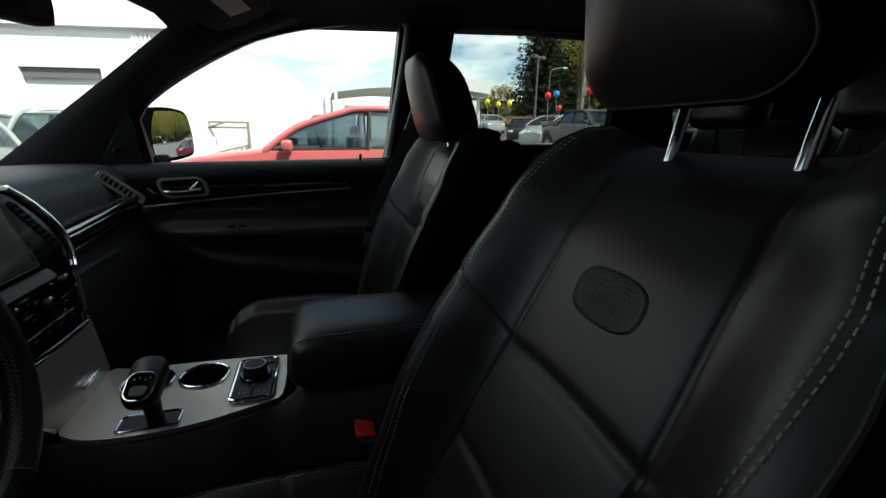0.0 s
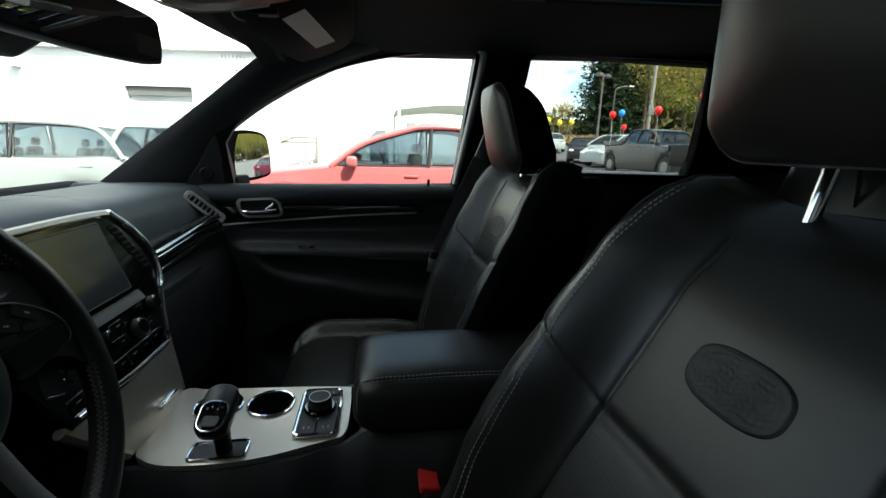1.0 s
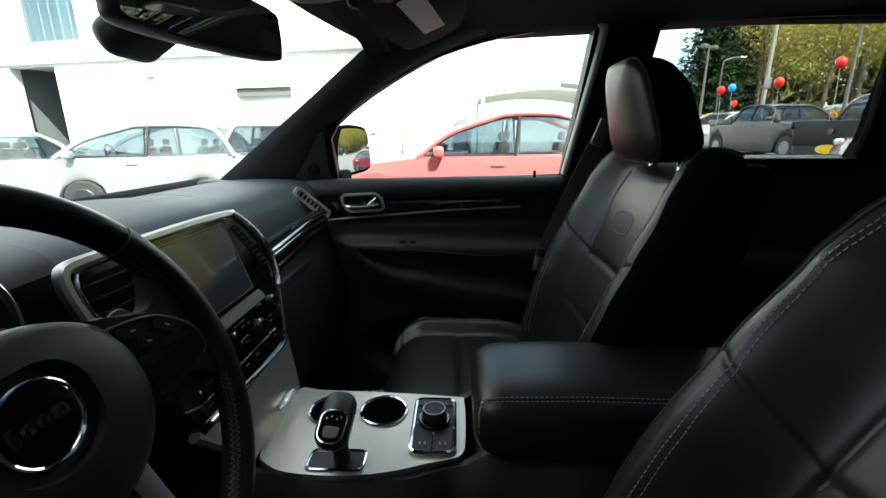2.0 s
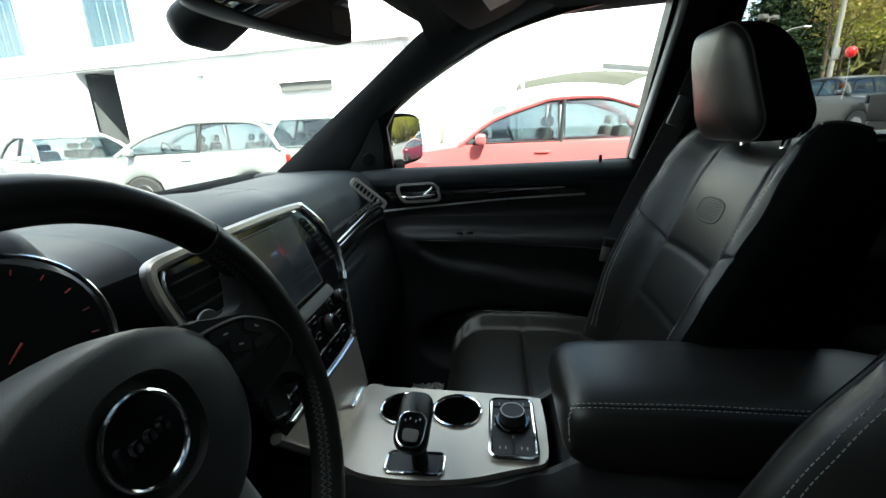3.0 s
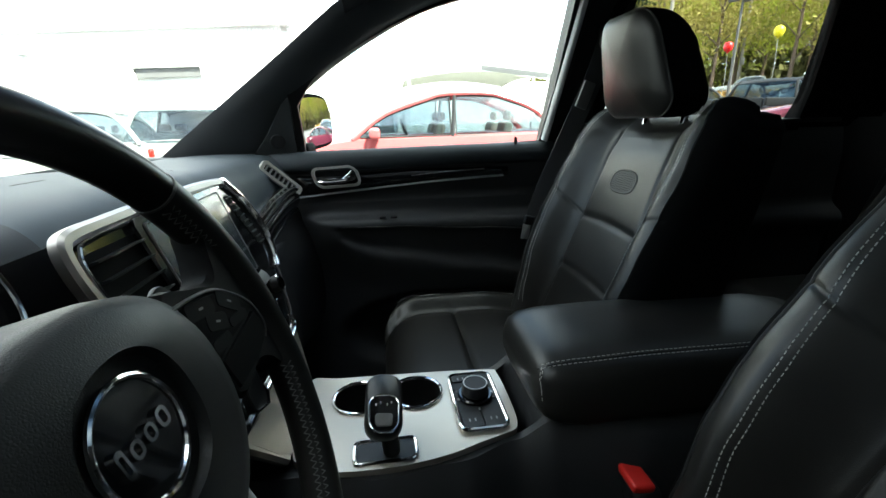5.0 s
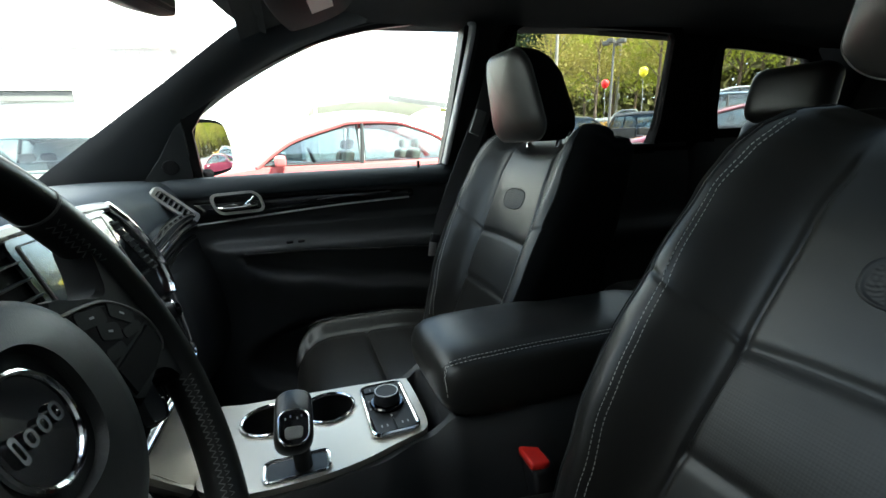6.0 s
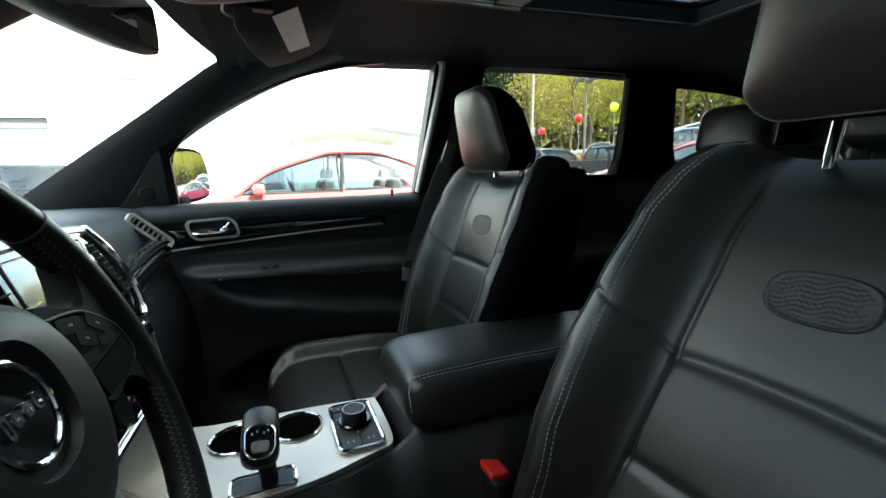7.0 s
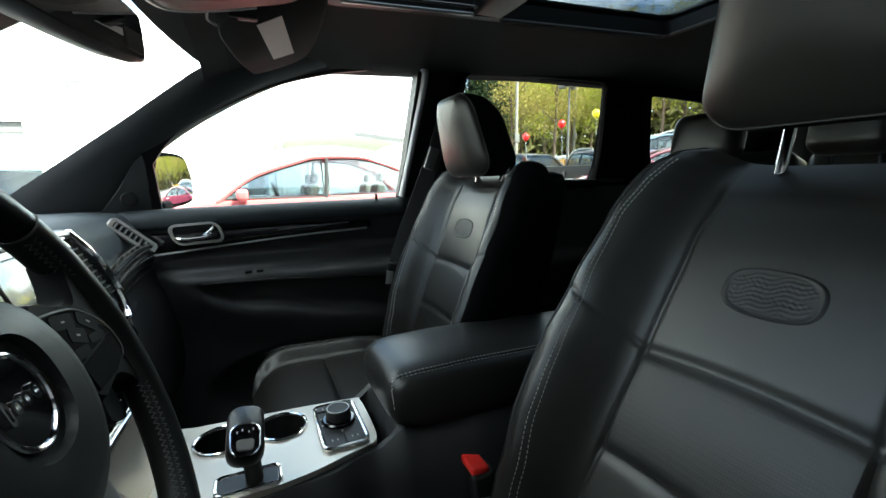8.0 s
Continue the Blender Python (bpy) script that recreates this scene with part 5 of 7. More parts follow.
# cross stitching along the inner side of the grip
for a0, a1 in ((-60, -13), (27, 42), (138, 153), (193, 240)):
    bm = bmesh.new()
    n = max(6, round((a1 - a0) / 1.9))
    for k in range(n):
        a, b = radians(a0 + (a1 - a0) * k / n), radians(a0 + (a1 - a0) * (k + 1) / n)
        for q in (1, -1):
            ra, rb = (RW - 0.0117, RW - 0.0159) if q > 0 else (RW - 0.0159, RW - 0.0117)
            tube(bm, [on_wheel(ra * math.cos(a), ra * math.sin(a), 0.0062 + q * 0.0042), on_wheel(rb * math.cos(b), rb * math.sin(b), 0.0062 - q * 0.0042)], 0.00052, 4)
    part("cross_stitching", bm, M["thread_dim"], wheel, "pale cross stitching")
# hub cover
bm = bmesh.new()
rings = []
for s, w in ((1.02, -0.030), (1.0, -0.004), (0.965, 0.012), (0.88, 0.022), (0.70, 0.027), (0.52, 0.028), (0.50, 0.022), (0.34, 0.0215)):
    ring = []
    for k in range(56):
        a = 2 * math.pi * k / 56
        c, q = math.cos(a), math.sin(a)
        ru = 0.091 * (1 - 0.10 * max(0, -q))
        rv = 0.075
        if s <= 0.52:
            ru = rv = 0.0715
        ring.append(on_wheel(-0.004 + s * ru * math.copysign(abs(c) ** 0.85, c), s * rv * math.copysign(abs(q) ** 0.85, q) + (0.019 if s > 0.52 else 0.032), w - 0.010 * min(1.0, max(0.0, (1.03 - s) / 0.15))))
    rings.append(ring)
loft(bm, rings)
hub = part("hub_cover", bm, M["hubskin"], wheel, "grained black hub cover", angle=50)
bm = bmesh.new()
tube(bm, [on_badge(0.0275 * math.cos(a), 0.0275 * math.sin(a), 0.0235) for a in (2 * math.pi * k / 56 for k in range(56))], 0.0018, 8, closed=True)
part("badge_ring", bm, M["chrome"], hub, "chrome ring")
bm = bmesh.new()
cylinder(bm, on_badge(0, 0, 0.018), on_badge(0, 0, 0.0232), 0.0266, n=40, bevel=0.001)
part("badge", bm, M["gloss"], hub, "dark round badge")
# plain bright shapes in place of the mark
for u0, wd, hh in ((-0.0165, 0.005, 0.014), (-0.0075, 0.0075, 0.0085), (0.0030, 0.0075, 0.0085), (0.0135, 0.0085, 0.010)):
    bm = bmesh.new()
    hoop(bm, [(u0 + u, v) for u, v in rrect(wd, hh, wd * 0.45, 4)], [(u0 + u, v) for u, v in rrect(wd * 0.5, hh * 0.62, wd * 0.2, 4)], lambda u, v, w: on_badge(u, v, 0.0252 + w), 0.0025)
    part("badge_shape", bm, M["chrome"], hub, "plain chrome shape")
# spokes with flush switch panels under a thin metal arch
for s in (1, -1):
    bm = bmesh.new()
    out = [(0.060, 0.070), (0.092, 0.067), (0.116, 0.061), (0.130, 0.064), (0.140, 0.079), (0.150, 0.096), (0.166, 0.066), (0.176, 0.020), (0.178, -0.010), (0.174, -0.034), (0.160, -0.036), (0.146, -0.022), (0.124, -0.013), (0.080, -0.010)]
    plate(bm, [(s * q.x, q.y) for q in smooth_path([(a, b, 0) for a, b in out], 4, closed=True)], lambda u, v, w: on_spoke(u, v, 0.0075 - 0.12 * max(0.0, abs(u) - 0.150) + w), 0.022, 0.004)
    sp = part("spoke", bm, M["spokeskin"], wheel, "black leather spoke flowing into the rim")
    bm = bmesh.new()
    arch = smooth_path([(a, b, 0) for a, b in ((0.066, 0.063), (0.093, 0.060), (0.118, 0.054), (0.142, 0.039), (0.157, 0.023), (0.161, 0.004), (0.152, -0.004))], 5)
    tube(bm, [on_spoke(s * q.x, q.y, 0.0085) for q in arch], [0.0016 - 0.0010 * max(0.0, k / (len(arch) - 1) - 0.6) / 0.4 for k in range(len(arch))], 8, flat=0.7)
    part("pod_bezel", bm, M["steel"], sp, "dull metal bezel")
    # pod near black: the weaker light on it is put into the colour
    bm = bmesh.new()
    out = [(0.070, 0.060), (0.093, 0.0575), (0.117, 0.0515), (0.140, 0.037), (0.153, 0.023), (0.136, 0.021), (0.110, 0.020), (0.080, 0.018)]
    plate(bm, [(s * a, b) for a, b in out], lambda u, v, w: on_spoke(u, v, 0.0088 + w), 0.004, 0.0008)
    pod = part("switch_pod", bm, M["well"], sp, "black switch pod, shade put into its colour")
    bm = bmesh.new()
    out = [(0.082, 0.016), (0.110, 0.0175), (0.136, 0.0185), (0.153, 0.0195), (0.157, 0.004), (0.148, -0.003), (0.126, -0.008), (0.085, -0.006)]
    plate(bm, [(s * a, b) for a, b in out], lambda u, v, w: on_spoke(u, v, 0.0092 + w), 0.004, 0.0012)
    part("lower_cover", bm, M["well"], sp, "plain matt cover under the switches")
    for bu, bv, wd, ht, tw in ((0.091, 0.0515, 0.034, 0.0115, -11), (0.127, 0.0405, 0.031, 0.0125, -36), (0.101, 0.037, 0.026, 0.0125, -22), (0.128, 0.0265, 0.030, 0.0075, -8), (0.094, 0.0245, 0.026, 0.0085, -8)):
        ca, sa = math.cos(radians(tw)), math.sin(radians(tw))
        bm = bmesh.new()
        plate(bm, [(s * (bu + u * ca - v * sa), bv + u * sa + v * ca) for u, v in rrect(wd, ht, 0.003, 3)], lambda u, v, w: on_spoke(u, v, 0.0094 + w), 0.001, 0.0004)
        part("switch", bm, M["spokeskin"], pod)
        if ht > 0.009:
            bm = bmesh.new()
            plate(bm, [(s * (bu + u * ca - v * sa), bv + u * sa + v * ca) for u, v in rrect(0.0055, 0.0016, 0.0006, 2)], lambda u, v, w: on_spoke(u, v, 0.0096 + w), 0.001)
            part("symbol", bm, M["marks_dim"], pod)
    # clip under the spoke
    bm = bmesh.new()
    out = [(0.125, -0.013), (0.144, -0.017), (0.143, -0.036), (0.136, -0.051), (0.114, -0.043)]
    plate(bm, [(s * q.x, q.y) for q in smooth_path([(a, b, 0) for a, b in out], 3, closed=True)], lambda u, v, w: on_wheel(u, v, -0.008 + w), 0.006, 0.001)
    ck = part("rear_switch", bm, M["plastic"], wheel, "black switch behind the spoke")
    bm = bmesh.new()
    tube(bm, [on_wheel(s * a, b, -0.0075) for a, b in ((0.143, -0.038), (0.140, -0.046), (0.134, -0.0505), (0.124, -0.0475), (0.115, -0.044))], 0.0014, 6)
    part("switch_edge", bm, M["chrome"], ck, "chrome edge")
    bm = bmesh.new()
    out = [(0.113, 0.050), (0.117, 0.064), (0.130, 0.068), (0.141, 0.060), (0.147, 0.044), (0.138, 0.030), (0.123, 0.034)]
    plate(bm, [(s * q.x, q.y) for q in smooth_path([(a, b, 0) for a, b in out], 4, closed=True)], lambda u, v, w: on_wheel(u, v, -0.030 + w), 0.003, 0.0008)
    part("shift_paddle", bm, M["steel"], wheel, "satin metal shift paddle")
    # lower metal spokes
    bm = bmesh.new()
    P = smooth_path([on_wheel(s * 0.046, -0.046, -0.006), on_wheel(s * 0.058, -0.110, -0.010), on_wheel(s * 0.070, -0.172, -0.004)], 6)
    tube(bm, P, 0.010, 10, flat=0.45, up=tuple(WN))
    part("lower_spoke", bm, M["satin"], wheel, "satin metal lower spoke")
bm = bmesh.new()
cylinder(bm, on_wheel(0, 0, -0.022), on_wheel(0, 0, -0.20), 0.045, 0.060, 28)
part("column_shroud", bm, M["plastic"], wheel)

# ---------------------------------------------------------------- centre console
con = thing("centre_tunnel", "black centre tunnel with a champagne metal top plate", "centre console", (-0.2, 0.03, 0.45))
PL = 0.880
PLATE = [(-0.512, 0.140), (-0.515, 0.06), (-0.513, -0.022), (-0.495, -0.046), (-0.462, -0.061), (-0.41, -0.066), (-0.36, -0.064), (-0.31, -0.055), (-0.265, -0.040), (-0.232, -0.030), (-0.216, -0.022), (-0.209, 0.0), (-0.207, 0.06), (-0.209, 0.112), (-0.218, 0.122), (-0.30, 0.130), (-0.40, 0.135), (-0.47, 0.138)]
outl = [(p.x, p.y) for p in smooth_path([(a, b, 0) for a, b in PLATE], 4, closed=True)]


def con_sec(x):
    """Half section of the tunnel at x: from the driver's foot up over the top and down again."""
    top = lerp([(-0.60, 0.872), (-0.22, 0.872), (-0.17, 0.900), (-0.12, 0.905), (0.30, 0.90)], x)
    yl = lerp([(-0.60, -0.060), (-0.50, -0.066), (-0.40, -0.084), (-0.30, -0.072), (-0.22, -0.046), (-0.17, -0.050), (-0.05, -0.070), (0.3, -0.08)], x)
    yr = 0.150
    dip = top - lerp([(-0.56, 0.0), (-0.545, 0.085), (-0.200, 0.085), (-0.185, 0.0)], x)
    return [(x, yl - 0.060, 0.45), (x, yl - 0.055, 0.70), (x, yl - 0.028, top - 0.055), (x, yl - 0.003, top - 0.014), (x, yl + 0.010, top), (x, yl + 0.022, top - 0.001), (x, yl + 0.026, dip), (x, 0.03, dip), (x, yr - 0.030, dip), (x, yr - 0.026, top - 0.001), (x, yr - 0.012, top), (x, yr, top - 0.014), (x, yr + 0.004, 0.70), (x, yr + 0.004, 0.45)]


def pierced(bm, outer, holes, at, depth):
    """A slab with holes through it."""
    tops = []
    for loop in (outer, *holes):
        a = [bm.verts.new(at(u, v, 0)) for u, v in loop]
        b = [bm.verts.new(at(u, v, -depth)) for u, v in loop]
        for i in range(len(a)):
            j = (i + 1) % len(a)
            bm.faces.new((a[i], a[j], b[j], b[i]))
        tops += [bm.edges.get((a[i], a[(i + 1) % len(a)])) for i in range(len(a))]
    bmesh.ops.triangle_fill(bm, edges=tops, use_beauty=True)


bm = bmesh.new()
loft(bm, [con_sec(-0.60 + 0.95 * k / 120) for k in range(121)])
part("body", bm, M["softpad"], con, "black grained tunnel body")
bm = bmesh.new()
CUPS = ((-0.432, 0.078), (-0.345, 0.078))
pierced(bm, outl, [[(cx + 0.0375 * math.cos(-2 * math.pi * k / 36), cy_ + 0.0375 * math.sin(-2 * math.pi * k / 36)) for k in range(36)] for cx, cy_ in CUPS], lambda u, v, w: (u, v, PL + w), 0.010)
top_plate = part("top_plate", bm, M["champagne"], con, "champagne satin metal plate")
# front face rising to the stack: storage bin lid with a chrome tab
bm = bmesh.new()
rings = []
for k in range(13):
    t = k / 12
    h = PL - 0.002 + 0.098 * t
    x = -0.515 - 0.006 * t - 0.012 * t * t
    wl, wr = -0.030 - 0.080 * t, 0.142 + 0.010 * t
    rings.append([(x + 0.0, wl, h), (x + 0.006, wl + 0.03, h), (x + 0.008, 0.03, h), (x + 0.006, wr - 0.03, h), (x, wr, h), (x - 0.03, wr, h), (x - 0.03, wl, h)])
loft(bm, rings)
part("bin_lid", bm, M["champagne"], con, "champagne satin bin lid")
bm = bmesh.new()
rbox(bm, (-0.506, 0.066, 0.908), (0.008, 0.056, 0.007), 0.002)
part("bin_tab", bm, M["chrome"], con, "chrome pull tab")
for s, wl0, wl1 in ((-1, -0.032, -0.118), (1, 0.143, 0.156)):
    bm = bmesh.new()
    P = [(-0.520 - 0.02 * t, (wl0 + (wl1 - wl0) * t), PL + 0.10 * t) for t in np.linspace(0, 1, 8)]
    tube(bm, P, 0.008, 8)
    part("side_rail", bm, M["champagne"], con, "champagne satin side rail")

# cup holders: dark wells with chrome rims
for cx, cy_ in CUPS:
    bm = bmesh.new()
    n = 36
    rings = [[(cx + r_ * math.cos(2 * math.pi * k / n), cy_ + r_ * math.sin(2 * math.pi * k / n), z) for k in range(n)] for r_, z in ((0.0373, PL - 0.001), (0.036, PL - 0.07), (0.033, PL - 0.074), (0.001, PL - 0.074))]
    loft(bm, rings, cap=False)
    cup = part("cup_holder", bm, M["cupwell"], con, "dark cup well")
    bm = bmesh.new()
    tube(bm, [(cx + 0.0385 * math.cos(2 * math.pi * k / n), cy_ + 0.0385 * math.sin(2 * math.pi * k / n), PL + 0.002) for k in range(n)], 0.0028, 8, closed=True)
    part("rim", bm, M["chrome"], cup, "chrome rim")

# gear selector
sel = thing("gear_selector", "black leather gear lever with chrome-edged face in a framed slot", "gear lever", (-0.395, -0.038, PL))
bm = bmesh.new()
tube(bm, [(-0.394 + u, -0.038 + v, PL + 0.0016) for u, v in rrect(0.080, 0.039, 0.009)], 0.0024, 8, closed=True)
part("slot_frame", bm, M["chrome"], sel, "chrome slot frame")
bm = bmesh.new()
plate(bm, [(-0.394 + u, -0.038 + v) for u, v in rrect(0.074, 0.033, 0.009)], lambda u, v, w: (u, v, PL + 0.0016 + w), 0.003)
part("slot_gaiter", bm, M["leather"], sel)
bm = bmesh.new()
P = smooth_path([(-0.386, -0.038, PL), (-0.388, -0.037, PL + 0.025), (-0.391, -0.034, PL + 0.045)], 5)
tube(bm, P, [0.014] * 5 + [0.015] * 6, 14, flat=0.8)
part("stem", bm, M["leather"], sel)
HC = Vector((-0.393, -0.030, PL + 0.060))
tilt = Euler((radians(22), radians(6), radians(0))).to_matrix()


def on_knob(u, v, w):
    return HC + tilt @ Vector((u, v, w))


bm = bmesh.new()
rings = []
for w, su, sv in ((-0.026, 0.55, 0.45), (-0.020, 0.80, 0.72), (-0.008, 0.97, 0.95), (0.004, 1.0, 1.0), (0.012, 0.96, 0.97), (0.016, 0.84, 0.88)):
    rings.append([on_knob(u * su, v * sv, w) for u, v in rrect(0.047, 0.084, 0.019, 6)])
loft(bm, rings)
kb = part("knob", bm, M["leather"], sel, "black leather knob", angle=60)
bm = bmesh.new()
loop = [(u * (0.92 + 2.2 * (v + 0.024)), v - 0.018) for u, v in rrect(0.036, 0.048, 0.014, 6)]
plate(bm, loop, lambda u, v, w: on_knob(u, v, 0.0178 + w), 0.006, 0.001)
part("face", bm, M["gloss"], kb, "gloss black face")
bm = bmesh.new()
tube(bm, [on_knob(u, v, 0.0176) for u, v in loop], 0.0012, 8, closed=True)
part("face_rim", bm, M["chrome"], kb, "chrome rim")
bm = bmesh.new()
plate(bm, [(u * (1 + 8 * v), v - 0.027) for u, v in rrect(0.021, 0.017, 0.005, 4)], lambda u, v, w: on_knob(u, v, 0.0195 + w), 0.003, 0.001)
part("release_button", bm, M["steel"], kb, "silver release button")
for k, u in enumerate((-0.010, -0.004, 0.004, 0.009)):
    bm = bmesh.new()
    plate(bm, [(u + a, -0.007 + (0.003 if k % 2 else 0.0) + b) for a, b in rrect(0.0018, 0.0034, 0.0005, 2)], lambda a, b, w: on_knob(a, b, 0.0182 + w), 0.001)
    part("symbol", bm, M["marks_dim"], kb)

# terrain dial panel
dial = thing("terrain_dial", "rotary drive mode dial with four buttons in a chrome frame", "control dial", (-0.258, 0.042, PL))


def on_pl(u, v, w):
    return (-0.258 + u, 0.043 + v, PL + 0.002 + w)


bm = bmesh.new()
tube(bm, [on_pl(u, v, 0.002) for u, v in rrect(0.066, 0.130, 0.012)], 0.0034, 8, closed=True)
part("frame", bm, M["chrome"], dial, "chrome frame")
bm = bmesh.new()
plate(bm, rrect(0.0625, 0.1265, 0.011), lambda u, v, w: on_pl(u, v, 0.002 + w), 0.003)
part("base", bm, M["plastic"], dial)
for u, v, ht in ((-0.0152, 0.053, 0.017), (0.0152, 0.053, 0.017), (-0.0152, -0.046, 0.032), (0.0152, -0.046, 0.032)):
    bm = bmesh.new()
    plate(bm, [(u + a, v + b) for a, b in rrect(0.029, ht, 0.003, 3)], lambda a, b, w: on_pl(a, b, 0.0042 + w), 0.004, 0.001)
    bt = part("button", bm, M["softpad"], dial)
    for k in (-1, 1):
        bm = bmesh.new()
        plate(bm, [(u + 0.004 * k + a, v - 0.002 + b) for a, b in rrect(0.0022, 0.006, 0.0007, 2)], lambda a, b, w: on_pl(a, b, 0.0044 + w), 0.001)
        part("symbol", bm, M["marks_dim"], bt)
for k, (u, v) in enumerate(((-0.026, 0.022), (-0.027, 0.002), (0.026, 0.022), (0.027, 0.002), (0.0, -0.024), (0.001, 0.038))):
    bm = bmesh.new()
    plate(bm, [(u + a, v + b) for a, b in rrect(0.0026, 0.0050, 0.0007, 2)], lambda a, b, w: on_pl(a, b, 0.0028 + w), 0.001)
    part("symbol", bm, M["marks_dim"], dial)
bm = bmesh.new()
cylinder(bm, on_pl(0, 0.008, 0.001), on_pl(0, 0.008, 0.008), 0.0265, n=36, bevel=0.002)
part("collar", bm, M["gloss"], dial)
bm = bmesh.new()
cylinder(bm, on_pl(0, 0.008, 0.008), on_pl(0, 0.008, 0.025), 0.0208, 0.0190, 36, 0.002)
dk = part("knob", bm, M["plastic"], dial, "round black knob")
bm = bmesh.new()
tube(bm, [on_pl(0.0175 * math.cos(a), 0.008 + 0.0175 * math.sin(a), 0.0250) for a in (2 * math.pi * k / 36 for k in range(36))], 0.0009, 6, closed=True)
part("rim", bm, M["satin"], dk, "bright rim")

# armrest lid
arm = thing("armrest", "padded black leather centre armrest with double grey stitching", "armrest", (0.03, 0.03, 0.90))


ARM_S = [(-0.198, 0.70), (-0.195, 0.80), (-0.186, 0.90), (-0.170, 0.965), (-0.14, 1.0), (0.24, 1.0), (0.30, 0.96), (0.315, 0.85)]
ARM_T = [(-0.198, 0.950), (-0.195, 0.966), (-0.186, 0.980), (-0.170, 0.988), (-0.14, 0.992), (-0.05, 0.994), (0.10, 0.992), (0.24, 0.986), (0.30, 0.975), (0.315, 0.955)]
ARM_B = [(-0.198, 0.930), (-0.195, 0.918), (-0.186, 0.908), (-0.170, 0.900), (-0.14, 0.894), (0.24, 0.893), (0.30, 0.90), (0.315, 0.915)]


def arm_pt(x, a, out=0.0):
    yl, yr = -0.074, 0.148
    s, zt, zb = lerp(ARM_S, x), lerp(ARM_T, x), lerp(ARM_B, x)
    c, hw = (yl + yr) / 2, (yr - yl) / 2 * s + out
    zm, hz = (zt + zb) / 2, (zt - zb) / 2 + out
    cc, ss = math.cos(a), math.sin(a)
    y, z = c + hw * math.copysign(abs(cc) ** 0.42, cc), zm + hz * math.copysign(abs(ss) ** 0.5, ss)
    if y < c:
        y += 0.024 * max(0, (z - zb) / (zt - zb))
    return (x, y, z)


bm = bmesh.new()
xs_ = [-0.198, -0.195, -0.190, -0.186, -0.178, -0.170, -0.155, -0.14] + [-0.14 + 0.38 * k / 14 for k in range(1, 15)] + [0.27, 0.30, 0.31, 0.315]
loft(bm, [[arm_pt(x, 2 * math.pi * k / 48) for k in range(48)] for x in xs_])
pad = part("lid", bm, M["leather"], arm, "padded leather lid", angle=80)
for ang in (131, 138):
    bm = bmesh.new()
    pts = [arm_pt(x, radians(ang), 0.0008) for x in np.linspace(0.25, -0.185, 44)]
    pts += [arm_pt(x, radians(ang + 9 * (k + 1)), 0.0008) for k, x in enumerate((-0.188, -0.190, -0.191, -0.191, -0.191))]
    dashes(bm, pts)
    part("stitching", bm, M["thread"], pad, "row of grey stitching")
bm = bmesh.new()
tube(bm, [arm_pt(x, radians(134.5), 0.0) for x in np.linspace(0.26, -0.19, 30)], 0.0014, 6)
part("seam", bm, M["leather_dark"], pad)

# ---------------------------------------------------------------- overhead things
rv = thing("rear_view_mirror", "black rear-view mirror with a sensor housing at the windscreen", "mirror", (-0.52, 0.0, 1.49))
mm = pose(-0.526, 0.010, 1.472, 0, 0, 0) @ pose(0, 0, 0, 0, -3, -17)


def on_rv(u, v, w):
    return mm @ Vector((w, u, v))


bm = bmesh.new()
outl_m = [(p.x, p.y) for p in smooth_path([(-0.125, 0.02, 0), (-0.115, 0.036, 0), (0.0, 0.040, 0), (0.110, 0.032, 0), (0.124, 0.012, 0), (0.122, -0.022, 0), (0.105, -0.034, 0), (0.0, -0.036, 0), (-0.11, -0.030, 0), (-0.124, -0.012, 0)], 5, closed=True)]
rings = [[on_rv(u * k, v * k, w) for u, v in outl_m] for k, w in ((0.96, 0.012), (1.0, 0.008), (1.0, -0.008), (0.86, -0.030), (0.55, -0.042))]
loft(bm, rings)
cs = part("casing", bm, M["plastic"], rv, "black casing", angle=60)
bm = bmesh.new()
plate(bm, [(u * 0.94, v * 0.92) for u, v in outl_m], lambda u, v, w: on_rv(u, v, 0.0135 + w), 0.003)
part("glass", bm, M["mirror"], rv, "mirror glass")
bm = bmesh.new()
plate(bm, [(0.092 + u, -0.012 + v) for u, v in rrect(0.038, 0.026, 0.003, 3)], lambda u, v, w: on_rv(u, v, 0.0150 + w), 0.002)
part("badge", bm, M["steel"], rv)
bm = bmesh.new()
tube(bm, smooth_path([(-0.560, 0.0, 1.480), (-0.590, 0, 1.500), (-0.600, 0, 1.512)], 5), 0.014, 12)
part("stalk", bm, M["plastic"], rv)
bm = bmesh.new()
rbox(bm, (-0.625, 0.042, 1.470), (0.10, 0.085, 0.05), 0.02, 4, pose(0, 0, 0, 0, -32, 0))
part("sensor_housing", bm, M["plastic"], rv, "black sensor housing")


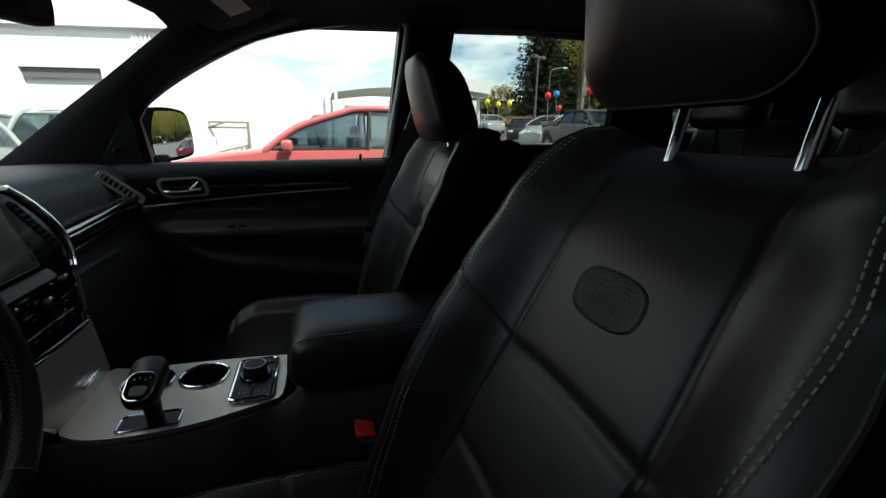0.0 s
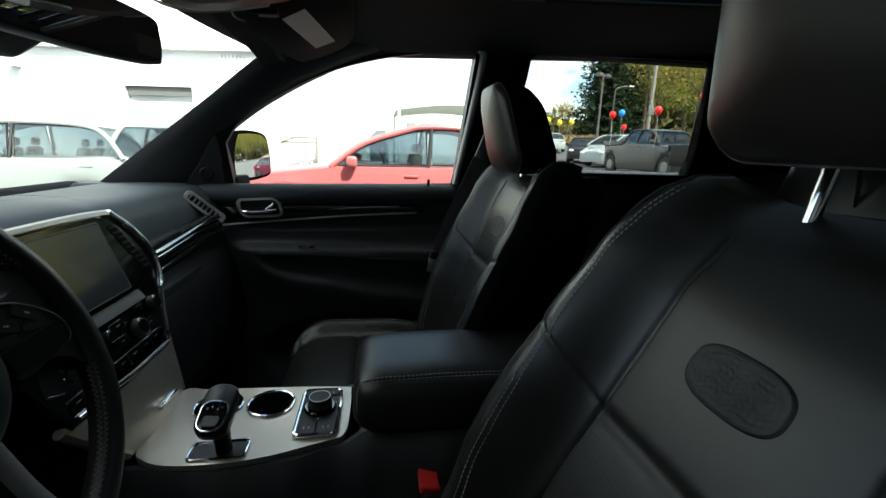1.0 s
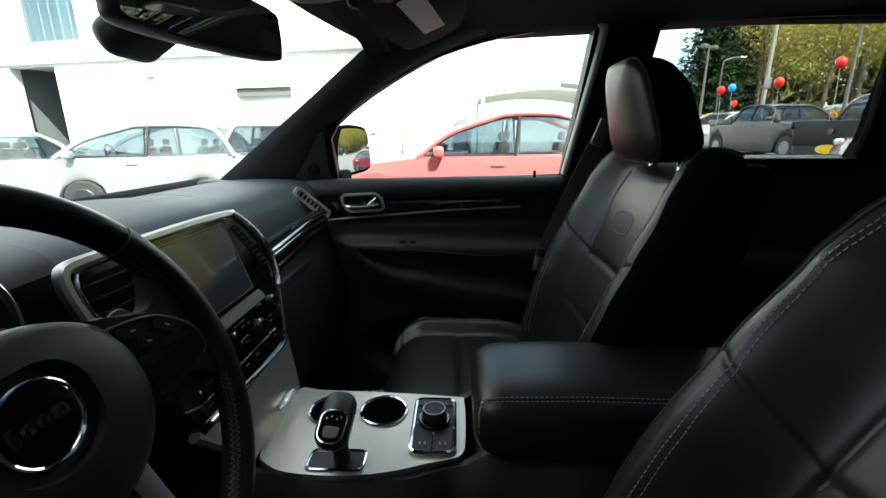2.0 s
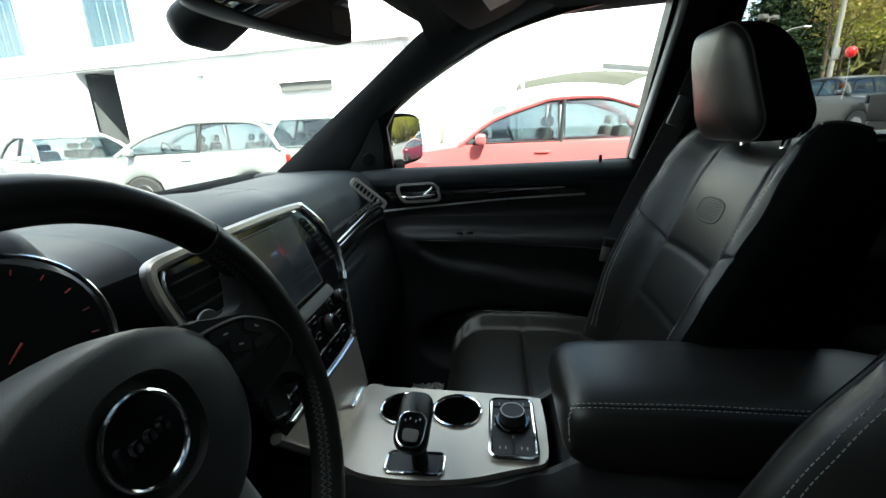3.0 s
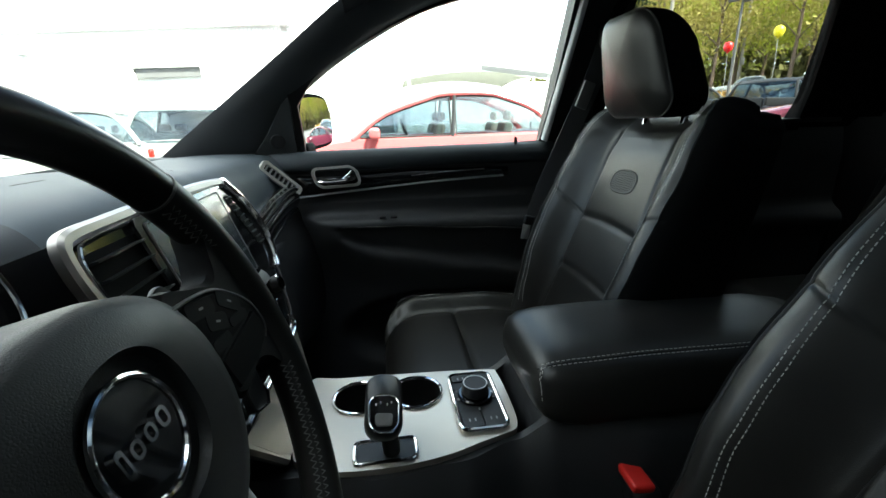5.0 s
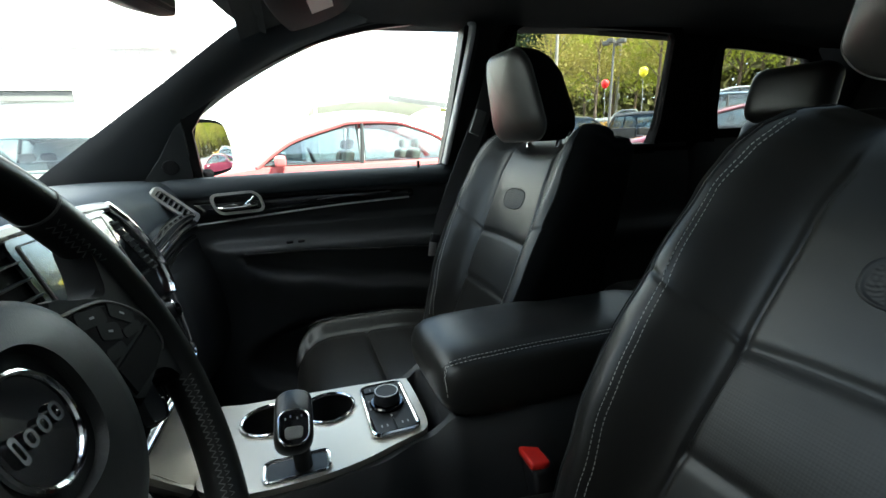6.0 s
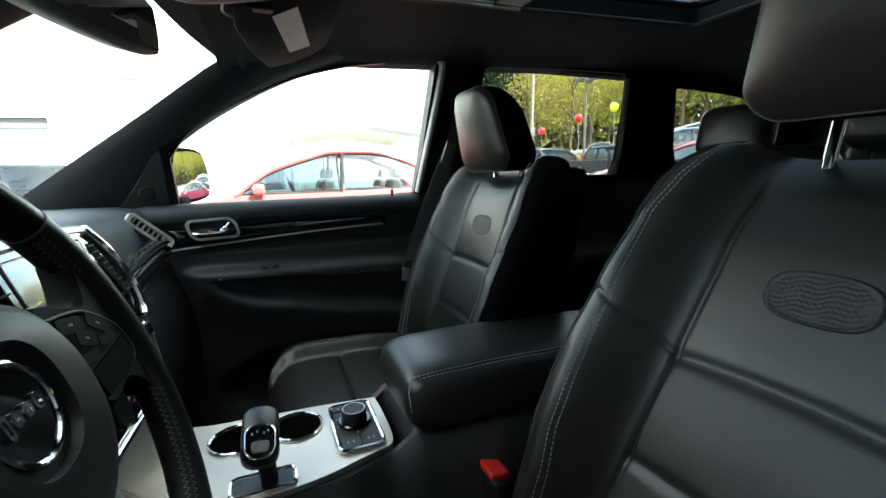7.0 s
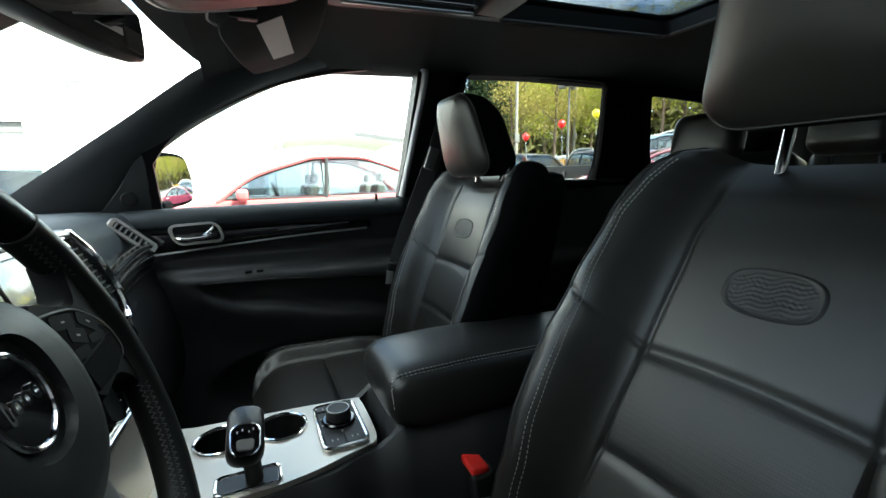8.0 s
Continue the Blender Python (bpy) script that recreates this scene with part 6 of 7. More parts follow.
def sun_visor(side):
    vis = thing("sun_visor", "black fabric sun visor folded up, with a white warning label" if side > 0 else "black sun visor folded up against the lining", "sun visor", (-0.33, side * 0.38, 1.56))
    bm = bmesh.new()
    out = [(p.x, p.y) for p in smooth_path([(-0.385, 0.225, 0), (-0.30, 0.205, 0), (-0.225, 0.215, 0), (-0.203, 0.25, 0), (-0.205, 0.41, 0), (-0.222, 0.475, 0), (-0.265, 0.500, 0), (-0.315, 0.502, 0), (-0.342, 0.48, 0), (-0.378, 0.34, 0)], 5, closed=True)]

    def at(u, v, w):
        return (u, side * v, 1.550 + 0.35 * (u + 0.328) - 0.125 * (v - 0.254) - w)
    plate(bm, out, lambda u, v, w: at(u, v, w), 0.022, 0.005)
    bd = part("panel", bm, M["fabric"], vis, "black fabric panel", angle=60)
    if side > 0:
        bm = bmesh.new()
        lab = [(-0.328, 0.254), (-0.286, 0.240), (-0.250, 0.425), (-0.292, 0.433)]
        plate(bm, lab, lambda u, v, w: at(u, v, 0.0015 + w), 0.001)
        lb = part("label", bm, M["label"], bd, "white warning label with orange head")
    bm = bmesh.new()
    rbox(bm, (-0.350, side * 0.216, 1.548), (0.046, 0.018, 0.008), 0.002)
    cl = part("clip", bm, M["plastic"], vis)
    bm = bmesh.new()
    hoop(bm, [(-0.345 + a, 0.214 + b) for a, b in rrect(0.026, 0.014, 0.003, 3)], [(-0.345 + a, 0.214 + b) for a, b in rrect(0.022, 0.010, 0.002, 3)], lambda a, b, w: (a, side * b, 1.5428 + w), 0.001)
    part("clip_edge", bm, M["steel"], cl)
    bm = bmesh.new()
    tube(bm, smooth_path([(-0.401, side * 0.205, 1.5475), (-0.404, side * 0.236, 1.543), (-0.391, side * 0.251, 1.540)], 5), 0.0020, 8)
    part("clip_hook", bm, M["satin"], cl, "bright hook")
    return vis


sun_visor(1)
sun_visor(-1)
ovh = thing("overhead_console", "overhead console with a glossy sunglasses lid and map lamps", "overhead console", (-0.36, 0.0, 1.58))
bm = bmesh.new()
out = [(p.x, p.y) for p in smooth_path([(-0.478, 0.0, 0), (-0.475, 0.12, 0), (-0.455, 0.180, 0), (-0.41, 0.192, 0), (-0.33, 0.165, 0), (-0.26, 0.12, 0), (-0.25, 0.0, 0), (-0.26, -0.12, 0), (-0.33, -0.165, 0), (-0.41, -0.192, 0), (-0.455, -0.180, 0), (-0.475, -0.12, 0)], 5, closed=True)]
plate(bm, out, lambda u, v, w: (u, v, 1.532 + 0.12 * (u + 0.40) + 0.25 * max(0, abs(v) - 0.10) ** 1.5 - w), 0.06, 0.014)
oc = part("housing", bm, M["lid_brown"], ovh, angle=60)
bm = bmesh.new()
tube(bm, [(u * 0.985 - 0.005, v * 0.985, 1.5335 + 0.12 * (u + 0.40) + 0.25 * max(0, abs(v) - 0.10) ** 1.5) for u, v in out if u < -0.33 and v > 0], 0.0022, 8)
part("rim", bm, M["satin"], oc, "bright metal rim")
bm = bmesh.new()
plate(bm, [(-0.395 + u, v) for u, v in rrect(0.09, 0.24, 0.03)], lambda u, v, w: (u, v, 1.5305 + 0.12 * (u + 0.40) - w), 0.004, 0.001)
part("lid", bm, M["lid_brown"], oc, "dark brown tinted lid")
for s in (1, -1):
    bm = bmesh.new()
    plate(bm, [(-0.30 + u, s * 0.06 + v) for u, v in rrect(0.05, 0.07, 0.015)], lambda u, v, w: (u, v, 1.5305 + 0.12 * (u + 0.40) - w), 0.004, 0.001)
    part("lamp_lens", bm, M["lamp_clear"], oc, "clear map lamp lens")

# tweeter on the pillar foot and the outside mirror
tw = thing("tweeter", "small round black speaker on the pillar foot", "speaker", (-0.62, 0.715, 1.24))
bm = bmesh.new()
cylinder(bm, (-0.648, 0.722, 1.238), (-0.645, 0.713, 1.2365), 0.019, n=28, bevel=0.002)
part("ring", bm, M["plastic"], tw)
bm = bmesh.new()
cylinder(bm, (-0.645, 0.7135, 1.2366), (-0.6447, 0.7122, 1.2364), 0.014, n=28, bevel=0.0005)
part("grille", bm, M["softpad"], tw)
wing = thing("wing_mirror", "black door mirror outside the passenger window, showing trees", "wing mirror", (-0.60, 0.97, 1.20))
bm = bmesh.new()
rot = pose(-0.595, 0.924, 1.284, 0, 0, 0) @ pose(0, 0, 0, 0, -3, -23)
rot_g = pose(-0.595, 0.930, 1.284, 0, 0, 0) @ pose(0, 0, 0, 0, -4.6, -28)
ol = [(p.x, p.y) for p in smooth_path([(-0.105, 0.058, 0), (-0.02, 0.080, 0), (0.07, 0.078, 0), (0.100, 0.05, 0), (0.105, -0.04, 0), (0.075, -0.072, 0), (-0.06, -0.080, 0), (-0.105, -0.05, 0)], 5, closed=True)]
rings = [[rot @ Vector((w, u * k * 1.12, v * k * 1.04)) for u, v in ol] for k, w in ((0.97, 0.012), (1.0, 0.0), (0.98, -0.03), (0.80, -0.075), (0.4, -0.095))]
loft(bm, rings)
part("housing", bm, M["well"], wing, angle=60)
bm = bmesh.new()
loft(bm, [[rot_g @ Vector((0.0225 - ((u * k) ** 2 + (v * k) ** 2) / 2.4, u * k, v * k)) for u, v in ol] for k in (0.02, 0.15, 0.3, 0.45, 0.6, 0.75, 0.88)])
part("glass", bm, M["mirror"], wing, "slightly domed mirror glass", angle=60)
bm = bmesh.new()
rbox(bm, (-0.605, 0.825, 1.205), (0.06, 0.14, 0.04), 0.012)
part("arm", bm, M["well"], wing)
# thing on the passenger floor: a clear bag edge by the seat foot
bag = thing("plastic_sleeve", "crumpled clear plastic sleeve on the passenger floor", "plastic sleeve", (-0.51, 0.70, 0.45))
bm = bmesh.new()
rnd = random.Random(9)
grid(bm, lambda u, v: (-0.555 + 0.105 * u, 0.640 + 0.070 * v, 0.495 + 0.016 * rnd.random()), 12, 12)
part("sheet", bm, M["sleeve"], bag)


# ---------------------------------------------------------------- outside: ground and buildings
def ground_z(x, y):
    """Level by the vehicle, rising gently towards the trees behind it."""
    d = max(0.0, 0.62 * x + 0.78 * y - 6.0) * (1.0 if x > 0 else max(0.0, 1 + x / 6))
    z = min(4.6, 0.038 * min(d, 25.0) + 0.09 * max(0.0, d - 25.0))
    if x > 5.3:
        z += min(2.0, 0.105 * (x - 5.3)) * min(1.0, max(0.0, (0.97 - y / x) / 0.12))
    return z


bm = bmesh.new()
gx = [-400, -150, -60, -30, -20, -14, -10, -6, -3, 0, 2, 4, 6, 8, 10, 13, 16, 20, 25, 30, 36, 45, 60, 90, 150, 400]
gv = [[bm.verts.new((x, y, ground_z(x, y))) for y in gx] for x in gx]
for i in range(len(gx) - 1):
    for j in range(len(gx) - 1):
        bm.faces.new((gv[i][j], gv[i + 1][j], gv[i + 1][j + 1], gv[i][j + 1]))
structure("ground", bm, M["asphalt"], "grey asphalt of the car lot", "ground")
for k in range(5):
    bm = bmesh.new()
    x0 = -8 + k * 2.7
    rbox(bm, (x0, 3.35 + 0.0, 0.004), (0.10, 4.6, 0.008), 0)
    structure("road_marking", bm, M["line"], "worn white parking line on the asphalt", "road marking", smooth=False)

# long white workshop building across the lot
BA = pose(-10.0, 10.35, 0, 0, 0, -11.0)


def on_b(u, v, z):
    return BA @ Vector((u, v, z))


def bbox(bm, u0, u1, v0, v1, z0, z1, r=0.0):
    pts = [on_b(u, v, z) for z in (z0, z1) for u, v in ((u0, v0), (u1, v0), (u1, v1), (u0, v1))]
    vs = [bm.verts.new(p) for p in pts]
    for f in ((0, 1, 2, 3), (4, 5, 6, 7), (0, 1, 5, 4), (1, 2, 6, 5), (2, 3, 7, 6), (3, 0, 4, 7)):
        bm.faces.new([vs[k] for k in f])


hall = thing("workshop_building", "long white stucco workshop with an open bay door and upper windows", "building", tuple(on_b(0, 5, 0)))
bm = bmesh.new()
for seg in ((-9.0, -1.52, 0, 3.05), (0.02, 4.90, 0, 3.05), (6.30, 8.0, 0, 3.05), (4.90, 6.30, 2.37, 3.05), (-1.52, 0.02, 3.0, 3.05)):
    bbox(bm, seg[0], seg[1], 0, 0.25, seg[2], seg[3])
part("lower_wall", bm, M["facade"], hall, "white stucco wall", smooth=False)
bm = bmesh.new()
bbox(bm, -9.0, 8.15, -0.12, 0.30, 3.05, 3.22)
part("ledge", bm, M["facade"], hall, "projecting white ledge", smooth=False)
bm = bmesh.new()
for seg in ((-9.0, -5.0, 3.22, 7.0), (-3.3, -0.8, 3.22, 7.0), (0.82, 3.2, 3.22, 7.0), (-5.0, -3.3, 3.22, 3.58), (-0.8, 0.82, 3.22, 3.56), (-5.0, -3.3, 5.2, 7.0), (-0.8, 0.82, 5.2, 7.0)):
    bbox(bm, seg[0], seg[1], 0.05, 0.30, seg[2], seg[3])
part("upper_wall", bm, M["facade"], hall, "white upper wall", smooth=False)
bm = bmesh.new()
bbox(bm, 3.2, 8.0, 3.0, 3.3, 3.22, 5.2)
bbox(bm, 3.0, 3.2, 0.3, 9.0, 3.22, 7.0)
bbox(bm, -9.0, 8.0, 8.8, 9.1, 0, 3.2)
bbox(bm, 7.75, 8.0, 0.25, 8.8, 0, 3.05)
part("rear_wall", bm, M["facade"], hall, smooth=False)
bm = bmesh.new()
bbox(bm, -9.0, 8.0, 0.3, 9.0, 3.05, 3.2)
part("roof", bm, M["facade_trim"], hall, smooth=False)
for u0, u1 in ((-5.0, -3.3), (-0.8, 0.82)):
    n = 11
    bm = bmesh.new()
    bbox(bm, u0, u1, 0.10, 0.13, 3.5, 5.2)
    w_ = part("window", bm, M["winglass"], hall, "upper window with vertical blinds", smooth=False)
    for k in range(n):
        bm = bmesh.new()
        a = u0 + (u1 - u0) * k / n
        bbox(bm, a + 0.005, a + (u1 - u0) / n - 0.012, 0.16 + 0.01 * (k % 2), 0.17 + 0.01 * (k % 2), 3.5, 5.2)
        part("blind", bm, M["blind"], w_, smooth=False)
for u0, u1 in ((-1.52, 0.02),):
    bm = bmesh.new()
    bbox(bm, u0 - 0.1, u1 + 0.1, 3.2, 3.3, 0, 3.05)
    bbox(bm, u0 - 0.12, u0 - 0.1, 0.25, 3.2, 0, 3.05)
    bbox(bm, u1 + 0.1, u1 + 0.12, 0.25, 3.2, 0, 3.05)
    bay = part("bay", bm, M["dark_in"], hall, "dark open bay", smooth=False)
    for fr in ((u0, u0 + 0.06), (u1 - 0.06, u1)):
        bm = bmesh.new()
        bbox(bm, fr[0], fr[1], -0.02, 0.20, 0, 3.0)
        part("jamb", bm, M["facade_trim"], bay, smooth=False)
# roller door set back in the wall, bulkhead lamp
bm = bmesh.new()
bbox(bm, 4.86, 6.34, 0.145, 0.20, 0.0, 2.40)
rd_ = part("roller_door", bm, M["facade_trim"], hall, "pale grey roller door set back in the wall", smooth=False)
# box added for the shadow at the door head, its shade put into the grey
bm = bmesh.new()
bbox(bm, 4.92, 6.28, 0.06, 0.130, 2.19, 2.366)
part("door_head_shade", bm, M["shade_sign_grey"], rd_, "grey box standing in for the shadow at the roller door head", smooth=False)
for k in range(9):
    bm = bmesh.new()
    bbox(bm, 4.90, 6.30, 0.135, 0.145, 0.005 + 0.262 * k, 0.262 + 0.262 * k)
    part("door_slat", bm, M["facade_trim"], rd_, smooth=False)
bm = bmesh.new()
bbox(bm, 2.62, 2.84, -0.16, 0.0, 2.66, 2.74)
part("wall_lamp", bm, M["facade_trim"], hall, "pale wall-mounted lamp", smooth=False)
for k in range(14):
    bm = bmesh.new()
    a = 6.93 + 0.075 * k
    bbox(bm, a, a + 0.04, -0.03, -0.001, 2.72, 2.99)
    part("fascia_rib", bm, M["facade"], hall, smooth=False)

# open canopy shelter with a grey low building behind it
can = thing("canopy_shelter", "pale fabric canopy on thin steel posts beyond the red car", "canopy", (4.0, 15.5, 0))
bm = bmesh.new()
grid(bm, lambda u, v: (0.55 + 4.2 * u, 14.0 + 4.0 * v, 2.52 + 0.22 * math.sin(math.pi * u) + 0.10 * math.sin(math.pi * v)), 16, 8)
geom = bmesh.ops.solidify(bm, geom=bm.faces[:], thickness=0.04)
part("roof", bm, M["canvas_olive"], can, "pale canvas roof")
for x in (0.60, 4.70):
    for y in (14.05, 17.95):
        bm = bmesh.new()
        cylinder(bm, (x, y, 0), (x, y, 2.55), 0.05, n=12)
        part("post", bm, M["facade_trim"], can)
low = thing("low_building", "pale low building with a row of dark square windows", "building", (4, 24, 0))
bm = bmesh.new()
rbox(bm, (4.6, 26, 1.55), (8.2, 6.0, 3.1), 0.05)
part("wall", bm, M["facade_trim"], low)
for k in range(6):
    bm = bmesh.new()
    rbox(bm, (1.7 + 0.78 * k, 22.98, 2.50), (0.52, 0.06, 0.30), 0.02)
    part("window", bm, M["dull_glass"], low, "grey square window")
# high white canopy far across the lot
far_can = thing("forecourt_canopy", "high white forecourt canopy far across the lot", "canopy", (10.4, 34.5, 0))
bm = bmesh.new()
loft(bm, [[(x, y, z), (x, y, z + 0.88), (x + 0.9, y + 4.0, z + 0.88), (x + 0.9, y + 4.0, z)] for x, y, z in ((7.6, 34.5, 5.25), (10.5, 33.5, 4.78), (13.4, 32.5, 4.32))])
part("fascia", bm, M["facade"], far_can, "white fascia", smooth=False)
for x, y in ((9.5, 35.6), (13.0, 34.2)):
    bm = bmesh.new()
    cylinder(bm, (x, y, ground_z(x, y)), (x, y, 4.6), 0.16, n=12)
    part("post", bm, M["facade_trim"], far_can)
# weathered gate frame beside the end of the workshop
gate = thing("yard_gate", "weathered grey yard gate with a sloping brace beside the workshop", "gate", (-1.85, 9.0, 0))
for x in (-2.32, -1.40):
    bm = bmesh.new()
    rbox(bm, (x, 9.0, 0.74), (0.05, 0.05, 1.48), 0.008)
    part("post", bm, M["pole"], gate)
for z_ in (1.46, 1.36):
    bm = bmesh.new()
    rbox(bm, (-1.86, 9.0, z_), (0.92, 0.04, 0.035), 0.006)
    part("rail", bm, M["pole"], gate)
for a, b in (((-2.30, 0.80), (-1.42, 1.02)), ((-2.30, 1.30), (-1.80, 1.46))):
    bm = bmesh.new()
    tube(bm, [(a[0], 8.97, a[1]), (b[0], 8.97, b[1])], 0.018, 6)
    part("brace", bm, M["pole"], gate)
for k in range(9):
    bm = bmesh.new()
    rbox(bm, (-2.26 + 0.10 * k, 9.03, 0.62), (0.075, 0.02, 1.10), 0.004)
    part("slat", bm, M["facade_trim"], gate)
# unseen wall added on the driver side: keeps sun and sky off the vehicle
bm = bmesh.new()
rbox(bm, (4.0, -2.5, 3.25), (34.0, 0.3, 6.5), 0.05)
structure("wall_shading", bm, M["plain_wall"], "unseen plain dark grey wall added to shade the driver side", "wall")


# ---------------------------------------------------------------- vehicles
def vehicle(name, label, paint, at, yaw, L=4.2, W=1.72, belt=0.93, hood=0.86, roof=1.48, nose=0.72, cowl=-0.95, a_top=-0.25, b=0.32, c_top=1.25, tail=1.75, deck=None, wheel_r=0.31, rear=1.95, seats="seat_grey", front=-2.05, pickup=False, bed=0.0):
    """x forward is negative. cowl, a_top, b, c_top, tail: where pillars meet belt and roof."""
    car = thing(name, label, "car" if not pickup else "pickup truck", at, group="parked vehicles")
    loc = Matrix.Translation(at) @ pose(0, 0, 0, 0, 0, yaw)
    hw = W / 2

    def put(x, y, z):
        return loc @ Vector((x, y, z))
    deck = deck if deck is not None else belt
    top = [(front, 0.52), (front + 0.05, nose - 0.06), (front + 0.22, nose), (front + 0.6, nose + 0.55 * (hood - nose)), (cowl, hood + 0.04), (cowl + 0.06, belt), (tail, belt + 0.03), (tail + 0.04, deck), (rear - 0.06, deck - 0.02), (rear, deck - 0.18), (rear + 0.02, 0.50)]
    rings = []
    n = 46
    for k in range(n + 1):
        x = front + (rear + 0.02 - front) * k / n
        for (xa, za), (xb, zb) in zip(top, top[1:]):
            if x <= xb + 1e-6:
                z1 = za + (zb - za) * (x - xa) / max(1e-6, xb - xa)
                break
        e = min(1.0, (x - front) / 0.45, (rear + 0.02 - x) / 0.35)
        w = hw * (0.80 + 0.20 * math.sin(min(1, max(0, e)) * math.pi / 2))
        zb_ = 0.22
        for wx in (front + 0.80, rear - 0.72):
            if abs(x - wx) < wheel_r + 0.06:
                zb_ = max(zb_, math.sqrt(max(0.0, (wheel_r + 0.06) ** 2 - (x - wx) ** 2)) + wheel_r - 0.05)
        z1 = max(z1, zb_ + 0.06)
        zs = [zb_, zb_ + 0.05, (zb_ + z1) * 0.52, z1 - 0.14 if z1 - 0.14 > zb_ + 0.06 else zb_ + 0.055, z1 - 0.03 if z1 - 0.03 > zb_ + 0.06 else zb_ + 0.058, z1]
        ws = [0.93, 0.97, 1.0, 0.985, 0.955, 0.90]
        half = [(w * a, z) for a, z in zip(ws, zs)]
        rings.append([put(x, y, z) for y, z in half] + [put(x, 0, z1 + 0.015)] + [put(x, -y, z) for y, z in reversed(half)])
    bm = bmesh.new()
    loft(bm, rings)
    body = part("body", bm, M[paint], car, angle=35)
    # arched roofline: one line from the foot of the windscreen over the roof to the tail
    wr, wb = hw * 0.74, hw * 0.93
    rh = roof - belt
    rail = [(q.x, q.z) for q in smooth_path([(cowl - 0.05, 0, belt - 0.02), (cowl + 0.42 * (a_top - cowl), 0, belt + 0.47 * rh), (a_top + 0.06, 0, roof - 0.115), ((a_top + b) / 2 + 0.1, 0, roof - 0.062), ((b + c_top) / 2 + 0.05, 0, roof - 0.055), (c_top - 0.04, 0, roof - 0.11), (c_top + 0.55 * (tail - c_top), 0, belt + 0.52 * rh), (tail + 0.04, 0, belt - 0.01)], 7)]

    def rail_z(x):
        for (xa, za), (xb, zb) in zip(rail, rail[1:]):
            if xa <= x <= xb:
                return za + (zb - za) * (x - xa) / max(1e-6, xb - xa)
        return belt

    def side_y(z, inset=0.0):
        k = min(1.0, max(0.0, (z - belt) / (rh - 0.06)))
        return wb + (wr - wb) * k - inset
    bm = bmesh.new()
    m = 14
    rr = []
    for k in range(m + 1):
        x = a_top + (c_top - a_top) * k / m
        z = rail_z(x)
        e = side_y(z)
        rr.append([put(x, y * e, z + dz) for y, dz in ((-1, 0.0), (-0.9, 0.028), (-0.5, 0.045), (0, 0.052), (0.5, 0.045), (0.9, 0.028), (1, 0.0), (0.9, -0.01), (0, 0.02), (-0.9, -0.01))])
    loft(bm, rr)
    part("roof", bm, M[paint], car, angle=40)
    zr0, zr1 = rail_z(a_top), rail_z(c_top)
    for s in (1, -1):
        bm = bmesh.new()
        tube(bm, [put(x, s * side_y(z), z) for x, z in rail], 0.038, 8)
        part("roof_rail", bm, M[paint], car)
        bm = bmesh.new()
        tube(bm, [put(b, s * wb, belt - 0.02), put(b + 0.05, s * side_y(rail_z(b + 0.05)), rail_z(b + 0.05))], 0.024, 8)
        part("door_post", bm, M["plastic"], car)
        # side glass under the arch
        for xa, xb in ((cowl + 0.04, b - 0.02), (b + 0.05, tail - 0.02)):
            ups = [(x, z - 0.03) for x, z in rail if xa + 0.02 < x < xb and z - 0.03 > belt + 0.02]
            if len(ups) < 2:
                continue
            poly = [(xa, belt), (xb, belt)] + ([(xb, rail_z(xb) - 0.03)] if rail_z(xb) - 0.03 > belt + 0.05 else []) + ups[::-1] + ([(xa, rail_z(xa) - 0.03)] if rail_z(xa) - 0.03 > belt + 0.05 else [])
            bm = bmesh.new()
            bm.faces.new([bm.verts.new(put(x, s * side_y(z, 0.012), z)) for x, z in poly])
            bmesh.ops.solidify(bm, geom=bm.faces[:], thickness=0.004)
            sw_ = part("side_window", bm, M["carglass"], car, smooth=False)
            bm = bmesh.new()
            tube(bm, [put(x, s * side_y(z, 0.006), z) for x, z in poly], 0.015, 6, closed=True)
            part("seal", bm, M["plastic"], sw_)
        bm = bmesh.new()
        rbox(bm, (0, 0, 0), (0.13, 0.19, 0.13), 0.04, 3, None)
        bmesh.ops.transform(bm, matrix=loc @ Matrix.Translation((cowl + 0.22, s * (hw + 0.06), belt + 0.05)), verts=bm.verts[:])
        part("wing_mirror", bm, M[paint], car)
        for hx in (b - 0.22, tail - 0.45):
            bm = bmesh.new()
            rbox(bm, (0, 0, 0), (0.18, 0.03, 0.03), 0.01, 2)
            bmesh.ops.transform(bm, matrix=loc @ Matrix.Translation((hx, s * (hw * 0.995), belt - 0.12)), verts=bm.verts[:])
            part("door_handle", bm, M[paint], car)
        for wx in (front + 0.80, rear - 0.72):
            bm = bmesh.new()
            cylinder(bm, put(wx, s * (hw - 0.20), wheel_r), put(wx, s * (hw - 0.01), wheel_r), wheel_r, n=28, bevel=0.03)
            wh = part("wheel", bm, M["rubber"], car)
            bm = bmesh.new()
            cylinder(bm, put(wx, s * (hw - 0.05), wheel_r), put(wx, s * (hw - 0.002), wheel_r), wheel_r * 0.58, n=20, bevel=0.02)
            part("rim", bm, M["rim"], wh)
        bm = bmesh.new()
        rbox(bm, (0, 0, 0), (0.08, 0.13, 0.24), 0.03, 3)
        bmesh.ops.transform(bm, matrix=loc @ Matrix.Translation((rear - 0.03, s * hw * 0.82, deck - 0.20)), verts=bm.verts[:])
        part("tail_lamp", bm, M["lamp_red"], car, "red tail lamp")
        bm = bmesh.new()
        rbox(bm, (0, 0, 0), (0.30, 0.28, 0.13), 0.05, 3)
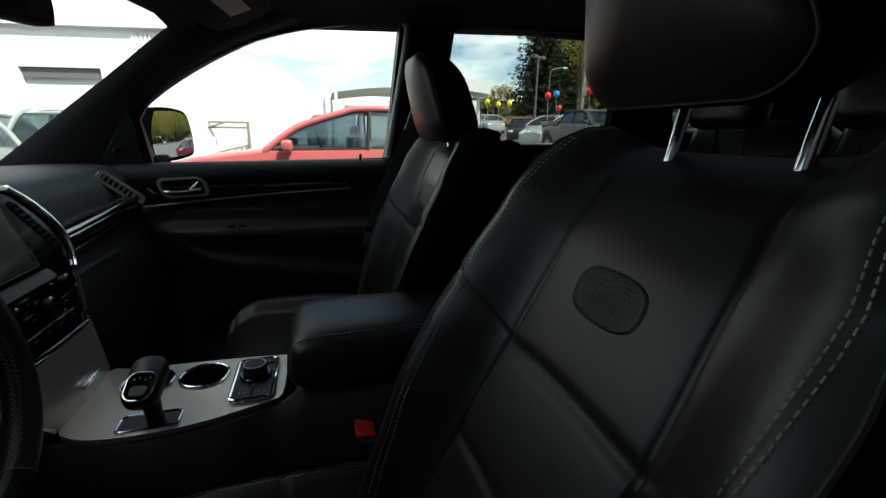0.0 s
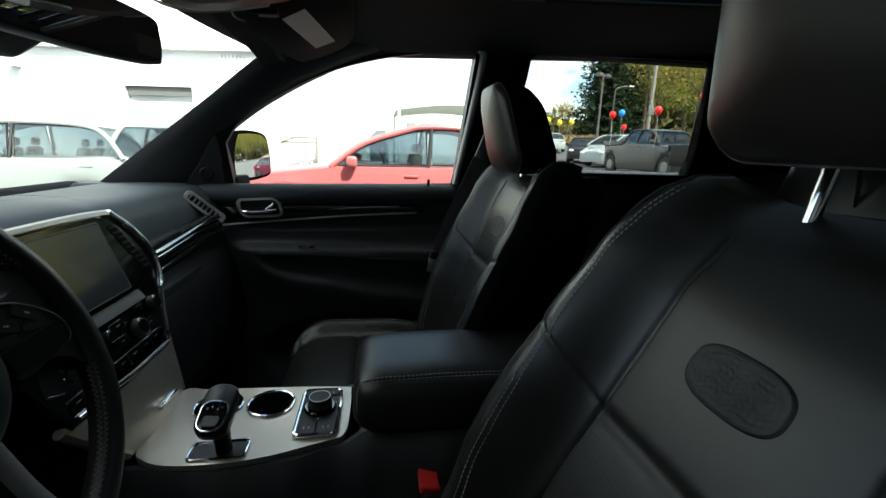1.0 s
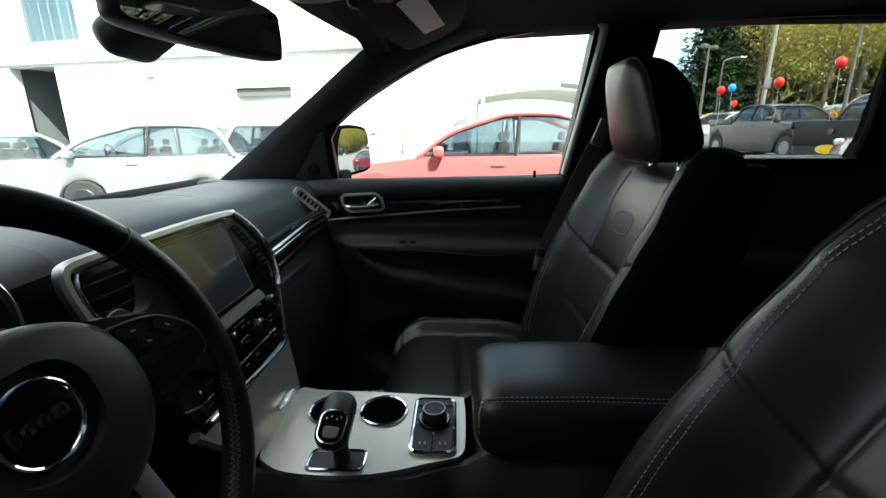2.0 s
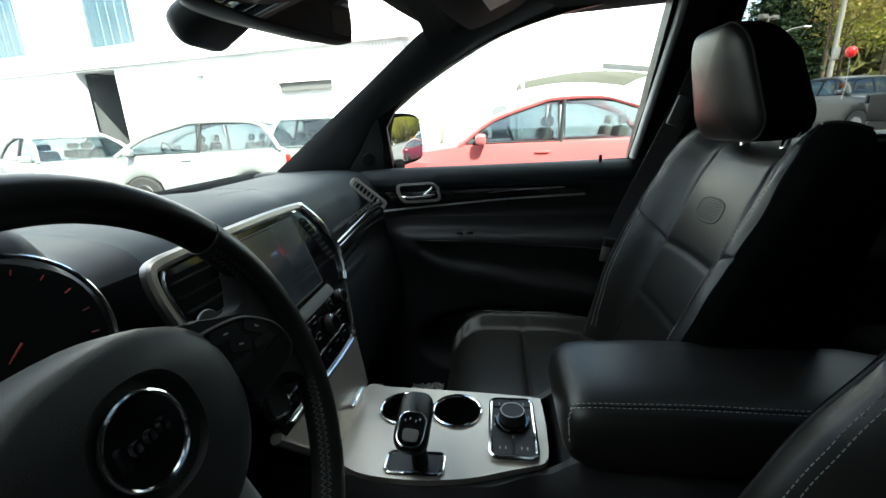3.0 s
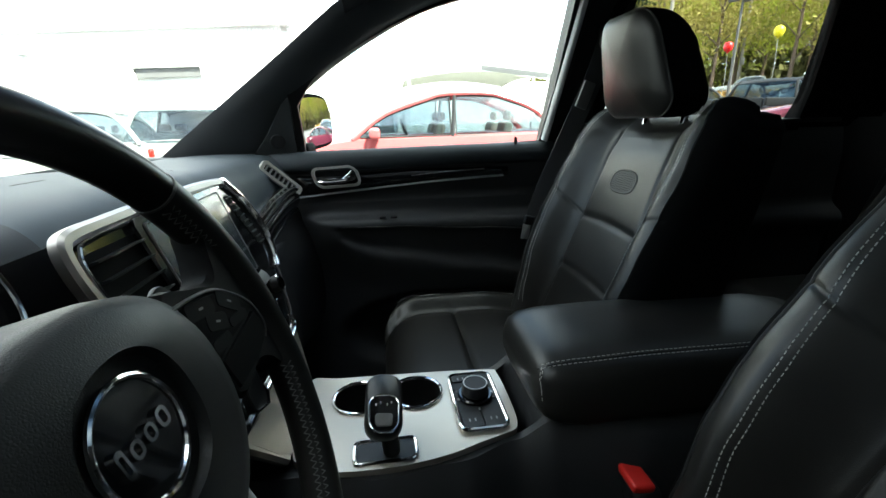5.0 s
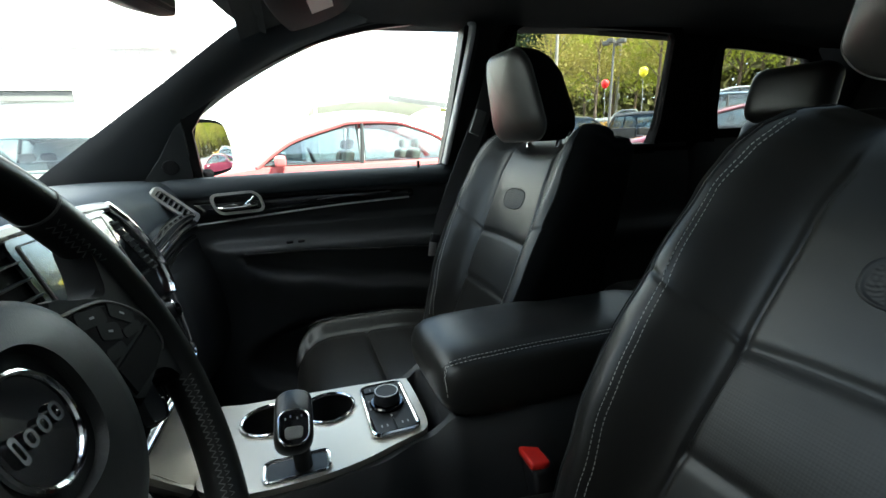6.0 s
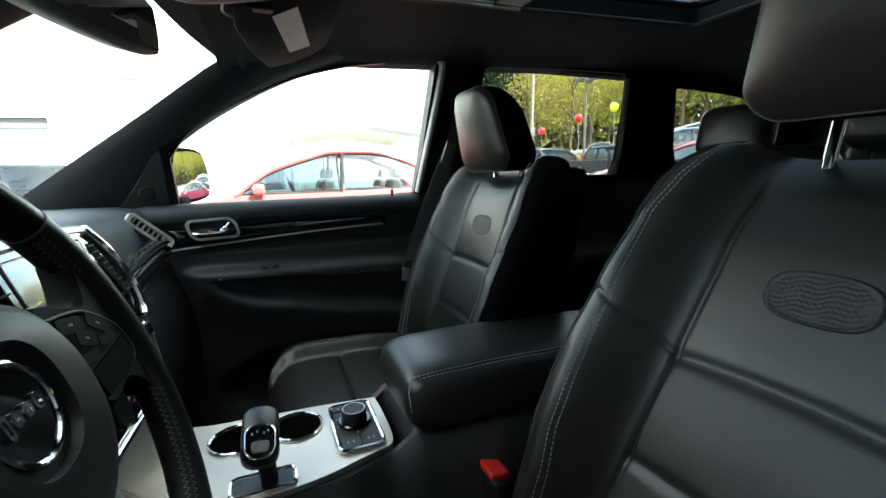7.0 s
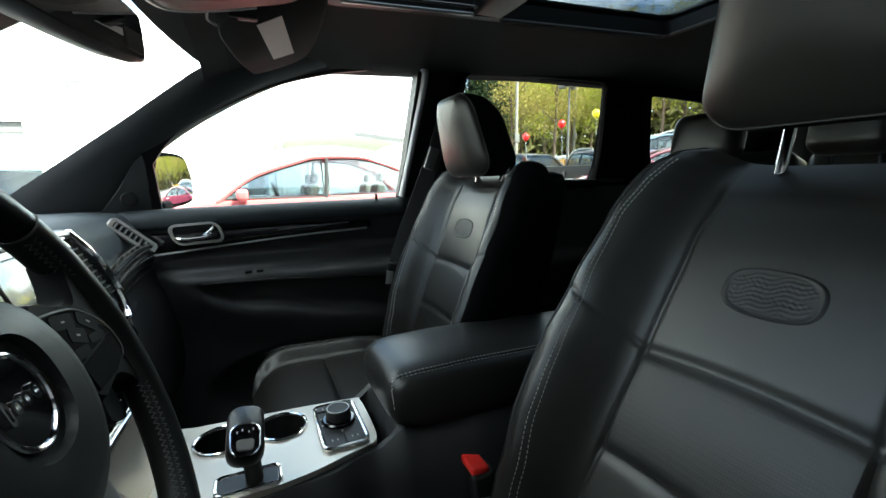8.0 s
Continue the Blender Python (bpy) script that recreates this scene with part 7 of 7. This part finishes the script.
        bmesh.ops.transform(bm, matrix=loc @ Matrix.Translation((front + 0.17, s * hw * 0.68, nose - 0.09)), verts=bm.verts[:])
        part("headlamp", bm, M["lamp_clear"], car, "clear headlamp")
    for nm, quad in (("windscreen", ((cowl, wb, belt), (a_top, wr, zr0 + 0.03))), ("rear_window", ((tail, wb * 0.92, belt), (c_top, wr, zr1 + 0.03)))):
        (x0, y0, z0), (x1, y1, z1) = quad
        bm = bmesh.new()
        vs = [bm.verts.new(put(*p)) for p in ((x0, -y0 + 0.03, z0), (x0, y0 - 0.03, z0), (x1, y1 - 0.03, z1), (x1, -y1 + 0.03, z1))]
        bm.faces.new(vs)
        bmesh.ops.solidify(bm, geom=bm.faces[:], thickness=0.004)
        part(nm, bm, M["carglass"], car, smooth=False)
    # seats and wheel inside
    bm = bmesh.new()
    rbox(bm, (0, 0, 0), (tail - cowl - 0.1, W * 0.8, 0.06), 0.02)
    bmesh.ops.transform(bm, matrix=loc @ Matrix.Translation(((tail + cowl) / 2, 0, belt - 0.02)), verts=bm.verts[:])
    part("cabin_floor", bm, M["dark_in"], car)
    for sx_ in ((b - 0.12, b + 0.78) if tail - b > 1.0 else (b - 0.12,)):
        for s in (1, -1):
            bm = bmesh.new()
            rbox(bm, (0, 0, 0.0), (0.12, 0.42, 0.20), 0.05, 3, pose(0, 0, 0, 0, 14, 0))
            rbox(bm, (0.04, 0, 0.18), (0.08, 0.22, 0.13), 0.04, 3, pose(0, 0, 0, 0, 8, 0))
            bmesh.ops.transform(bm, matrix=loc @ Matrix.Translation((sx_, s * 0.36, belt + 0.05)), verts=bm.verts[:])
            part("seat", bm, M[seats], car)
    bm = bmesh.new()
    tube(bm, [loc @ Vector((cowl + 0.62 - 0.06 * math.sin(q), -0.36 + 0.18 * math.cos(q), belt + 0.02 + 0.17 * math.sin(q))) for q in (2 * math.pi * k / 24 for k in range(24))], 0.016, 8, closed=True)
    part("steering_wheel", bm, M["plastic"], car)
    if pickup:
        bm = bmesh.new()
        for sy2 in (1, -1):
            rbox(bm, (tail + 0.1 + bed / 2, sy2 * (hw - 0.06), belt + 0.02), (bed, 0.08, 0.20), 0.03)
        rbox(bm, (tail + 0.08 + bed, 0, belt - 0.18), (0.07, W * 0.88, 0.60), 0.03)
        bmesh.ops.transform(bm, matrix=loc, verts=bm.verts[:])
        part("bed_side", bm, M[paint], car)
    return car


SEDAN = dict(L=4.5, belt=0.96, hood=0.90, roof=1.47, nose=0.74, cowl=-1.05, a_top=-0.20, b=0.30, c_top=1.05, tail=1.75, deck=1.0, front=-2.35, rear=2.2)
HATCH = dict(L=4.0, belt=1.0, hood=0.95, roof=1.53, nose=0.78, cowl=-1.25, a_top=-0.35, b=0.15, c_top=1.30, tail=1.66, deck=1.0, front=-2.0, rear=1.85)
TRUCK = dict(W=2.0, belt=1.30, hood=1.22, roof=1.90, nose=1.10, cowl=-1.05, a_top=-0.40, b=0.25, c_top=1.05, tail=1.20, deck=1.22, front=-2.7, rear=3.0, wheel_r=0.40, pickup=True, bed=1.7)
vehicle("red_sedan", "red sedan parked beyond an empty bay, sunlit", "red_paint", (0.25, 5.75, 0.05), 0, seats="cloth_tan", **{**SEDAN, "roof": 1.60, "belt": 1.04, "hood": 1.0, "nose": 0.86, "deck": 1.08, "cowl": -0.92, "a_top": -0.10, "b": 0.26, "c_top": 1.0, "tail": 1.62})
vehicle("white_hatchback", "small white hatchback parked before the workshop", "white_paint", (-5.80, 7.55, 0.0), 14, **{**HATCH, "roof": 1.58, "front": -1.78, "rear": 1.60, "c_top": 1.10, "tail": 1.42, "b": 0.05, "cowl": -1.28})
vehicle("white_sedan", "white sedan parked nose out by the open bay", "white_paint", (-9.15, 7.75, -0.03), 152, **SEDAN)
vehicle("white_hatchback", "white hatchback seen from behind with a dark tailgate window", "white_paint", (-3.98, 9.15, 0.0), -84, **{**HATCH, "seats": "dark_in", "roof": 1.62, "rear": 1.70})


def at_ray(az, d):
    x, y = -0.2 + d * math.sin(radians(az)), -0.6 + d * math.cos(radians(az))
    return x, y, ground_z(x, y)


vehicle("grey_pickup", "dark grey crew-cab pickup truck parked nose towards the rear", "grey_paint", (11.4, 16.08, ground_z(11.4, 16.0) - 0.02), 92.4, seats="dark_in", **{**TRUCK, "front": -2.6, "rear": 2.5, "cowl": -1.25, "a_top": -0.62, "b": 0.05, "c_top": 0.75, "tail": 0.95, "bed": 1.45})
vehicle("black_pickup", "black pickup truck seen from its tailgate", "black_paint", (11.05, 11.15, ground_z(11.0, 11.1) - 0.05), -160, seats="dark_in", **{**TRUCK, "front": -2.6, "rear": 2.5, "cowl": -1.25, "a_top": -0.62, "b": 0.05, "c_top": 0.75, "tail": 0.95, "bed": 1.45, "belt": 1.22, "deck": 1.15})
x, y, z = at_ray(30.3, 25)
vehicle("white_car", "white car parked far across the lot", "white_paint", (x, y, z), 24, **{**HATCH, "roof": 1.68, "belt": 1.08, "hood": 1.04})
x, y, z = at_ray(26.6, 28)
vehicle("black_car", "black car parked far across the lot", "black_paint", (x, y, z), 60, **HATCH)
x, y, z = at_ray(22.5, 38)
vehicle("white_car", "white van-like car parked far away", "white_paint", (x, y, z), 80, **HATCH)
x, y, z = at_ray(41.5, 48)
vehicle("white_pickup", "white pickup truck far off under the trees", "white_paint", (x, y, z), -40, seats="dark_in", **TRUCK)
x, y, z = at_ray(51.5, 11.5)
vehicle("maroon_car", "maroon car parked behind the vehicle", "maroon_paint", (x, y, z), -30, **SEDAN)
x, y, z = at_ray(50.0, 17)
vehicle("blue_suv", "blue-grey sport utility car parked further back", "blue_paint", (x, y, z), -30, **HATCH)
x, y, z = at_ray(51.5, 22)
vehicle("white_suv", "white sport utility car in the back row", "white_paint", (x, y, z), -30, **HATCH)

# oval yellow plate on the tail of the black pickup
bm = bmesh.new()
fw, sd = Vector((0.94, 0.34, 0)), Vector((-0.34, 0.94, 0))
pc = Vector((11.05, 11.15, ground_z(11.0, 11.1))) - fw * 2.60 + Vector((0, 0, 0.62))
plate(bm, [(0.24 * math.cos(a), 0.11 * math.sin(a)) for a in (2 * math.pi * k / 28 for k in range(28))], lambda u, v, w: pc + sd * u + Vector((0, 0, v)) - fw * w, 0.02)
part("plate", bm, M["plate_yellow"], bpy.data.objects["black_pickup"], "oval yellow dealer plate")
bm = bmesh.new()
plate(bm, [(0.06 * math.cos(a), 0.075 * math.sin(a)) for a in (2 * math.pi * k / 6 for k in range(6))], lambda u, v, w: pc + Vector((0, 0, 0.42)) + sd * u + Vector((0, 0, v)) - fw * w, 0.02)
part("tail_badge", bm, M["steel"], bpy.data.objects["black_pickup"], "plain chrome tailgate badge")


# ---------------------------------------------------------------- poles, balloons, trees
def light_pole(az, d, h, heads, label):
    x, y, z = at_ray(az, d)
    p = thing("light_pole", label, "light pole", (x, y, z))
    bm = bmesh.new()
    cylinder(bm, (x, y, z), (x, y, z + h), 0.11, 0.07, 12)
    part("shaft", bm, M["steel"], p)
    for k in range(heads):
        a = 2 * math.pi * k / heads + 0.5
        bm = bmesh.new()
        rbox(bm, (x + 0.55 * math.cos(a), y + 0.55 * math.sin(a), z + h + 0.02), (0.55, 0.42, 0.28), 0.04, 2, pose(0, 0, 0, 0, 0, math.degrees(a)))
        part("lamp_head", bm, M["steel"], p, "dark floodlight head")
    bm = bmesh.new()
    rbox(bm, (x, y, z + h), (1.1, 0.08, 0.08), 0.02)
    part("arm", bm, M["steel"], p)
    return p


light_pole(39.8, 36, 6.95, 4, "tall dark steel light pole with four floodlights")
light_pole(27.9, 40, 6.0, 2, "steel light pole with twin floodlights before the conifer")


def utility_pole(az, d, h):
    x, y, z = at_ray(az, d)
    p = thing("utility_pole", "weathered wooden utility pole", "utility pole", (x, y, z))
    bm = bmesh.new()
    cylinder(bm, (x, y, z), (x + 0.1, y, z + h), 0.17, 0.12, 12)
    part("shaft", bm, M["pole"], p)
    bm = bmesh.new()
    rbox(bm, (x, y - 0.2, z + 3.2), (0.5, 0.06, 0.8), 0.02)
    part("sign", bm, M["shade_sign_grey"], p, "small pale sign")


utility_pole(33.4, 44, 16)
utility_pole(40.6, 60, 18)
x, y, z = at_ray(29.4, 46)
sl = thing("street_lamp", "street lamp with a curved arm", "street lamp", (x, y, z))
bm = bmesh.new()
tube(bm, smooth_path([(x, y, z), (x, y, z + 4.6), (x + 0.3, y, z + 5.3), (x + 1.4, y, z + 5.5)], 6), 0.06, 8)
part("shaft", bm, M["steel"], sl)
bm = bmesh.new()
rbox(bm, (x + 1.6, y, z + 5.5), (0.5, 0.2, 0.12), 0.04)
part("lamp_head", bm, M["facade_trim"], sl)


def balloon(az, el, d, color):
    x, y, _ = at_ray(az, d)
    z = 1.32 + d * math.tan(radians(el))
    b = thing("balloon", f"{color} party balloon tied up over the car lot", "balloon", (x, y, z - 0.25), group="balloons")
    bm = bmesh.new()
    n = 14
    rings = []
    for k in range(1, 13):
        a = math.pi * k / 13
        r = 0.135 * math.sin(a) * (1 + 0.10 * math.cos(a))
        rings.append([(x + r * math.cos(2 * math.pi * j / n), y + r * math.sin(2 * math.pi * j / n), z + 0.155 * math.cos(a)) for j in range(n)])
    loft(bm, rings)
    part("skin", bm, M["balloon_" + color], b)
    bm = bmesh.new()
    cylinder(bm, (x, y, z - 0.155), (x, y, z - 0.185), 0.010, 0.024, 8)
    part("knot", bm, M["balloon_" + color], b)
    bm = bmesh.new()
    tube(bm, [(x, y, z - 0.18), (x + 0.05, y, z - 0.9), (x, y, ground_z(x, y) + 1.2)], 0.007, 5)
    part("ribbon", bm, M["string"], b)


for az, el, d, c in ((29.5, 4.6, 20, "red"), (30.5, 4.8, 21, "blue"), (34.4, 5.1, 18, "red"), (38.8, 6.5, 17, "red"), (42.85, 7.5, 16, "yellow"), (24.8, 3.7, 24, "yellow"), (23.4, 3.6, 26, "yellow"), (22.0, 3.9, 24, "yellow"), (30.9, 3.2, 26, "red")):
    balloon(az, el, d, c)


def conifer(az, d, h, wide, seed):
    x, y, z = at_ray(az, d)
    t = thing("conifer", "tall dark green conifer with drooping branches", "tree", (x, y, z))
    bm = bmesh.new()
    cylinder(bm, (x, y, z), (x, y, z + h), 0.35, 0.03, 10)
    part("trunk", bm, M["bark"], t)
    rnd = random.Random(seed)
    verts, faces = [], []
    tiers = 64
    for k in range(tiers):
        q = k / tiers
        zz = z + h * (0.07 + 0.92 * q)
        L = wide * (1 - q) ** 0.9 * rnd.uniform(0.75, 1.15) + 0.25
        for j in range(9):
            a = 2 * math.pi * (j + rnd.random()) / 9
            Lb = L * rnd.uniform(0.6, 1.1)
            m = int(9 + 14 * Lb)
            for i in range(m):
                s = (i + rnd.random()) / m
                bx_, by_ = x + Lb * s * math.cos(a), y + Lb * s * math.sin(a)
                bz = zz - 0.28 * Lb * s + 0.18 * Lb * s * s + rnd.uniform(-0.15, 0.05)
                w = 0.40 * (1 - 0.5 * s) * rnd.uniform(0.6, 1.3)
                n0 = len(verts)
                for c in range(3):
                    verts.append((bx_ + rnd.uniform(-w, w), by_ + rnd.uniform(-w, w), bz + rnd.uniform(-w * 1.1, w * 0.4)))
                faces.append((n0, n0 + 1, n0 + 2))
    me = bpy.data.meshes.new("crown")
    me.from_pydata(verts, [], faces)
    me.materials.append(M["needles"])
    ob = new("crown", me)
    ob.parent = t
    ob.matrix_parent_inverse = Matrix.Translation((-x, -y, -z))


def broadleaf(az, d, h, r, seed, mat, dens=1.0, bare=0.35):
    x, y, z = at_ray(az, d)
    t = thing("tree", "broadleaf tree in thin yellow-green spring leaf", "tree", (x, y, z), group="row of trees")
    rnd = random.Random(seed)
    bm = bmesh.new()
    cylinder(bm, (x, y, z), (x + rnd.uniform(-0.4, 0.4), y, z + h * 0.9), 0.20, 0.04, 8)
    tips = []
    for k in range(16):
        q = rnd.uniform(bare, 0.9)
        a = rnd.uniform(0, 2 * math.pi)
        L = r * (1.15 - q) * rnd.uniform(0.7, 1.3)
        p0 = Vector((x, y, z + h * q))
        p1 = p0 + Vector((L * math.cos(a) * 0.5, L * math.sin(a) * 0.5, L * 0.45))
        p2 = p0 + Vector((L * math.cos(a), L * math.sin(a), L * 0.75))
        tube(bm, smooth_path([p0, p1, p2], 3), [0.07, 0.06, 0.05, 0.045, 0.03, 0.02, 0.012], 5)
        tips += [p1, p2, (p1 + p2) / 2]
    part("trunk", bm, M["bark"], t)
    verts, faces = [], []
    for k in range(int(90 * dens)):
        c = tips[rnd.randrange(len(tips))] + Vector((rnd.gauss(0, r * 0.22), rnd.gauss(0, r * 0.22), rnd.gauss(0, r * 0.28)))
        cr = rnd.uniform(0.35, 0.9)
        for i in range(34):
            p = c + Vector((rnd.gauss(0, cr), rnd.gauss(0, cr), rnd.gauss(0, cr * 0.7)))
            w = rnd.uniform(0.10, 0.24)
            n0 = len(verts)
            for q in range(3):
                verts.append((p.x + rnd.uniform(-w, w), p.y + rnd.uniform(-w, w), p.z + rnd.uniform(-w, w)))
            faces.append((n0, n0 + 1, n0 + 2))
    me = bpy.data.meshes.new("crown")
    me.from_pydata(verts, [], faces)
    me.materials.append(M[mat])
    ob = new("crown", me)
    ob.parent = t
    ob.matrix_parent_inverse = Matrix.Translation((-x, -y, -z))


conifer(28.4, 52, 19, 4.4, 2)
conifer(31.0, 60, 17, 3.8, 5)
for k in range(34):
    az = 32.5 + 2.0 * k + random.Random(k).uniform(-0.6, 0.6)
    broadleaf(az, 52 + 9 * (k % 3) + 3 * random.Random(k + 50).random(), 13 + 4 * random.Random(k + 9).random(), 4.6, 100 + k, "leaf" if k % 3 else "leaf2", 2.0, 0.14)
for k, az in enumerate((22.6, 23.6, 24.3)):
    broadleaf(az, 75, 4.0, 1.0, 300 + k, "leaf2", 0.25, 0.2)
# low shrubs along the far edge of the lot
rnd = random.Random(77)
verts, faces = [], []
for k in range(7000):
    az, d = rnd.uniform(20, 62), rnd.uniform(44, 47)
    x, y, z = at_ray(az, d)
    hgt = 0.9 * rnd.random() ** 0.7
    w = 0.16
    n0 = len(verts)
    for q in range(3):
        verts.append((x + rnd.uniform(-w, w), y + rnd.uniform(-w, w), z + hgt + rnd.uniform(-w, w)))
    faces.append((n0, n0 + 1, n0 + 2))
me = bpy.data.meshes.new("shrubs")
me.from_pydata(verts, [], faces)
me.materials.append(M["hedge"])
tagged(new("shrubs", me), "low orange-brown shrubs along the edge of the lot", "shrubs", kind="stuff")
# far woods closing the view
verts, faces = [], []
for k in range(42000):
    az, d = rnd.uniform(19, 110), rnd.uniform(95, 120)
    x, y, z = at_ray(az, d)
    hmax = 22 + 4 * math.sin(az * 0.7) + 3 * math.sin(az * 2.3 + 1)
    if az < 31:
        hmax *= 0.14
    hgt = hmax * rnd.random() ** 0.8
    w = 1.3
    n0 = len(verts)
    for q in range(3):
        verts.append((x + rnd.uniform(-w, w), y + rnd.uniform(-w, w), z + hgt + rnd.uniform(-w, w)))
    faces.append((n0, n0 + 1, n0 + 2))
me = bpy.data.meshes.new("far_woods")
me.from_pydata(verts, [], faces)
me.materials.append(M["woods"])
tagged(new("far_woods", me), "distant spring woods behind the lot", "woods", kind="stuff")
